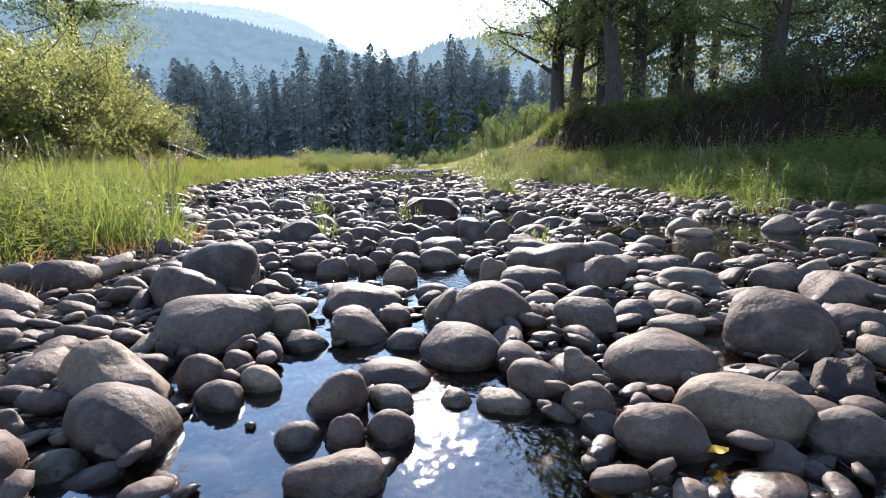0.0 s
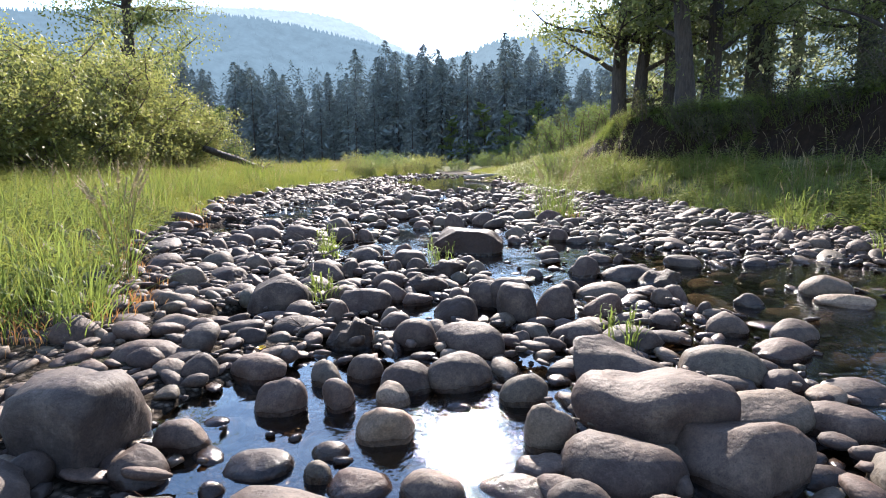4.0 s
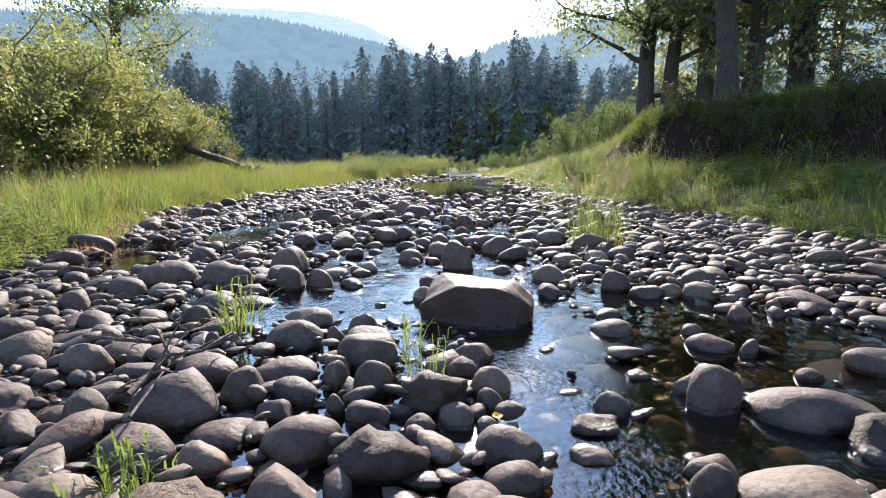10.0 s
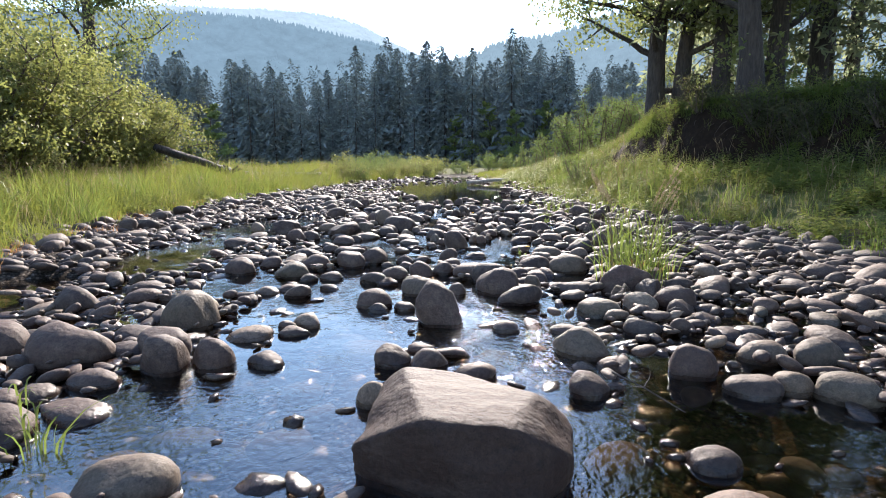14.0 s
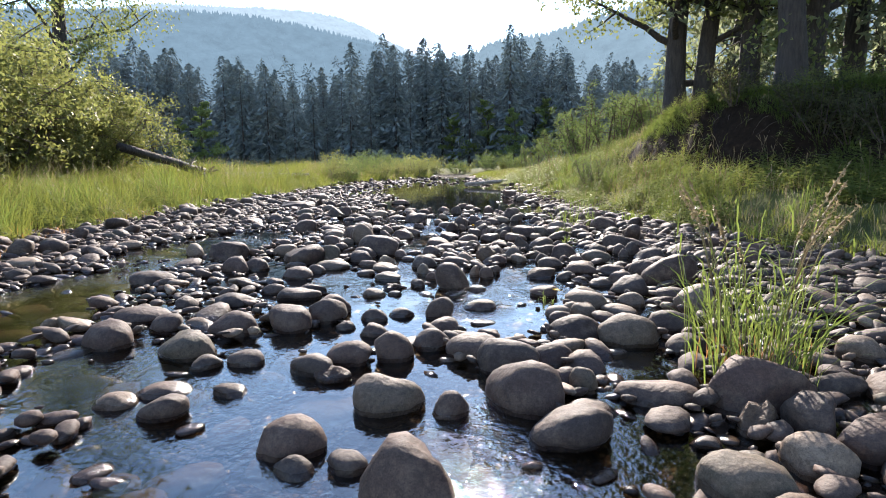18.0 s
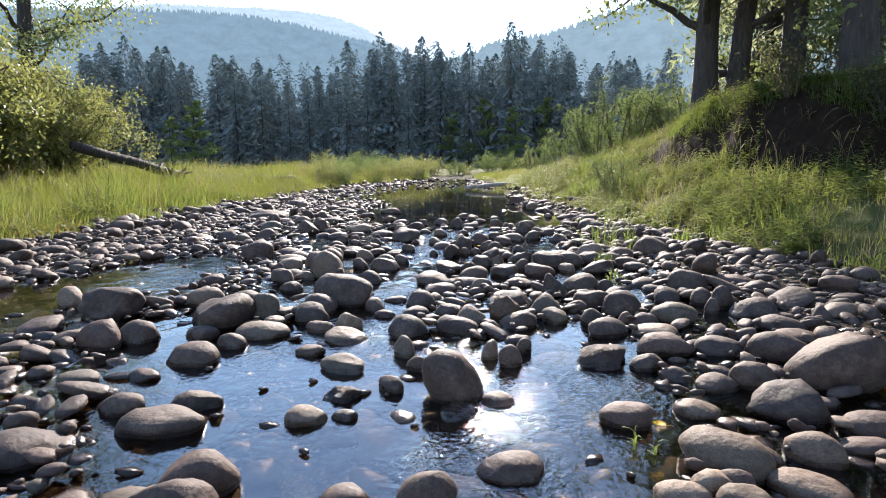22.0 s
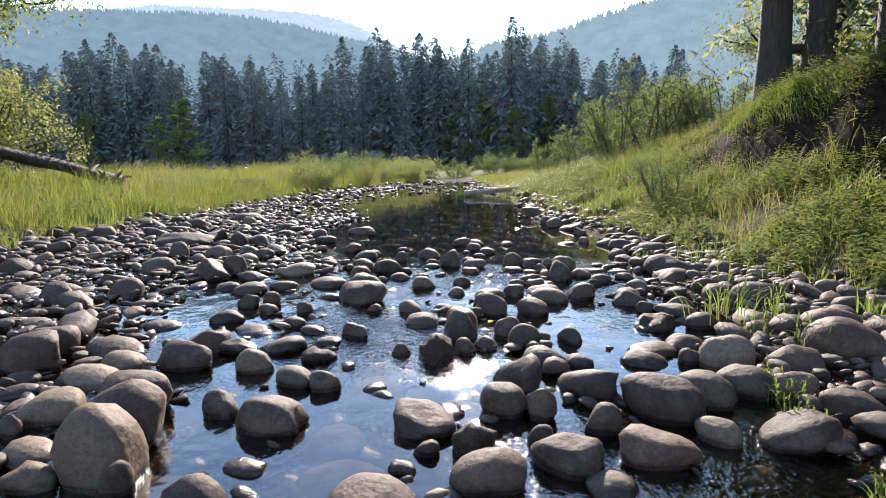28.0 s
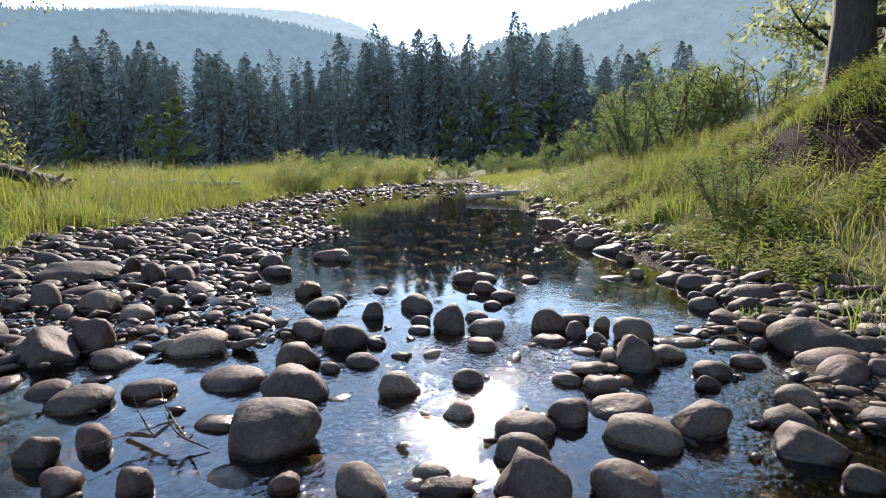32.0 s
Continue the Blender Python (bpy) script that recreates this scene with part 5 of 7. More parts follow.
lay_stones([
    (-4.14, 22.53, 0.55, 0.44, 0.25, 'b'),
    (-3.64, 22.54, 0.42, 0.34, 0.11, 'r'),
    (-2.26, 22.57, 0.31, 0.25, 0.17, 'r'),
    (-6.81, 22.58, 0.42, 0.34, 0.23, 'r'),
    (0.58, 22.6, 0.26, 0.21, 0.1, 'r'),
    (1.14, 22.62, 0.2, 0.16, 0.05, 'k'),
    (-1.81, 22.64, 0.26, 0.2, 0.08, 'r'),
    (0.11, 22.7, 0.33, 0.27, 0.24, 'b'),
    (1.45, 22.75, 0.45, 0.36, 0.14, 'r'),
    (-3.97, 22.78, 0.28, 0.22, 0.25, 'b'),
    (-1.56, 22.8, 0.16, 0.13, 0.04, 'k'),
    (0.89, 22.82, 0.23, 0.18, 0.07, 'r'),
    (-3.15, 22.83, 0.44, 0.36, 0.16, 'r'),
    (-1.34, 22.85, 0.14, 0.11, 0.04, 'r'),
])
lay_stones([
    (-5.05, 22.85, 0.49, 0.39, 0.2, 'r'),
    (0.39, 22.91, 0.26, 0.21, 0.1, 'r'),
    (1.8, 23, 0.27, 0.21, 0.16, 'r'),
    (-2.04, 23.02, 0.37, 0.29, 0.18, 'r'),
    (-0.97, 23.03, 0.23, 0.19, 0.08, 'l'),
    (-1.78, 23.04, 0.17, 0.14, 0.06, 'k'),
    (-0.08, 23.09, 0.15, 0.12, 0.12, 'r'),
    (1.48, 23.12, 0.59, 0.47, 0.25, 'r'),
    (-0.43, 23.2, 0.26, 0.21, 0.06, 'r'),
    (0.93, 23.21, 0.3, 0.21, 0.04, 'f'),
    (1.16, 23.23, 0.15, 0.12, 0.07, 'r'),
    (-2.42, 23.25, 0.31, 0.25, 0.14, 'r'),
    (0.23, 23.29, 0.31, 0.24, 0.19, 'r'),
    (0.57, 23.3, 0.41, 0.29, 0.04, 'f'),
])
lay_stones([
    (-0.22, 23.37, 0.2, 0.16, 0.13, 'r'),
    (-0.94, 23.4, 0.32, 0.26, 0.12, 'r'),
    (-1.51, 23.44, 0.21, 0.17, 0.05, 'r'),
    (-3.57, 23.44, 0.15, 0.12, 0.06, 'r'),
    (-1.26, 23.48, 0.28, 0.23, 0.23, 'r'),
    (0.82, 23.5, 0.18, 0.14, 0.05, 'b'),
    (-0.42, 23.53, 0.28, 0.22, 0.2, 'r'),
    (-2.99, 23.54, 0.34, 0.28, 0.11, 'r'),
    (0.04, 23.59, 0.14, 0.11, 0.12, 'r'),
    (-4.19, 23.62, 0.33, 0.27, 0.14, 'r'),
    (-3.45, 23.64, 0.25, 0.18, 0.08, 'f'),
    (-1.53, 23.68, 0.2, 0.16, 0.07, 'r'),
    (1.48, 23.7, 0.21, 0.17, 0.06, 'k'),
    (-2, 23.83, 0.2, 0.16, 0.15, 'r'),
])
lay_stones([
    (-0.16, 23.83, 0.25, 0.2, 0.07, 'r'),
    (-1.04, 23.84, 0.23, 0.18, 0.07, 'l'),
    (-5.69, 23.9, 0.28, 0.22, 0.12, 'r'),
    (-4.78, 23.92, 0.52, 0.41, 0.21, 'r'),
    (1.31, 23.95, 0.22, 0.18, 0.08, 'r'),
    (1.64, 23.98, 0.27, 0.22, 0.09, 'r'),
    (-4.1, 24.02, 0.3, 0.24, 0.15, 'r'),
    (-5.45, 24.03, 0.31, 0.25, 0.24, 'r'),
    (2.18, 24.09, 0.22, 0.18, 0.09, 'r'),
    (-2.56, 24.09, 0.35, 0.28, 0.12, 'r'),
    (-1.64, 24.15, 0.35, 0.28, 0.14, 'r'),
    (-0.89, 24.28, 0.19, 0.15, 0.06, 'r'),
    (1.14, 24.34, 0.27, 0.21, 0.12, 'r'),
    (-2.49, 24.36, 0.2, 0.16, 0.09, 'r'),
])
lay_stones([
    (-4.53, 24.46, 0.33, 0.26, 0.12, 'r'),
    (2, 24.49, 0.27, 0.22, 0.15, 'b'),
    (1.66, 24.52, 0.46, 0.37, 0.2, 'r'),
    (-0.79, 24.62, 0.27, 0.22, 0.09, 'r'),
    (-1.1, 24.66, 0.15, 0.12, 0.04, 'r'),
    (-2.92, 24.68, 0.3, 0.24, 0.15, 'k'),
    (1.23, 24.77, 0.2, 0.16, 0.07, 'r'),
    (-3.77, 24.87, 0.22, 0.18, 0.1, 'r'),
    (-2.14, 24.89, 0.18, 0.13, 0.05, 'f'),
    (1.45, 24.92, 0.26, 0.21, 0.14, 'r'),
    (-0.98, 24.92, 0.29, 0.23, 0.12, 'r'),
    (-6.89, 25.16, 0.31, 0.25, 0.16, 'r'),
    (-5.09, 25.27, 0.31, 0.24, 0.23, 'r'),
    (-4.69, 25.3, 0.31, 0.24, 0.19, 'r'),
])
lay_stones([
    (1.38, 25.3, 0.41, 0.32, 0.15, 'r'),
    (-6.17, 25.42, 1.13, 0.9, 0.22, 'b'),
    (-1.22, 25.44, 0.33, 0.26, 0.14, 'b'),
    (-1, 25.51, 0.3, 0.24, 0.1, 'r'),
    (-0.44, 25.52, 0.26, 0.21, 0.07, 'r'),
    (-5.59, 25.57, 0.25, 0.2, 0.24, 'b'),
    (-7.84, 25.63, 0.46, 0.37, 0.3, 'r'),
    (1.25, 25.64, 0.39, 0.28, 0.11, 'f'),
    (-3.69, 25.73, 0.43, 0.34, 0.12, 'r'),
    (0.56, 25.74, 0.3, 0.21, 0.04, 'f'),
    (0.88, 25.83, 0.17, 0.14, 0.11, 'r'),
    (-4, 26.28, 0.38, 0.31, 0.18, 'r'),
    (-4.77, 26.67, 0.41, 0.29, 0.11, 'f'),
    (-3.05, 26.7, 0.18, 0.14, 0.11, 'r'),
])
lay_stones([
    (0.97, 26.91, 0.24, 0.19, 0.15, 'b'),
    (-3.35, 27.02, 0.54, 0.38, 0.15, 'f'),
    (-7.88, 27.31, 0.41, 0.33, 0.21, 'b'),
    (-5.07, 27.44, 0.4, 0.32, 0.16, 'r'),
    (0.92, 27.72, 0.48, 0.38, 0.15, 'b'),
    (0.63, 28.25, 0.37, 0.29, 0.22, 'r'),
    (-6.28, 28.3, 0.35, 0.28, 0.22, 'r'),
    (0.5, 28.87, 0.24, 0.2, 0.19, 'r'),
    (-6.94, 29.57, 0.84, 0.67, 0.2, 'r'),
    (0.3, 30.62, 0.58, 0.46, 0.27, 'b'),
])

lay_stones([
    (-3.61, 6.14, 0.42, 0.3, 0.31, 'r'),
    (-3.5, 6.6, 0.3, 0.26, 0.27, 'b'),
    (-4.7, 7.26, 0.4, 0.34, 0.38, 'r'),
    (-5.2, 8.6, 0.36, 0.3, 0.36, 'b'),
    (-6.0, 9.05, 0.44, 0.34, 0.42, 'r'),
    (-6.4, 9.9, 0.34, 0.3, 0.42, 'l'),
], " half hidden in the bank grass")


def scatter_stones():
    """The countless smaller stones that fill the bed between the large ones, above and under water."""
    rng = np.random.default_rng(21)
    cell = 0.5
    grid = {}

    def add(x, y, r):
        grid.setdefault((int(x // cell), int(y // cell)), []).append((x, y, r))

    def free(x, y, r, slack):
        i, j = int(x // cell), int(y // cell)
        for a in (i - 1, i, i + 1):
            for b in (j - 1, j, j + 1):
                for px, py, pr in grid.get((a, b), ()):
                    if (px - x) ** 2 + (py - y) ** 2 < (slack * (pr + r)) ** 2:
                        return False
        return True

    for x, y, a, b in STANDING:
        add(x, y, (a + b) * 0.5)
    low = [stone_shape(300 + i, 2, "block" if i % 5 < 2 else "round") for i in range(48)]
    small = [stone_shape(500 + i, 1, "round") for i in range(12)]
    groups = {"fine": [], "coarse": []}
    for r_lo, r_hi, tries, y_lo, y_hi, slack in ((0.12, 0.22, 1500, -3, 60, 0.88), (0.075, 0.14, 8000, -2, 50, 0.76), (0.04, 0.085, 34000, -1, 36, 0.7), (0.018, 0.045, 44000, 0, 25, 0.8)):
        Y = y_lo + (y_hi - y_lo) * rng.random(tries) ** 1.25
        XL, XR = shore(Y)
        X = XL - 0.5 + (XR - XL + 1.1) * rng.random(tries)
        R = rng.uniform(r_lo, r_hi, tries)
        POOL, GROUND_Z, DICE = depth_of_pool(X, Y), land(X, Y), rng.random((tries, 6))
        for x, y, r, pool, ground, dice, xl, xr in zip(X, Y, R, POOL, GROUND_Z, DICE, XL, XR):
            # the long still pool has stones at its rims only
            if y > 31 and abs(x - (xl + xr) / 2) < (xr - xl) * 0.30 and dice[0] < 0.9:
                continue
            if not free(x, y, r, slack):
                continue
            add(x, y, r)
            tall = r * (0.6 + 1.0 * dice[1] ** 1.3)
            z = ground + tall * 0.3 * dice[2]
            if pool > 0.2 and (dice[3] < 0.93 or y > 23.5):
                z = min(z, -0.03 - tall * 0.5)          # lies wholly under water
            elif pool > 0.2:
                tall = 0.3 * r + 0.02                   # a flat chip that just breaks the surface
                z = 0.012 + 0.018 * dice[4] - tall / 2
            elif pool <= 0.2 and (r > 0.075 or dice[3] < 0.9):
                z = max(z, -0.3 * tall + 0.1 * dice[4] ** 1.5)
            groups["coarse" if (r > 0.05 and y < 28) else "fine"].append((x, y, z, r, tall, 6.28 * dice[5], rng.integers(48), rng.uniform(-0.42, 0.42), rng.uniform(0.5, 2.1)))
    for key, text in (("coarse", "countless rounded grey cobbles packed along the stream bed"), ("fine", "small rounded pebbles and far cobbles in the stream bed")):
        rows = groups[key]
        pieces = []
        for x, y, z, r, tall, a, i, tilt, asp in rows:
            if key == "coarse":
                v, f = low[i]
            else:
                v, f = small[i % 12]
            q = v * np.array([2 * r * asp ** 0.5, 2 * r / asp ** 0.5, tall])
            q = q + np.stack([0 * q[:, 0], 0 * q[:, 0], tilt * q[:, 0]], axis=1)
            c, s = math.cos(a), math.sin(a)
            w = np.stack([q[:, 0] * c - q[:, 1] * s + x, q[:, 0] * s + q[:, 1] * c + y, q[:, 2] + z], axis=1)
            pieces.append((w, f))
        v, f = joined(pieces)
        ob = new("river_cobbles" if key == "coarse" else "river_pebbles", mesh_from(key, v, f, STONE_LOOSE, True))
        tagged(ob, text, "stones", kind="stuff")


scatter_stones()


def sunken_stones():
    """Broad stones lying wholly under the water of the pools."""
    rng = np.random.default_rng(77)
    n = 2600
    y = -1 + 36 * rng.random(n) ** 1.2
    xl, xr = shore(y)
    x = xl + (xr - xl) * rng.random(n)
    keep = depth_of_pool(x, y) > 0.55
    shapes = [stone_shape(800 + i, 2, "round") for i in range(10)]
    taken, pieces = [], []
    for px, py in zip(x[keep], y[keep]):
        r = rng.uniform(0.07, 0.24)
        if any((px - a) ** 2 + (py - b) ** 2 < (0.85 * (r + c)) ** 2 for a, b, c in taken):
            continue
        taken.append((px, py, r))
        v, f = shapes[rng.integers(10)]
        tall = rng.uniform(0.09, 0.16)
        asp, a = rng.uniform(0.7, 1.4), rng.uniform(0, 6.28)
        q = v * np.array([2 * r * asp ** 0.5, 2 * r / asp ** 0.5, tall])
        c, s = math.cos(a), math.sin(a)
        pieces.append((np.stack([q[:, 0] * c - q[:, 1] * s + px, q[:, 0] * s + q[:, 1] * c + py, q[:, 2] - tall / 2 - rng.uniform(0.025, 0.07)], axis=1), f))
    ob = new("sunken_stones", mesh_from("sunken_stones", *joined(pieces), SUNKEN, True))
    tagged(ob, "brown and orange stones under the clear shallow water", "stones", kind="stuff")


sunken_stones()


# ---------------------------------------------------------------- grass
def blades(rng, x, y, z, height, width, lean=0.75, heading=None, steps=(0.0, 0.5, 1.0), droop=0.12):
    """Tapered bent blades of a few quads each, the last one narrowing to the tip."""
    n = len(x)
    a = rng.uniform(0, 2 * np.pi, n) if heading is None else heading
    face = rng.uniform(0, 2 * np.pi, n)
    l = rng.uniform(0.05, lean, n) * height
    dx, dy = np.cos(a) * l, np.sin(a) * l
    wx, wy = np.cos(face) * width / 2, np.sin(face) * width / 2
    rows = []
    for t in steps:
        k = 0.8 if t == 0 else 0.1 if t == 1 else 1.15 - 0.5 * t
        cx, cy, cz = x + dx * t ** 1.8, y + dy * t ** 1.8, z + height * (t - droop * t ** 3) - 0.03 * (t == 0)
        rows += [np.stack([cx - wx * k, cy - wy * k, cz], axis=1), np.stack([cx + wx * k, cy + wy * k, cz], axis=1)]
    vs = np.stack(rows, axis=1).reshape(-1, 3)
    m = len(steps)
    b = np.arange(n)[:, None] * 2 * m
    fs = np.concatenate([b + np.array([[2 * q, 2 * q + 1, 2 * q + 3, 2 * q + 2]]) for q in range(m - 1)], axis=0)
    return vs, fs


def bank_place(rng, side, count, y_lo, y_hi, inset, spread, seed, power):
    """Places along a bank, thinned where the cut bank drops away."""
    y = y_lo + (y_hi - y_lo) * rng.random(count) ** power
    xl, xr = shore(y)
    u = rng.random(count) ** 1.2 * spread
    wobble = 0.35 * ripple(y, y * 0.3, 1.3, seed) + 0.2 * ripple(y, y, 4.1, seed)
    x = xl - inset - wobble - u if side < 0 else xr + inset + wobble + u
    c = (x - np.interp(y, TOE_Y, TOE_X)) / np.interp(y, FACE_Y, FACE_W)
    keep = (side < 0) | (c < 0.02) | (c > 0.86) | (y > 31.5) | (rng.random(count) < 0.2)
    return x[keep], y[keep]


def meadow(name, text, side, mat, count, y_lo, y_hi, h_lo, h_hi, width, inset, spread, seed, share=None, power=1.0, clump=9):
    """Grass in tussocks: each tussock has its own height and its blades lean out from its middle."""
    rng = np.random.default_rng(seed)
    px, py = bank_place(rng, side, count // clump, y_lo, y_hi, inset, spread, seed, power)
    patch = ripple(px, py, 1.1, seed) + 0.6 * ripple(px, py, 2.9, seed + 1)
    keep = (patch > share) | ((share < 0) & (py > 26) & (rng.random(len(px)) < 0.5)) if share is not None else (patch > -0.5) | (rng.random(len(px)) < 0.45)
    px, py, patch = px[keep], py[keep], patch[keep]
    m = len(px)
    vigour = np.exp(rng.normal(size=m) * 0.3) * (1 + 0.3 * np.clip(patch, -1.2, 1.5))
    grow = np.clip(0.42 + np.minimum(np.where(side < 0, shore(py)[0] - px, px - shore(py)[1]), 1.3) / 2.2, 0.35, 1.0)
    k = np.repeat(np.arange(m), clump)
    r = 0.11 * (1 + np.clip(py[k] - 14, 0, 60) / 22) * np.sqrt(rng.random(len(k)))
    a = rng.uniform(0, 2 * np.pi, len(k))
    x, y = px[k] + r * np.cos(a), py[k] + r * np.sin(a)
    tall = rng.uniform(h_lo, h_hi, len(k)) * np.clip(vigour, 0.45, 1.9)[k] * grow[k]
    v, f = blades(rng, x, y, land(x, y), tall, width * rng.uniform(0.6, 1.35, len(k)) * (1 + np.clip(y - 12, 0, 60) / 30), 0.8, a + rng.normal(size=len(k)) * 0.7)
    ob = new(name, mesh_from(name, v, f, mat))
    return tagged(ob, text, "grass", kind="stuff")


meadow("grass", "tall sunlit yellow-green grass on the low bank", -1, GRASS, 115000, -2, 64, 0.2, 0.66, 0.0085, 0.05, 11, 1, power=1.3)
meadow("grass", "green grass in tussocks on the sloping bank", 1, GRASS, 72000, 2, 66, 0.1, 0.36, 0.009, 0.0, 8.5, 2, -0.3, power=1.15)
meadow("dry_grass", "pale dry grass among the green", -1, GRASS_DRY, 9000, 0, 62, 0.35, 0.8, 0.006, 0.3, 10, 3, 0.0, clump=6)
meadow("dry_grass", "pale dry grass among the green on the slope", 1, GRASS_DRY, 15000, 4, 60, 0.15, 0.4, 0.006, 0.3, 7, 4, -0.1, clump=6)
meadow("reed_grass", "broad bright reed blades standing along the gravel", -1, REED, 8000, 1, 30, 0.35, 0.8, 0.012, -0.05, 2.6, 6, 0.1, clump=14)
meadow("reed_grass", "broad bright reed blades along the foot of the slope", 1, REED, 8000, 4, 42, 0.2, 0.5, 0.012, -0.1, 3.2, 7, 0.3, clump=14)
meadow("rusty_stems", "rust-coloured dead stems at the edge of the gravel", -1, RUST, 5200, 2, 22, 0.1, 0.34, 0.006, -0.25, 0.7, 8, 0.0, clump=10)


def bank_fringe():
    """Grass hanging over the lip of the cut bank."""
    rng = np.random.default_rng(91)
    n = 13000
    y = 12 + 20.0 * rng.random(n) ** 0.6
    c = 1.3 - 0.75 * rng.random(n) ** 1.6
    x = np.interp(y, TOE_Y, TOE_X) + c * np.interp(y, FACE_Y, FACE_W)
    v, f = blades(rng, x, y, land(x, y), rng.uniform(0.12, 0.42, n), 0.012, 1.5, np.pi + rng.normal(size=n) * 0.8, (0.0, 0.35, 0.7, 1.0), 0.45)
    ob = new("bank_grass", mesh_from("bank_grass", v, f, REED))
    tagged(ob, "sunlit grass overhanging the lip of the cut bank", "grass", kind="stuff")
    # roots hanging out of the bare earth
    root_rng = random.Random(92)
    pieces = []
    for _ in range(150):
        py = 14 + 17 * root_rng.random()
        t, w = float(np.interp(py, TOE_Y, TOE_X)), float(np.interp(py, FACE_Y, FACE_W))
        px = t + w * root_rng.uniform(0.35, 0.9)
        q = limb_points(root_rng, (px + 0.1, py, land_at(px, py) + 0.04), (-0.6, root_rng.uniform(-0.8, 0.8), -0.3), root_rng.uniform(0.25, 0.7), 5, 0.4, -0.3)
        r0 = root_rng.uniform(0.005, 0.018)
        pieces.append(tube(q, [r0 * (1 - i / 5.6) for i in range(6)], 5))
    ob = new("bank_roots", mesh_from("bank_roots", *joined(pieces), TWIG, True))
    tagged(ob, "thin bare roots hanging out of the cut bank", "roots", kind="stuff")


def plume(rng, tip, back, size):
    """Small chaff round the upper end of a stalk."""
    n = 14
    t = rng.random(n)
    c = np.array(back) + (np.array(tip) - np.array(back)) * t[:, None] + rng.normal(size=(n, 3)) * size * 0.05 * (1.1 - t)[:, None]
    return leaves(rng, c, rng.uniform(0.1, 0.2, n) * size, 0.0, 2.6)


def seed_stalks(side, count, y_lo, y_hi, inset, spread, seed, text):
    """Tall thin stalks with pale nodding seed heads."""
    rng = np.random.default_rng(seed)
    y = rng.uniform(y_lo, y_hi, count)
    u = inset + spread * rng.random(count)
    x = shore(y)[0] - u if side < 0 else shore(y)[1] + u
    c = (x - np.interp(y, TOE_Y, TOE_X)) / np.interp(y, FACE_Y, FACE_W)
    keep = (ripple(x, y, 0.8, seed) > -0.1) & ((side < 0) | (c < 0.1) | (c > 0.9))
    x, y = x[keep], y[keep]
    pieces = []
    for px, py, pz in zip(x, y, land(x, y)):
        h = rng.uniform(0.6, 1.15)
        a, l = rng.uniform(0, 6.28), rng.uniform(0.06, 0.34)
        q = [(px + math.cos(a) * l * t ** 2.4, py + math.sin(a) * l * t ** 2.4, pz + h * (t - 0.05 * t ** 4)) for t in (0, 0.5, 0.84, 0.92, 1.0)]
        pieces.append(tube(q, [0.003, 0.003, 0.003, 0.009, 0.002], 4))
        pieces.append(plume(rng, q[4], q[2], 0.16 * h))
    ob = new("seed_grass", mesh_from("seed_grass", *joined(pieces), GRASS_DRY))
    tagged(ob, text, "grass", kind="stuff")


def weeds(side, count, y_lo, y_hi, inset, spread, seed, text, tall=1.0):
    """Leafy upright plants in patches: a stem with leaves set round it, smaller towards the top."""
    rng = np.random.default_rng(seed)
    y = y_lo + (y_hi - y_lo) * rng.random(count) ** 1.15
    u = inset + spread * rng.random(count) ** 1.25
    x = shore(y)[0] - u if side < 0 else shore(y)[1] + u
    c = (x - np.interp(y, TOE_Y, TOE_X)) / np.interp(y, FACE_Y, FACE_W)
    keep = (ripple(x, y, 1.5, seed) + 0.5 * ripple(x, y, 0.6, seed + 2) > -0.05) & ((side < 0) | (c < 0.1) | (c > 0.85) | (y > 31.5) | (rng.random(count) < 0.35))
    x, y = x[keep], y[keep]
    base = np.stack([x, y, land(x, y)], axis=1)
    n, m = 16, len(x)
    h = tall * rng.uniform(0.18, 0.62, m) * np.clip(0.5 + np.abs(x - np.where(side < 0, shore(y)[0], shore(y)[1])) / 2, 0.5, 1)
    k = np.repeat(np.arange(m), n)
    t = np.tile((np.arange(n) + 0.5) / n, m)
    a = t * n * 2.4 + rng.uniform(0, 6.28, m)[k] + rng.normal(size=len(k)) * 0.3
    lean = rng.normal(size=(m, 2)) * 0.16
    L = (0.05 + 0.11 * (1 - t)) * rng.uniform(0.7, 1.3, len(k)) * (0.5 + h[k])
    out = np.stack([np.cos(a), np.sin(a), rng.uniform(-0.25, 0.6, len(k))], axis=1)
    root = base[k] + np.stack([lean[k, 0] * t * h[k], lean[k, 1] * t * h[k], t * h[k]], axis=1)
    side_v = np.cross(out, np.array([0, 0, 1.0]))
    side_v /= np.linalg.norm(side_v, axis=1)[:, None]
    mid = root + out * (L * 0.55)[:, None]
    tip = root + out * L[:, None] - np.array([0, 0, 1.0]) * (L * 0.25)[:, None]
    w = (L * rng.uniform(0.16, 0.28, len(k)))[:, None]
    v = np.stack([root, mid + side_v * w, tip, mid - side_v * w], axis=1).reshape(-1, 3)
    ob = new("weed_plants", mesh_from("weed_plants", v, np.arange(4 * len(k)).reshape(-1, 4), WEED))
    tagged(ob, text, "plants", kind="stuff")


weeds(1, 15000, 6, 46, 0.0, 6.5, 41, "leafy green weeds growing thickly on the sloping bank")
weeds(-1, 7500, 1, 40, 0.0, 6.0, 42, "leafy green weeds along the gravel")


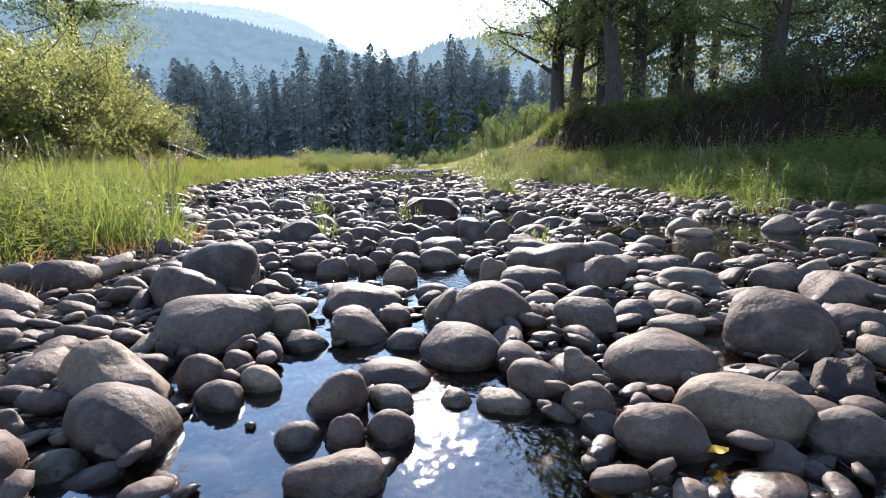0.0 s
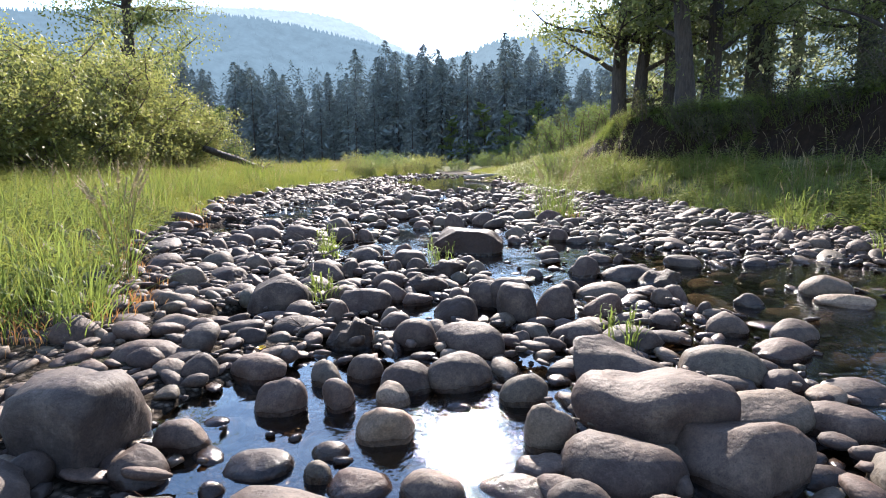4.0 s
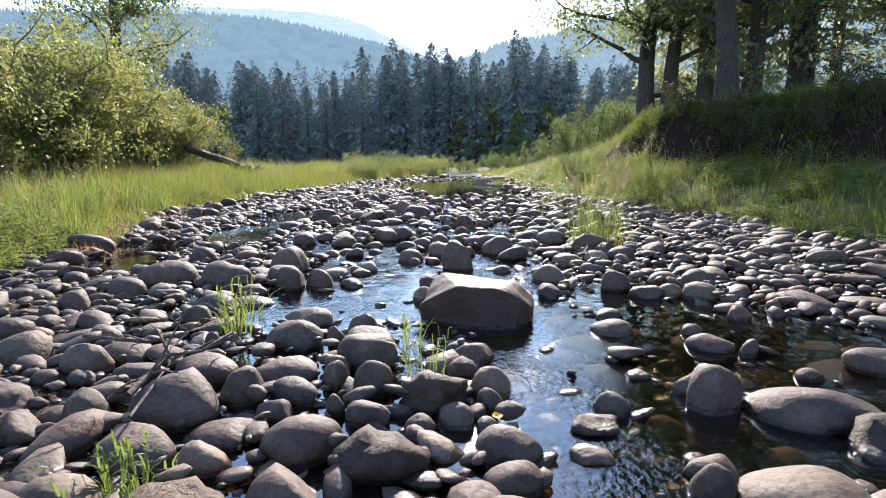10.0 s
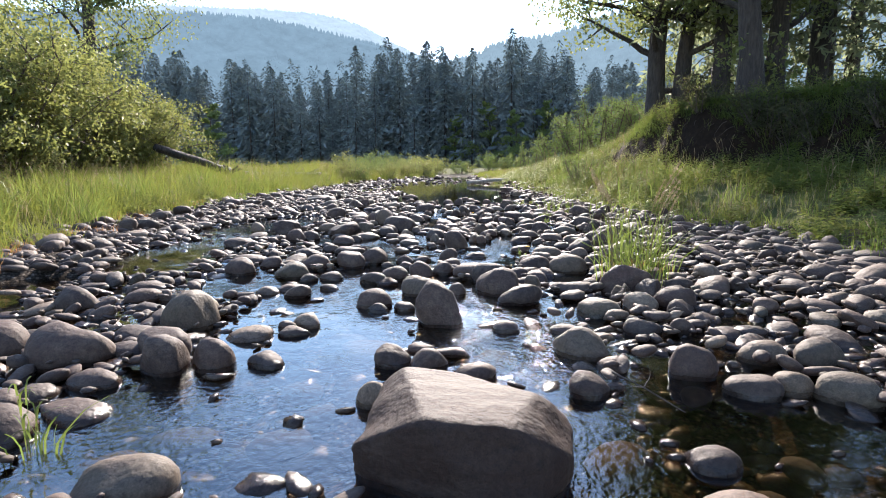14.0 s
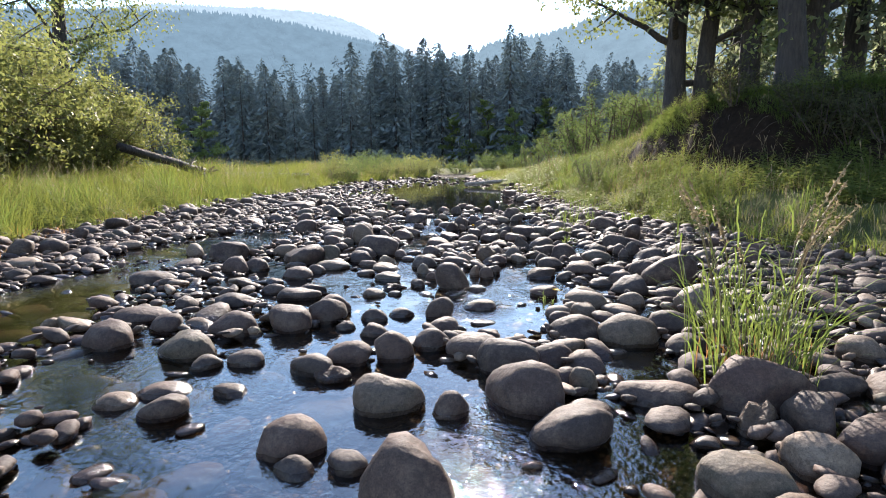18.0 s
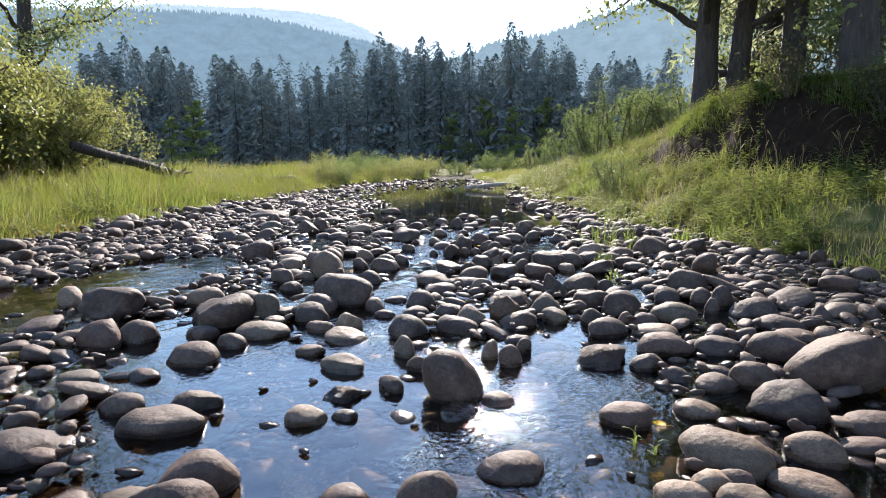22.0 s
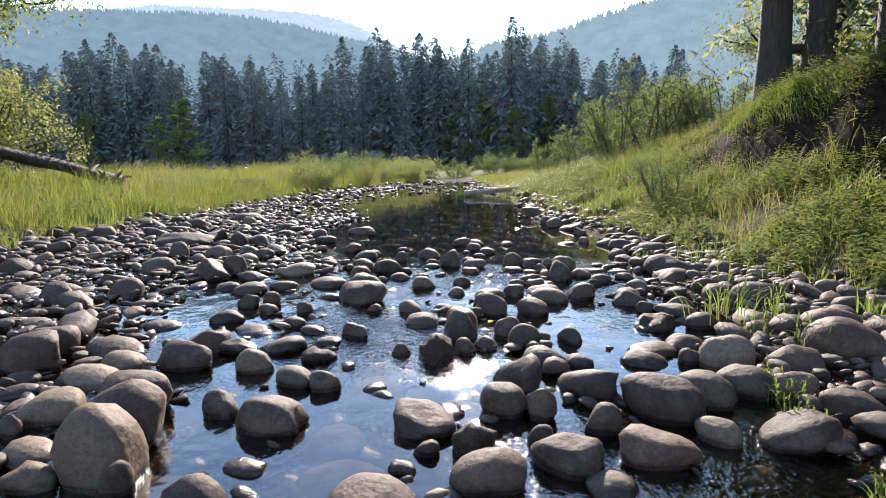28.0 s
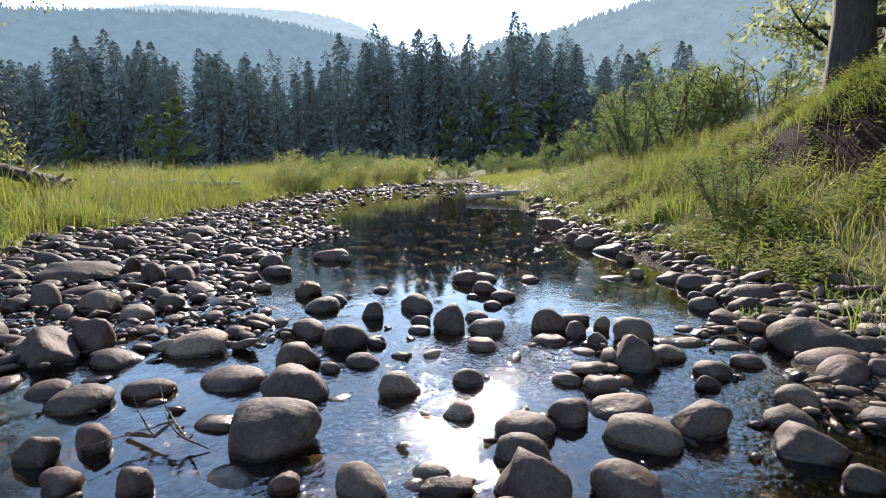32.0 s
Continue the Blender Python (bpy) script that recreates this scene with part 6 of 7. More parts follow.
# ---------------------------------------------------------------- trees
def limb_points(rng, start, direction, length, steps, wander, lift=0.0):
    p, d = Vector(start), Vector(direction).normalized()
    out = [tuple(p)]
    for _ in range(steps):
        d = (d + Vector((rng.uniform(-1, 1), rng.uniform(-1, 1), rng.uniform(-1, 1) + lift)) * wander).normalized()
        p = p + d * (length / steps)
        out.append(tuple(p))
    return out


def broadleaf(seed, height, trunk_r, crown_lo, crown_r, n_leaves, leaf, mat, lean=(0, 0), n_limbs=18):
    """Meshes of trunk, limbs and leaves of a broad-leaved tree that stands on the origin."""
    rng = random.Random(seed)
    npr = np.random.default_rng(seed)
    steps = 12
    trunk = [(lean[0] * (i / steps) * height + 0.12 * math.sin(i * 0.9 + seed), lean[1] * (i / steps) * height + 0.12 * math.cos(i * 0.7 + seed), height * 0.92 * i / steps - (0.4 if i == 0 else 0)) for i in range(steps + 1)]
    radii = [trunk_r * (1.35 if i == 0 else 1.0) * (1 - 0.88 * i / steps) for i in range(steps + 1)]
    tr = tube(trunk, radii, 12)
    limbs, tips = [], []
    for k in range(n_limbs):
        f = crown_lo + (0.97 - crown_lo) * (k + rng.random() * 0.6) / n_limbs
        base = Vector(trunk[min(int(f * steps), steps)])
        a = k * 2.4 + rng.uniform(-0.5, 0.5)
        reach = crown_r * (0.55 + 0.6 * rng.random()) * (1.15 - 0.75 * (f - crown_lo) / (1 - crown_lo))
        pts = limb_points(rng, base, (math.cos(a), math.sin(a), 0.35), reach, 6, 0.28, 0.1)
        r0 = trunk_r * 0.3 * (1.1 - f)+0.03
        limbs.append([tube(pts, [r0 * (1 - 0.85 * i / 6) for i in range(7)], 6)])
        for i in (3, 4, 5, 6):
            tips.append((pts[i], 0.28 * reach))
        for _ in range(3):
            s = pts[rng.randrange(2, 6)]
            tw = limb_points(rng, s, (rng.uniform(-1, 1), rng.uniform(-1, 1), rng.uniform(-0.3, 0.6)), reach * 0.45, 4, 0.35)
            limbs[-1].append(tube(tw, [r0 * 0.35 * (1 - 0.8 * i / 4) for i in range(5)], 4))
            tips += [(tw[2], 0.2 * reach), (tw[4], 0.2 * reach)]
    pick = npr.integers(len(tips), size=n_leaves)
    cs = np.array([t[0] for t in tips])[pick]
    rs = np.array([t[1] for t in tips])[pick]
    off = npr.normal(size=(n_leaves, 3))
    off *= (npr.random(n_leaves) ** 0.5 / (np.linalg.norm(off, axis=1) + 1e-6))[:, None]
    cs = cs + off * rs[:, None] * np.array([1.25, 1.25, 0.8])
    lv = leaves(npr, cs, npr.uniform(0.6, 1.25, n_leaves) * leaf, 0.5)
    return (mesh_from("trunk", *tr, BARK, True), [mesh_from("limb", *joined(l), BARK, True) for l in limbs], mesh_from("crown", *lv, mat))


def plant_tree(name, meshes, x, y, label, group="", turn=0.0, size=1.0, z=None):
    t = thing(name, x, y, (land_at(x, y) if z is None else z) - 0.05, label, "tree", group, turn, size)
    part("trunk", meshes[0], t)
    for me in meshes[1]:
        part("limb", me, t)
    part("crown", meshes[2], t)
    return t


def fir(seed, height, spread, boughs, mat, trunk_r=0.3):
    """Meshes of trunk and needle boughs of a conifer; the boughs are hung with drooping sprays."""
    rng = np.random.default_rng(seed)
    tr = tube([(0, 0, -0.5), (0, 0, height * 0.5), (0, 0, height)], [trunk_r, trunk_r * 0.45, 0.005], 6)
    f = 0.03 + 0.97 * rng.random(boughs) ** 1.05
    wave = 1 + 0.22 * np.sin(f * rng.uniform(22, 34) + rng.uniform(0, 6))
    L = spread * ((1 - f) ** 0.66 + 0.045) * rng.uniform(0.5, 1.12, boughs) * wave
    t = rng.uniform(0.25, 1.0, boughs)
    a = rng.uniform(0, 2 * np.pi, boughs)
    out = np.stack([np.cos(a), np.sin(a), 0 * a], axis=1)
    c = out * (L * t)[:, None]
    c[:, 2] = height * f - 0.35 * L * t
    d = out + np.stack([0 * a, 0 * a, -rng.uniform(0.1, 1.0, boughs)], axis=1) + 0.25 * rng.normal(size=(boughs, 3))
    d /= np.linalg.norm(d, axis=1)[:, None]
    side = np.cross(d, rng.normal(size=(boughs, 3)))
    side /= np.linalg.norm(side, axis=1)[:, None]
    ln = (0.46 + 0.22 * L * rng.random(boughs))[:, None]
    wd = ln * rng.uniform(0.14, 0.26, boughs)[:, None]
    v = np.stack([c - d * ln * 0.6, c + side * wd, c + d * ln * 0.7, c - side * wd], axis=1).reshape(-1, 3)
    return mesh_from("trunk", *tr, BARK, True), mesh_from("crown", v, np.arange(4 * boughs).reshape(-1, 4), mat)


def plant_fir(meshes, x, y, label, group="", turn=0.0, size=1.0, z=None, name="fir_tree"):
    t = thing(name, x, y, land_at(x, y) if z is None else z, label, "tree", group, turn, size)
    part("trunk", meshes[0], t)
    part("crown", meshes[1], t)
    return t


def bank_fir(seed, height, spread, boughs=220, sprays=34):
    """A conifer seen from near: bare lower stubs, drooping boughs hung with small needle sprays."""
    rng = np.random.default_rng(seed)
    tr = [tube([(0, 0, -0.5), (0, 0, 1.0), (0.1, 0, height * 0.5), (0, 0, height)], [0.55, 0.42, 0.25, 0.02], 10)]
    cs, sz = [], []
    for k in range(boughs):
        f = 0.1 + 0.88 * rng.random() ** 0.8
        L = spread * ((1 - f) ** 0.7 + 0.06) * rng.uniform(0.5, 1.15)
        a = rng.uniform(0, 6.28)
        z = height * f
        pts = [(L * t * math.cos(a), L * t * math.sin(a), z + 0.12 * L * t - 0.42 * L * t * t) for t in (0, 0.35, 0.7, 1.0)]
        tr.append(tube(pts, [0.035, 0.025, 0.015, 0.005], 4))
        t = 0.18 + 0.82 * rng.random(sprays)
        side = rng.normal(size=sprays) * 0.2 * L * (1.1 - 0.6 * t)
        cs.append(np.stack([L * t * math.cos(a) - side * math.sin(a), L * t * math.sin(a) + side * math.cos(a), z + 0.12 * L * t - 0.42 * L * t * t - 0.25 * np.abs(side) - 0.1 * rng.random(sprays)], axis=1))
        sz.append(rng.uniform(0.28, 0.6, sprays))
    lv = leaves(rng, np.concatenate(cs), np.concatenate(sz), 0.7, 3.0)
    return mesh_from("trunk", *joined(tr), BARK, True), mesh_from("crown", *lv, NEEDLE_NEAR)


bank_fringe()
seed_stalks(-1, 900, 4, 50, 1.0, 7, 31, "tall grass stalks with pale pinkish seed heads")
seed_stalks(1, 620, 6, 40, 0.5, 5, 32, "tall grass stalks with pale nodding seed heads on the slope")

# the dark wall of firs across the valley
FAR_FIRS = [fir(40 + i, 26.0, 5.6 + 1.0 * (i % 3), 1600, NEEDLE_HAZED) for i in range(6)]
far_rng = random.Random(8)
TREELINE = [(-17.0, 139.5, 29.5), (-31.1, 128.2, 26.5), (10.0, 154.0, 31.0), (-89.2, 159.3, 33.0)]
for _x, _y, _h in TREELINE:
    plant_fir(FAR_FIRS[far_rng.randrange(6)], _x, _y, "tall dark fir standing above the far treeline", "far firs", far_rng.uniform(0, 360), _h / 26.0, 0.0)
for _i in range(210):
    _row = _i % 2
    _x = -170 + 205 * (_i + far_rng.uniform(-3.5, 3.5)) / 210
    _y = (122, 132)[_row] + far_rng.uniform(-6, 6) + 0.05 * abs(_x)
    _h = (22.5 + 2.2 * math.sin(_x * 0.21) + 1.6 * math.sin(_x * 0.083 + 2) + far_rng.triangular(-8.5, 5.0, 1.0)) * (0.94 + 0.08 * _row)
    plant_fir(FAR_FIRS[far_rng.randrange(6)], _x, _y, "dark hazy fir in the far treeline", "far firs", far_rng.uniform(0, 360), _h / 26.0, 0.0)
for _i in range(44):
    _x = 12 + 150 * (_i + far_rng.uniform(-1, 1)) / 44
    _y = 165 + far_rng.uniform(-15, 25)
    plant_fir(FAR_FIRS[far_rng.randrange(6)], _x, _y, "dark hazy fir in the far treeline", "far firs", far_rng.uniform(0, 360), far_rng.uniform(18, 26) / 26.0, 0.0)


def fir_woods():
    """The closed wood behind the first rows of firs."""
    rng = np.random.default_rng(55)
    kinds = []
    for k in range(4):
        trunk, crown = fir(90 + k, 26.0, 6.4, 520, NEEDLE_HAZED)
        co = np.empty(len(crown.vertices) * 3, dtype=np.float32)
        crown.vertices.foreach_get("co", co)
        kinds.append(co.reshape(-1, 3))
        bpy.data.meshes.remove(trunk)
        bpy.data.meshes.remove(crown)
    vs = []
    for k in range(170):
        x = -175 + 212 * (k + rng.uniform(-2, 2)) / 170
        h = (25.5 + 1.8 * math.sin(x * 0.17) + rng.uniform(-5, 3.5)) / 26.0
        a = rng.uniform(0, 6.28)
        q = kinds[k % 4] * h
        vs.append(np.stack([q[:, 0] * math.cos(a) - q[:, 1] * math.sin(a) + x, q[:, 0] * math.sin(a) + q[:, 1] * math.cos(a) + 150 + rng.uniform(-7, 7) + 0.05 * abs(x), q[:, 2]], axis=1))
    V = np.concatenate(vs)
    ob = new("fir_woods", mesh_from("fir_woods", V, np.arange(len(V)).reshape(-1, 4), NEEDLE_HAZED))
    tagged(ob, "dark hazy firs closing the valley behind the treeline", "woods", kind="stuff")


fir_woods()

# firs and cottonwoods on the high bank
BANK_FIRS = [bank_fir(70 + i, 24.0, 4.8) for i in range(3)]
for _i, (_x, _y, _s) in enumerate([(13.6, 33.2, 1.0), (11.0, 37.3, 0.95), (19, 33, 1.05), (21, 18, 1.0), (16.5, 38, 0.9), (14, 44, 0.9), (20, 42, 1.0), (26, 34, 1.1), (18, 8, 0.9), (17.5, 14, 0.85), (8.7, 30.7, 0.85)]):
    plant_fir(BANK_FIRS[_i % 3], _x, _y, "tall shaded fir on the high bank", "trees on the high bank", 47 * _i, _s)

COTTON_A = broadleaf(3, 19, 0.41, 0.16, 4.4, 13000, 0.21, POPLAR, (0.015, 0.0), 26)
COTTON_B = broadleaf(4, 18, 0.36, 0.2, 4.2, 12000, 0.21, POPLAR, (0.03, 0.01), 24)
plant_tree("cottonwood_tree", COTTON_A, 6.5, 31.7, "tall cottonwood with a thick dark trunk on the bank edge", "trees on the high bank")
plant_tree("cottonwood_tree", COTTON_B, 7.5, 31.5, "slimmer cottonwood behind its neighbour on the bank", "trees on the high bank")
plant_tree("cottonwood_tree", COTTON_B, 7.9, 26.3, "shaded cottonwood with a flared trunk on the bank", "trees on the high bank", 130, 1.05)
for _x, _y, _a, _s in ((10.2, 29.5, 200, 0.95), (13.0, 22.0, 250, 0.62), (15.5, 19.5, 20, 0.6), (12.0, 41.0, 300, 0.8), (17.0, 30.0, 80, 0.8), (20.5, 22.0, 10, 0.7)):
    plant_tree("cottonwood_tree", COTTON_A, _x, _y, "shaded leafy cottonwood among the firs on the bank", "trees on the high bank", _a, _s)

# lighter leafy trees before the firs across the valley
BIRCH = broadleaf(12, 13, 0.2, 0.1, 3.4, 5000, 0.4, FARGREEN, (0.0, 0.0), 14)
for _i, (_x, _y, _s) in enumerate([(-52, 104, 1.0), (-60, 110, 0.8), (-2, 118, 1.1), (3, 112, 0.9), (9, 120, 1.1), (-9, 120, 0.9), (16, 112, 0.8), (-78, 116, 0.9), (24, 118, 1.0), (34, 122, 1.1)]):
    plant_tree("birch_tree", BIRCH, _x, _y, "light green leafy tree before the dark firs", "leafy trees of the treeline", 66 * _i, _s)

# the old cottonwood behind the willows
OLD = broadleaf(9, 25, 0.55, 0.3, 6.5, 19000, 0.24, POPLAR, (0.0, 0.0), 20)
old_tree = plant_tree("cottonwood_tree", OLD, -26.8, 42.0, "old cottonwood with a long bare limb above the willows", "")
part("limb", mesh_from("limb", *tube([(0, 0, 11.6), (0.8, -0.2, 12.6), (2.2, -0.4, 13.3), (3.9, -0.4, 13.4), (5.3, -0.5, 13.1), (6.3, -0.5, 12.4)], [0.24, 0.22, 0.17, 0.13, 0.09, 0.03], 8), BARK, True), old_tree, "long bare crooked limb")
plant_fir(BANK_FIRS[1], -33.0, 34.0, "dark fir behind the willow thicket", "", 0, 0.9)


def bush(seed, radius, height, n_leaves, leaf, mat, stems=14, twigs=True):
    """A many-stemmed shrub: its leaves sit in clumps round the upper ends of the stems."""
    rng = random.Random(seed)
    npr = np.random.default_rng(seed)
    woods, tips = [], []
    for k in range(stems):
        a = rng.uniform(0, 6.28)
        out = rng.uniform(0.2, 1.0)
        pts = limb_points(rng, (0.25 * math.cos(a), 0.25 * math.sin(a), -0.1), (out * math.cos(a) * radius, out * math.sin(a) * radius, height * (1.15 - 0.5 * out)), math.hypot(out * radius, height * (1.05 - 0.35 * out)), 7, 0.16)
        woods.append([tube(pts, [0.012 * height * (1 - 0.8 * i / 7) + 0.004 for i in range(8)], 5)])
        for i in range(2, 8):
            tips.append((pts[i], 0.22 * radius))
            s = limb_points(rng, pts[i], (rng.uniform(-1, 1), rng.uniform(-1, 1), rng.uniform(-0.5, 0.6)), 0.5 * radius, 3, 0.3)
            if twigs:
                woods[-1].append(tube(s, [0.005 * height * (1 - 0.25 * j) + 0.002 for j in range(4)], 4))
            tips += [(s[2], 0.17 * radius), (s[3], 0.17 * radius)]
    pick = npr.integers(len(tips), size=n_leaves)
    cs = np.array([t[0] for t in tips])[pick]
    rs = np.array([t[1] for t in tips])[pick]
    off = npr.normal(size=(n_leaves, 3)) * 0.42
    cs = cs + off * rs[:, None]
    cs[:, 2] = np.maximum(cs[:, 2], 0.05)
    lv = leaves(npr, cs, npr.uniform(0.6, 1.3, n_leaves) * leaf, 0.2, 2.3)
    return [mesh_from("stem", *joined(w), TWIG, True) for w in woods], mesh_from("foliage", *lv, mat)


def plant_bush(meshes, x, y, label, group="", turn=0.0, size=1.0, name="bush"):
    t = thing(name, x, y, land_at(x, y), label, "bush", group, turn, size)
    for me in meshes[0]:
        part("stem", me, t)
    part("foliage", meshes[1], t)
    return t


THICKET = [bush(20 + i, 3.0, 4.6, 31000, 0.142, WILLOW, 24) for i in range(3)]
for _i, (_x, _y, _s) in enumerate([(-17.4, 27.6, 1.15), (-16.0, 23.2, 1.05), (-14.8, 19.0, 0.95), (-14.6, 15.2, 0.9), (-18.5, 22.5, 1.1), (-20.5, 29.5, 1.15), (-22, 34, 0.95), (-19, 16.5, 1.0), (-17.2, 31.4, 0.85), (-25, 36, 1.0)]):
    plant_bush(THICKET[_i % 3], _x, _y, "tall leafy willow thicket on the grassy bank", "willow thicket", 77 * _i, _s, "willow_bush")

UNDERGROWTH = [bush(50 + i, 1.1, 1.5, 1300, 0.12, SHADED_BRUSH, 10, False) for i in range(3)]
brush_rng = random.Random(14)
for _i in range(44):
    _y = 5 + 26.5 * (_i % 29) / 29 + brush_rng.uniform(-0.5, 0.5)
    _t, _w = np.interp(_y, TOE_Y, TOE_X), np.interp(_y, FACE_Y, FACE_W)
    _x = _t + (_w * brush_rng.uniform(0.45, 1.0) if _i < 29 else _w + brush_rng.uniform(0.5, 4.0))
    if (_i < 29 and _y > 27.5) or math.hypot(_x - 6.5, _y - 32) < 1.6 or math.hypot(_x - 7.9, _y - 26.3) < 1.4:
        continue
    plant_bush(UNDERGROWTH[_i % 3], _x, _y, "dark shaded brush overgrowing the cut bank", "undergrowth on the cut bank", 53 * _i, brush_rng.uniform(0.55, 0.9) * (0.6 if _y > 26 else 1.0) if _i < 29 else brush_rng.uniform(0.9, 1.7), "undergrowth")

SHRUB = [bush(30 + i, 0.9, 1.3, 4200, 0.07, FARGREEN if i else WILLOW, 14, False) for i in range(2)]
SAPLING = [bush(35 + i, 0.62, 1.75, 5200, 0.05, FARGREEN, 11, True) for i in range(2)]
shrub_rng = random.Random(4)
for _i in range(16):
    _y = 44 + 1.5 * _i + shrub_rng.uniform(-1, 1)
    _x = shore(_y)[0] - shrub_rng.uniform(0.5, 4)
    plant_bush(SHRUB[_i % 2], _x, _y, "low grey-green willow shrub in the grass", "low willow shrubs", 50 * _i, shrub_rng.uniform(0.8, 1.4), "willow_shrub")
for _i in range(14):
    plant_bush(SHRUB[_i % 2], -15 + 1.5 * _i + shrub_rng.uniform(-0.6, 0.6), 68 + shrub_rng.uniform(-3, 4), "low grey-green willow shrub where the stream bends", "low willow shrubs", 50 * _i, shrub_rng.uniform(0.8, 1.5), "willow_shrub")
for _i, (_x, _y, _s) in enumerate([(2.95, 28.4, 0.75), (4.6, 41, 1.9), (6.2, 42, 2.4), (7.6, 44, 2.2), (3.4, 44, 1.5), (2.0, 47, 1.3), (8.8, 41, 2.0), (9.5, 46, 2.6), (5.2, 47, 2.0)]):
    plant_bush(SAPLING[_i % 2], _x, _y, "light green leafy sapling on the sloping bank", "saplings on the slope", 61 * _i, _s, "sapling")


# ---------------------------------------------------------------- hills round the valley
RIDGE_FAR = [(-1.1, 8.13), (5.1, 9.33), (7.8, 10.45), (10, 11.44), (12.1, 12.43), (13.7, 13.2), (16.1, 13.85), (19.3, 14.16), (23.2, 14.2), (31.3, 13.8), (48.7, 10.49)]
RIDGE_LEFT = [(-12.3, 4.1), (-1.1, 6.79), (4.5, 8.8), (8.9, 10.5), (12.1, 11.5), (17.2, 12.55), (19.8, 13.0), (23.2, 13.4), (27.8, 13.45), (32.5, 13.1), (38.8, 12.5), (43.5, 12.0), (51.2, 10.2), (58.6, 8.0)]
RIDGE_RIGHT = [(-60, 9.0), (-45, 12.0), (-36, 13.6), (-28, 14.6), (-21, 14.8), (-15, 14.35), (-12.2, 14.0), (-9.8, 13.48), (-6.6, 12.54), (-4, 12.07), (0.5, 11.61), (2.1, 10.77), (4.4, 10.12), (6.1, 9.5), (10.1, 7.26), (13.5, 5.62)]
def ridge(name, mat, dist, pts, label, seed, tree=9.0):
    """A wooded ridge: pts are azimuth (degrees left of +y) and height angle; trees stand up along the crest and the slope."""
    rng = np.random.default_rng(seed)
    az = np.linspace(-75, 75, 420)
    el = np.interp(az, [p[0] for p in pts], [p[1] for p in pts])
    vs, fs = [], []
    rows = 10
    for r in range(rows):
        k = r / (rows - 1)
        d = dist * (0.72 + 0.28 * k)
        z = dist * np.tan(np.radians(el)) * k ** 0.85 - 3
        z = z + dist * 0.004 * ripple(az * 1.0, az * 0 + r, 0.9, seed) * k * (1 - k) * 4
        vs.append(np.stack([-d * np.sin(np.radians(az)), d * np.cos(np.radians(az)), z], axis=1))
    V = np.concatenate(vs)
    w = len(az)
    i = (np.arange(rows - 1)[:, None] * w + np.arange(w - 1)[None, :]).ravel()
    F = np.stack([i, i + w, i + w + 1, i + 1], axis=1)
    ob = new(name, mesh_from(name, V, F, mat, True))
    tagged(ob, label, "hill", kind="structure")
    # trees on the slope, as four-sided spires
    n = 5200
    a = rng.uniform(-62, 62, n)
    k = np.concatenate([np.full(n // 3, 1.0), rng.random(n - n // 3) ** 0.7])
    e = np.interp(a, az, el)
    d = dist * (0.72 + 0.28 * k)
    x, y = -d * np.sin(np.radians(a)), d * np.cos(np.radians(a))
    z = dist * np.tan(np.radians(e)) * k ** 0.85 - 4
    h = tree * rng.uniform(0.45, 1.1, n)
    wd = h * rng.uniform(0.25, 0.42, n)
    P = [np.stack([x + wd * cx, y + wd * cy, z], axis=1) for cx, cy in ((1, 0), (0, 1), (-1, 0), (0, -1))] + [np.stack([x, y, z + h], axis=1)]
    V = np.stack(P, axis=1).reshape(-1, 3)
    b = np.arange(n)[:, None] * 5
    F = np.concatenate([b + np.array([[0, 1, 4]]), b + np.array([[1, 2, 4]]), b + np.array([[2, 3, 4]]), b + np.array([[3, 0, 4]])])
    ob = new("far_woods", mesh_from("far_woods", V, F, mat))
    tagged(ob, "distant hazy conifers covering the hillside", "woods", kind="stuff")


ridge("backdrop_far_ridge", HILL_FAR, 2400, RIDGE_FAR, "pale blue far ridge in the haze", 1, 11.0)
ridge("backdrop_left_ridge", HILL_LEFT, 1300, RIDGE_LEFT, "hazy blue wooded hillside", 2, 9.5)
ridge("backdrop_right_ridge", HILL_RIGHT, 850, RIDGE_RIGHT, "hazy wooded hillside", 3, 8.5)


# ---------------------------------------------------------------- driftwood and tufts
def driftlog(name, a, b, r0, r1, label, seed, stubs=3):
    rng = random.Random(seed)
    A, B = Vector(a), Vector(b)
    pts, radii = [], []
    for i in range(9):
        p = A.lerp(B, i / 8) + Vector((rng.uniform(-1, 1), rng.uniform(-1, 1), rng.uniform(-0.6, 0.6))) * r0 * 0.35
        pts.append(tuple(p))
        radii.append((r0 + (r1 - r0) * i / 8) * rng.uniform(0.92, 1.1))
    v, f = tube([pts[0]] + pts + [pts[-1]], [0.01] + radii + [0.01], 10)
    ob = new(name, mesh_from(name, v, f, BARK if r0 > 0.15 else DRIFT, True))
    tagged(ob, label, "log", "driftwood")
    for _ in range(stubs):
        p = Vector(pts[rng.randrange(2, 8)])
        d = Vector((rng.uniform(-1, 1), rng.uniform(-1, 1), rng.uniform(0.1, 1)))
        q = limb_points(rng, p, d, r0 * rng.uniform(3, 6), 4, 0.3)
        part("branch_stub", mesh_from("branch_stub", *tube(q, [r0 * 0.3, r0 * 0.25, r0 * 0.2, r0 * 0.14, r0 * 0.05], 6), DRIFT, True), ob)
    return ob


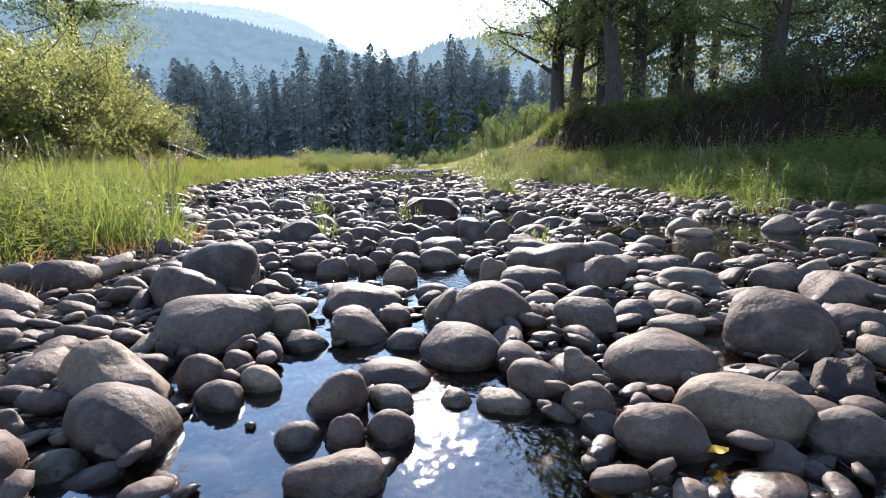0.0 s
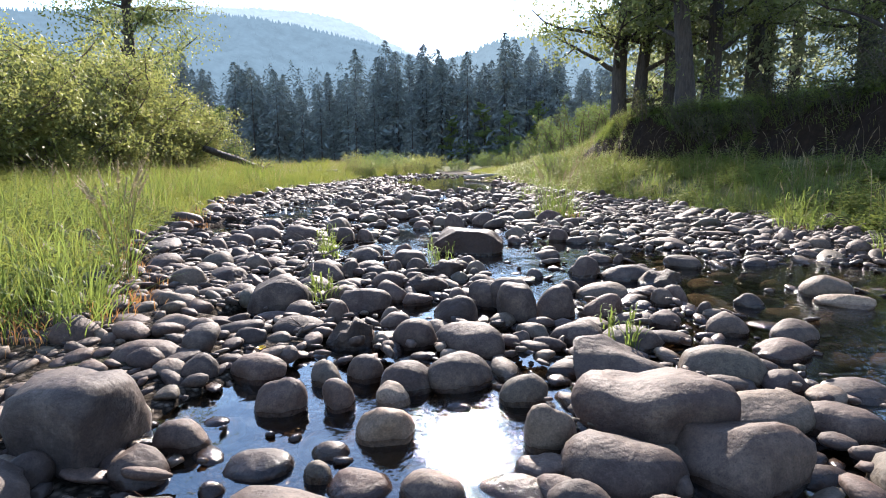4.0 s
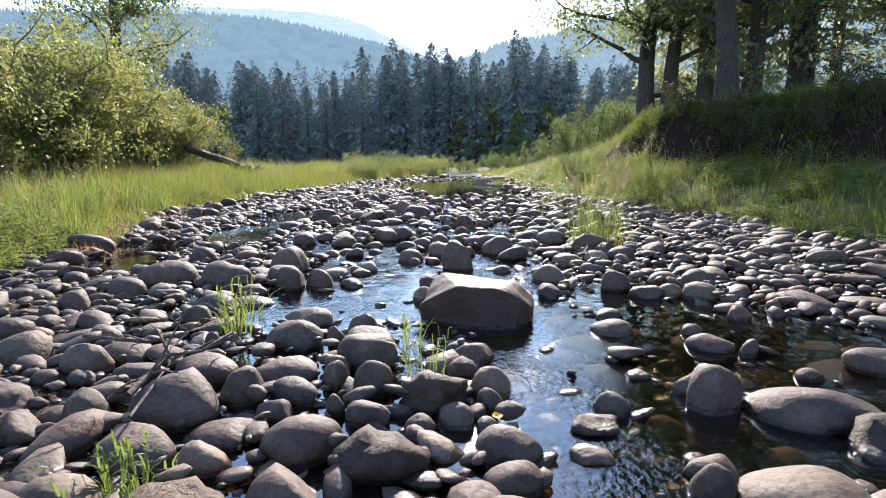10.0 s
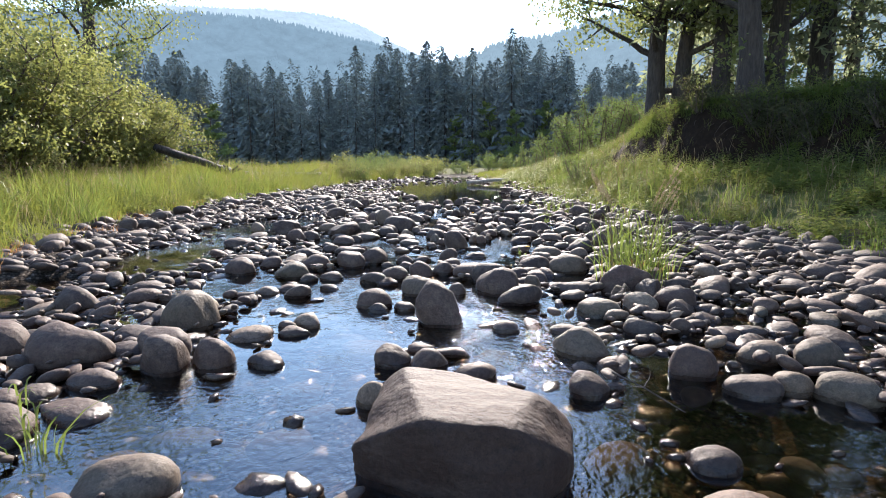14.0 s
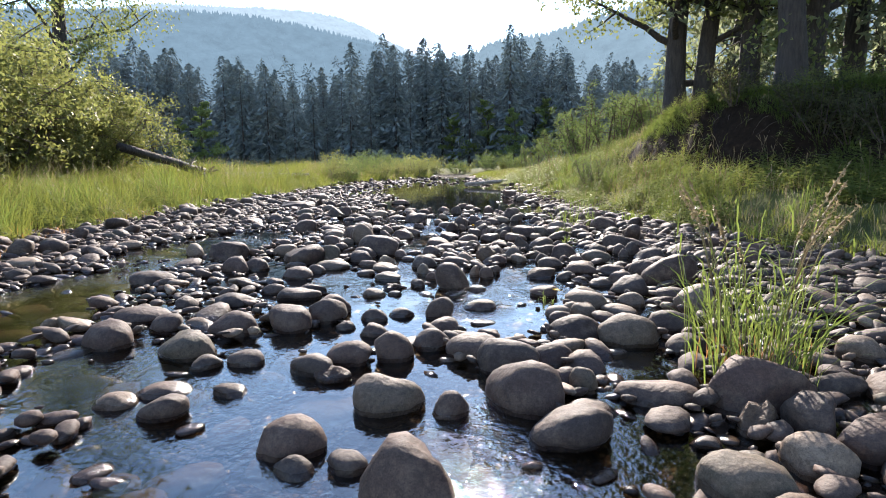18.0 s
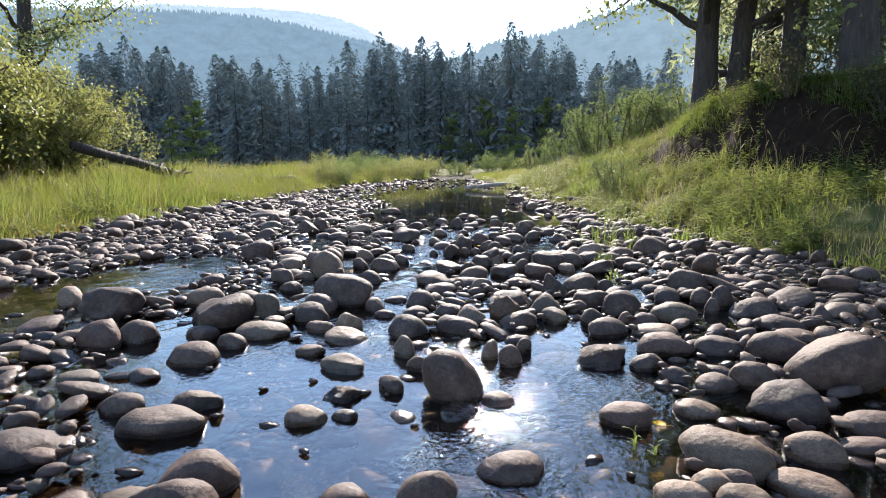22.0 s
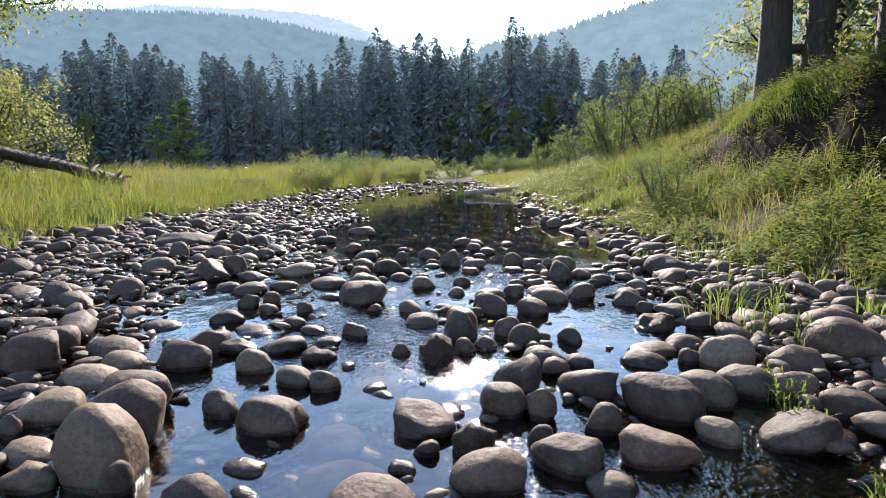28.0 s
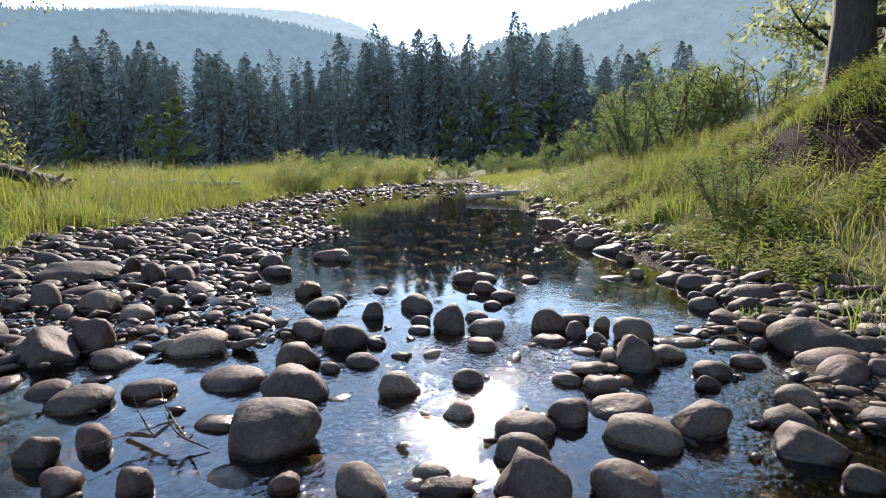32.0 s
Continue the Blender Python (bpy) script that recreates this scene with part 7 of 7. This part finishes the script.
driftlog("fallen_log", (-15.05, 30.1, 2.02), (-13.95, 34.9, 0.88), 0.17, 0.21, "dark fallen tree trunk leaning out of the willows", 1, 2)
driftlog("driftwood_log", (-15.2, 39.4, 0.75), (-10.8, 39.9, 0.7), 0.12, 0.08, "weathered grey drift log in the grass", 2, 5)
driftlog("driftwood_log", (-14.5, 37.6, 0.8), (-11.6, 36.9, 0.6), 0.1, 0.06, "thin weathered drift log in the grass", 3, 4)
driftlog("driftwood_log", (-1.9, 39.6, 0.14), (0.4, 40.6, 0.32), 0.11, 0.08, "pale drift log lying across the shore", 4, 1)


def rootwad(x, y):
    t = thing("root_wad", x, y, land_at(x, y), "tangled dark root wad of a fallen tree", "driftwood")
    rng = random.Random(6)
    for k in range(12):
        a = rng.uniform(0, 6.28)
        q = limb_points(rng, (0, 0, 0.35), (math.cos(a), math.sin(a) * 0.5, rng.uniform(-0.2, 0.7)), rng.uniform(0.35, 0.8), 6, 0.4)
        part("root", mesh_from("root", *tube(q, [0.13 * (1 - i / 7.5) for i in range(7)], 6), TWIG, True), t)


rootwad(-13.6, 33.7)


def tuft(x, y, z, seed, n, height, label, heads=0, mat=GRASS, width=0.012, spread=0.12):
    """A tuft of culms, each with a few arching leaves, and basal blades round them."""
    rng = np.random.default_rng(seed)
    t = thing("grass_tuft", x, y, z, label, "grass", "grass tufts among the stones")
    arch = (0.0, 0.3, 0.6, 0.85, 1.0)
    r = spread * rng.random(n) ** 0.5
    a = rng.uniform(0, 6.28, n)
    pieces = [blades(rng, r * np.cos(a), r * np.sin(a), np.zeros(n), rng.uniform(0.25, 0.85, n) * height, width * rng.uniform(0.5, 1.1, n), 0.9, a + rng.normal(size=n) * 0.8, arch, 0.3)]
    m = max(3, n // 4)
    r, a = spread * rng.random(m) ** 0.6, rng.uniform(0, 6.28, m)
    h = rng.uniform(0.5, 1.0, m) * height
    bx, by = r * np.cos(a), r * np.sin(a)
    lx, ly = 0.22 * h * np.cos(a), 0.22 * h * np.sin(a)
    pieces.append(blades(rng, bx, by, np.zeros(m), h, 0.005, 0.25, a))
    k = np.repeat(np.arange(m), 5)
    s = np.tile(np.linspace(0.25, 0.9, 5), m) * rng.uniform(0.9, 1.1, len(k))
    pieces.append(blades(rng, bx[k] + lx[k] * s ** 1.8 * 0.6, by[k] + ly[k] * s ** 1.8 * 0.6, h[k] * s + 0.02, rng.uniform(0.16, 0.34, len(k)) * height, width * 0.9, 1.6, None, arch, 0.65))
    part("leafage", mesh_from("leafage", *joined(pieces), REED if mat is GRASS else mat), t)
    if n >= 60:
        q = n // 2
        r, a = spread * 0.9 * rng.random(q) ** 0.5, rng.uniform(0, 6.28, q)
        part("stubble", mesh_from("stubble", *blades(rng, r * np.cos(a), r * np.sin(a), np.zeros(q), rng.uniform(0.1, 0.3, q) * height, 0.006, 0.6), RUST), t, "rusty dead stems at the foot")["kind"] = "stuff"
    for _ in range(heads):
        a = rng.uniform(0, 6.28)
        top = height * rng.uniform(0.95, 1.3)
        off, out = spread * 0.5, 0.26 * height
        q = [(off * math.cos(a) + out * math.cos(a) * u ** 2.4, off * math.sin(a) + out * math.sin(a) * u ** 2.4, top * (u - 0.06 * u ** 4)) for u in (0, 0.4, 0.75, 0.87, 1.0)]
        stalk = part("stalk", mesh_from("stalk", *tube(q, [0.003, 0.003, 0.003, 0.005, 0.002], 4), GRASS_DRY, True), t)
        part("seed_head", mesh_from("seed_head", *joined([plume(rng, q[4], q[2], 0.2 * height) for _ in range(3)]), GRASS_DRY), stalk, "pale dry seed head")["kind"] = "stuff"


tuft(1.3, 12.66, 0.05, 60, 84, 1.05, "tall green grass tuft with pale seed heads", 11, GRASS, 0.011, 0.36)
tuft(1.5, 12.98, 0.02, 61, 64, 0.85, "tall green grass tuft with pale seed heads", 3, GRASS, 0.011, 0.36)
tuft(-1.92, 8.43, 0.05, 62, 24, 0.35, "bright green grass tuft between the stones", 0, GRASS, 0.011, 0.1)
tuft(-0.42, 7.64, 0.02, 63, 4, 0.45, "sparse green grass blades between the stones", 0, GRASS, 0.011, 0.1)
tuft(-1.27, 6.28, 0.05, 64, 14, 0.25, "sparse green grass blades between the stones", 0, GRASS, 0.011, 0.1)
tuft(1.45, 13.90, 0.00, 65, 16, 0.24, "sparse green grass blades between the stones", 0, GRASS, 0.009, 0.16)
tuft(-1.84, 8.34, 0.05, 66, 22, 0.42, "bright green grass tuft between the stones", 0, GRASS, 0.011, 0.1)
tuft(-0.60, 8.23, -0.05, 67, 6, 0.4, "sparse green grass blades between the stones", 0, GRASS, 0.011, 0.1)
tuft(-2.04, 8.93, 0.00, 68, 14, 0.4, "sparse green grass blades between the stones", 0, GRASS, 0.011, 0.1)
tuft(-1.40, 6.68, 0.00, 69, 16, 0.2, "sparse green grass blades between the stones", 0, GRASS, 0.011, 0.1)
tuft(-0.40, 7.73, 0.00, 70, 5, 0.35, "sparse green grass blades between the stones", 0, GRASS, 0.011, 0.1)
tuft(0.90, 18.92, 0.02, 71, 40, 0.16, "bright green grass tuft between the stones", 0, GRASS, 0.011, 0.1)
tuft(1.63, 20.43, 0.02, 72, 30, 0.26, "sparse green grass blades between the stones", 0, GRASS, 0.011, 0.36)
tuft(1.00, 19.26, 0.00, 73, 30, 0.2, "sparse green grass blades between the stones", 0, GRASS, 0.011, 0.1)
tuft(1.74, 20.93, 0.00, 74, 30, 0.3, "sparse green grass blades between the stones", 0, GRASS, 0.011, 0.1)
tuft(0.96, 18.31, 0.00, 75, 25, 0.15, "sparse green grass blades between the stones", 0, GRASS, 0.011, 0.1)
tuft(1.03, 19.47, 0.00, 76, 30, 0.2, "sparse green grass blades between the stones", 0, GRASS, 0.011, 0.1)
tuft(0.25, 14.48, -0.05, 77, 8, 0.16, "sparse green grass blades between the stones", 0, GRASS, 0.011, 0.1)
tuft(0.96, 5.26, 0.05, 78, 30, 0.25, "sparse green grass blades between the stones", 0, GRASS, 0.011, 0.1)
tuft(0.87, 5.57, 0.00, 79, 20, 0.22, "sparse green grass blades between the stones", 0, GRASS, 0.011, 0.1)
tuft(-1.35, 6.49, 0.02, 80, 24, 0.2, "sparse green grass blades between the stones", 0, GRASS, 0.011, 0.1)
tuft(1.30, 23.71, 0.05, 81, 20, 0.15, "sparse green grass blades between the stones", 0, GRASS, 0.011, 0.1)
tuft(-3.27, 6.58, 0.10, 82, 40, 1, "tall green grass tuft with pale seed heads", 14, GRASS, 0.011, 0.1)
tuft(-2.71, 5.09, 0.02, 83, 102, 0.75, "bright green grass tuft between the stones", 0, GRASS, 0.011, 0.36)
tuft(-3.10, 5.28, 0.05, 84, 90, 0.7, "bright green grass tuft between the stones", 0, GRASS, 0.011, 0.36)
tuft(4.82, 10.90, 0.02, 85, 90, 0.7, "tall green grass tuft with pale seed heads", 2, GRASS, 0.011, 0.36)
tuft(4.90, 8.51, 0.02, 86, 90, 0.75, "tall green grass tuft with pale seed heads", 3, GRASS, 0.011, 0.36)
tuft(4.65, 13.94, 0.02, 87, 72, 0.6, "tall green grass tuft with pale seed heads", 2, GRASS, 0.011, 0.36)
tuft(6.31, 8.84, 0.05, 88, 72, 0.7, "tall green grass tuft with pale seed heads", 3, GRASS, 0.011, 0.36)
tuft(4.79, 14.06, 0.05, 89, 66, 0.6, "tall green grass tuft with pale seed heads", 3, GRASS, 0.011, 0.36)
tuft(1.27, 20.79, 0.10, 90, 36, 0.5, "bright green grass tuft between the stones", 0, GRASS, 0.011, 0.36)
tuft(2.05, 23.41, 0.10, 91, 36, 0.6, "tall green grass tuft with pale seed heads", 2, GRASS, 0.011, 0.36)


# ---------------------------------------------------------------- twigs, leaves and bits of bark
def dead_branch(points, r, forks, label, seed):
    rng = random.Random(seed)
    t = thing("dead_branch", 0, 0, 0, label, "branch", "driftwood")
    part("stem", mesh_from("stem", *tube(points, [r * (1 - 0.7 * i / (len(points) - 1)) for i in range(len(points))], 7), TWIG, True), t)
    for k in range(forks):
        p = points[1 + k % (len(points) - 2)]
        q = limb_points(rng, p, (rng.uniform(-1, 1), rng.uniform(-0.6, 0.6), rng.uniform(0.0, 0.7)), r * rng.uniform(14, 26), 5, 0.35)
        part("twig", mesh_from("twig", *tube(q, [r * 0.5 * (1 - i / 5.5) for i in range(6)], 5), TWIG, True), t)


dead_branch([(-1.74, 7.05, 0.16), (-1.74, 7.22, 0.2), (-1.73, 7.38, 0.24), (-1.6, 7.45, 0.24), (-1.63, 7.86, 0.22)], 0.018, 7, "forked dead branch lying across dry cobbles", 70)
dead_branch([(-2.53, 7.76, 0.2), (-2.02, 7.63, 0.22), (-1.86, 7.79, 0.24), (-1.86, 8.08, 0.2)], 0.014, 4, "thin dead branch caught between stones", 71)
dead_branch([(-2.79, 21.48, 0.02), (-2.59, 21.41, 0.05), (-2.5, 21.44, 0.12), (-2.41, 21.39, 0.05), (-2.29, 21.38, 0.01)], 0.014, 6, "dark twig with bent shoots in the shallow water", 72)
dead_branch([(1.09, 1.81, 0.1), (1.21, 1.89, 0.14), (1.32, 1.92, 0.2)], 0.006, 2, "thin bare twig leaning on the stones", 73)
dead_branch([(1.14, 1.64, 0.03), (1.14, 1.57, 0.02), (1.16, 1.46, 0.01)], 0.006, 3, "thin bare twig in the shallow water", 74)
dead_branch([(-1.03, 4.93, 0.16), (-1, 4.99, 0.2), (-1, 5.06, 0.2)], 0.008, 4, "thin dead twig lying over the stones", 75)
dead_branch([(0.57, 9.86, 0.12), (0.7, 9.71, 0.1), (0.88, 9.6, 0.02)], 0.008, 3, "thin bent twig over the shallows", 76)
dead_branch([(-1.55, 6.8, 0.18), (-1.73, 7.38, 0.2), (-1.7, 7.77, 0.2)], 0.007, 5, "brown dead stems between the stones", 77)


def fallen_leaf(x, y, z, turn, size=0.06):
    """A curled yellow leaf with its stalk, lying on wet stones."""
    n = 9
    vs, fs = [], []
    for i in range(n):
        u = i / (n - 1)
        w = 0.42 * math.sin(math.pi * u ** 0.8) + 0.01
        for v in (-1, 0, 1):
            vs.append(((u - 0.5) * size, v * w * size, 0.18 * size * (abs(v) + (u - 0.4) ** 2)))
    for i in range(n - 1):
        for j in range(2):
            a = 3 * i + j
            fs.append((a, a + 1, a + 4, a + 3))
    t = thing("fallen_leaf", x, y, z, "curled yellow cottonwood leaf on the wet stones", "leaf", "fallen leaves", turn)
    part("leaf_blade", mesh_from("leaf_blade", vs, fs, YELLOW), t)
    part("leaf_stalk", mesh_from("leaf_stalk", *tube([(-0.5 * size, 0, 0.03 * size), (-0.8 * size, 0.1 * size, 0.1 * size), (-1.1 * size, 0.1 * size, 0.02 * size)], [0.001, 0.0008, 0.0006], 5), YELLOW, True), t)


fallen_leaf(0.81, 1.52, 0.03, 0)
fallen_leaf(-1.08, 16.7, 0.02, 57)
fallen_leaf(-0.01, 7.19, 0.06, 114)
fallen_leaf(0.34, 14.47, 0.12, 171)
fallen_leaf(-0.7, 20.73, 0.03, 228)
fallen_leaf(-1.13, 4.66, 0.17, 285)
fallen_leaf(0.67, 6.83, -0.03, 342)
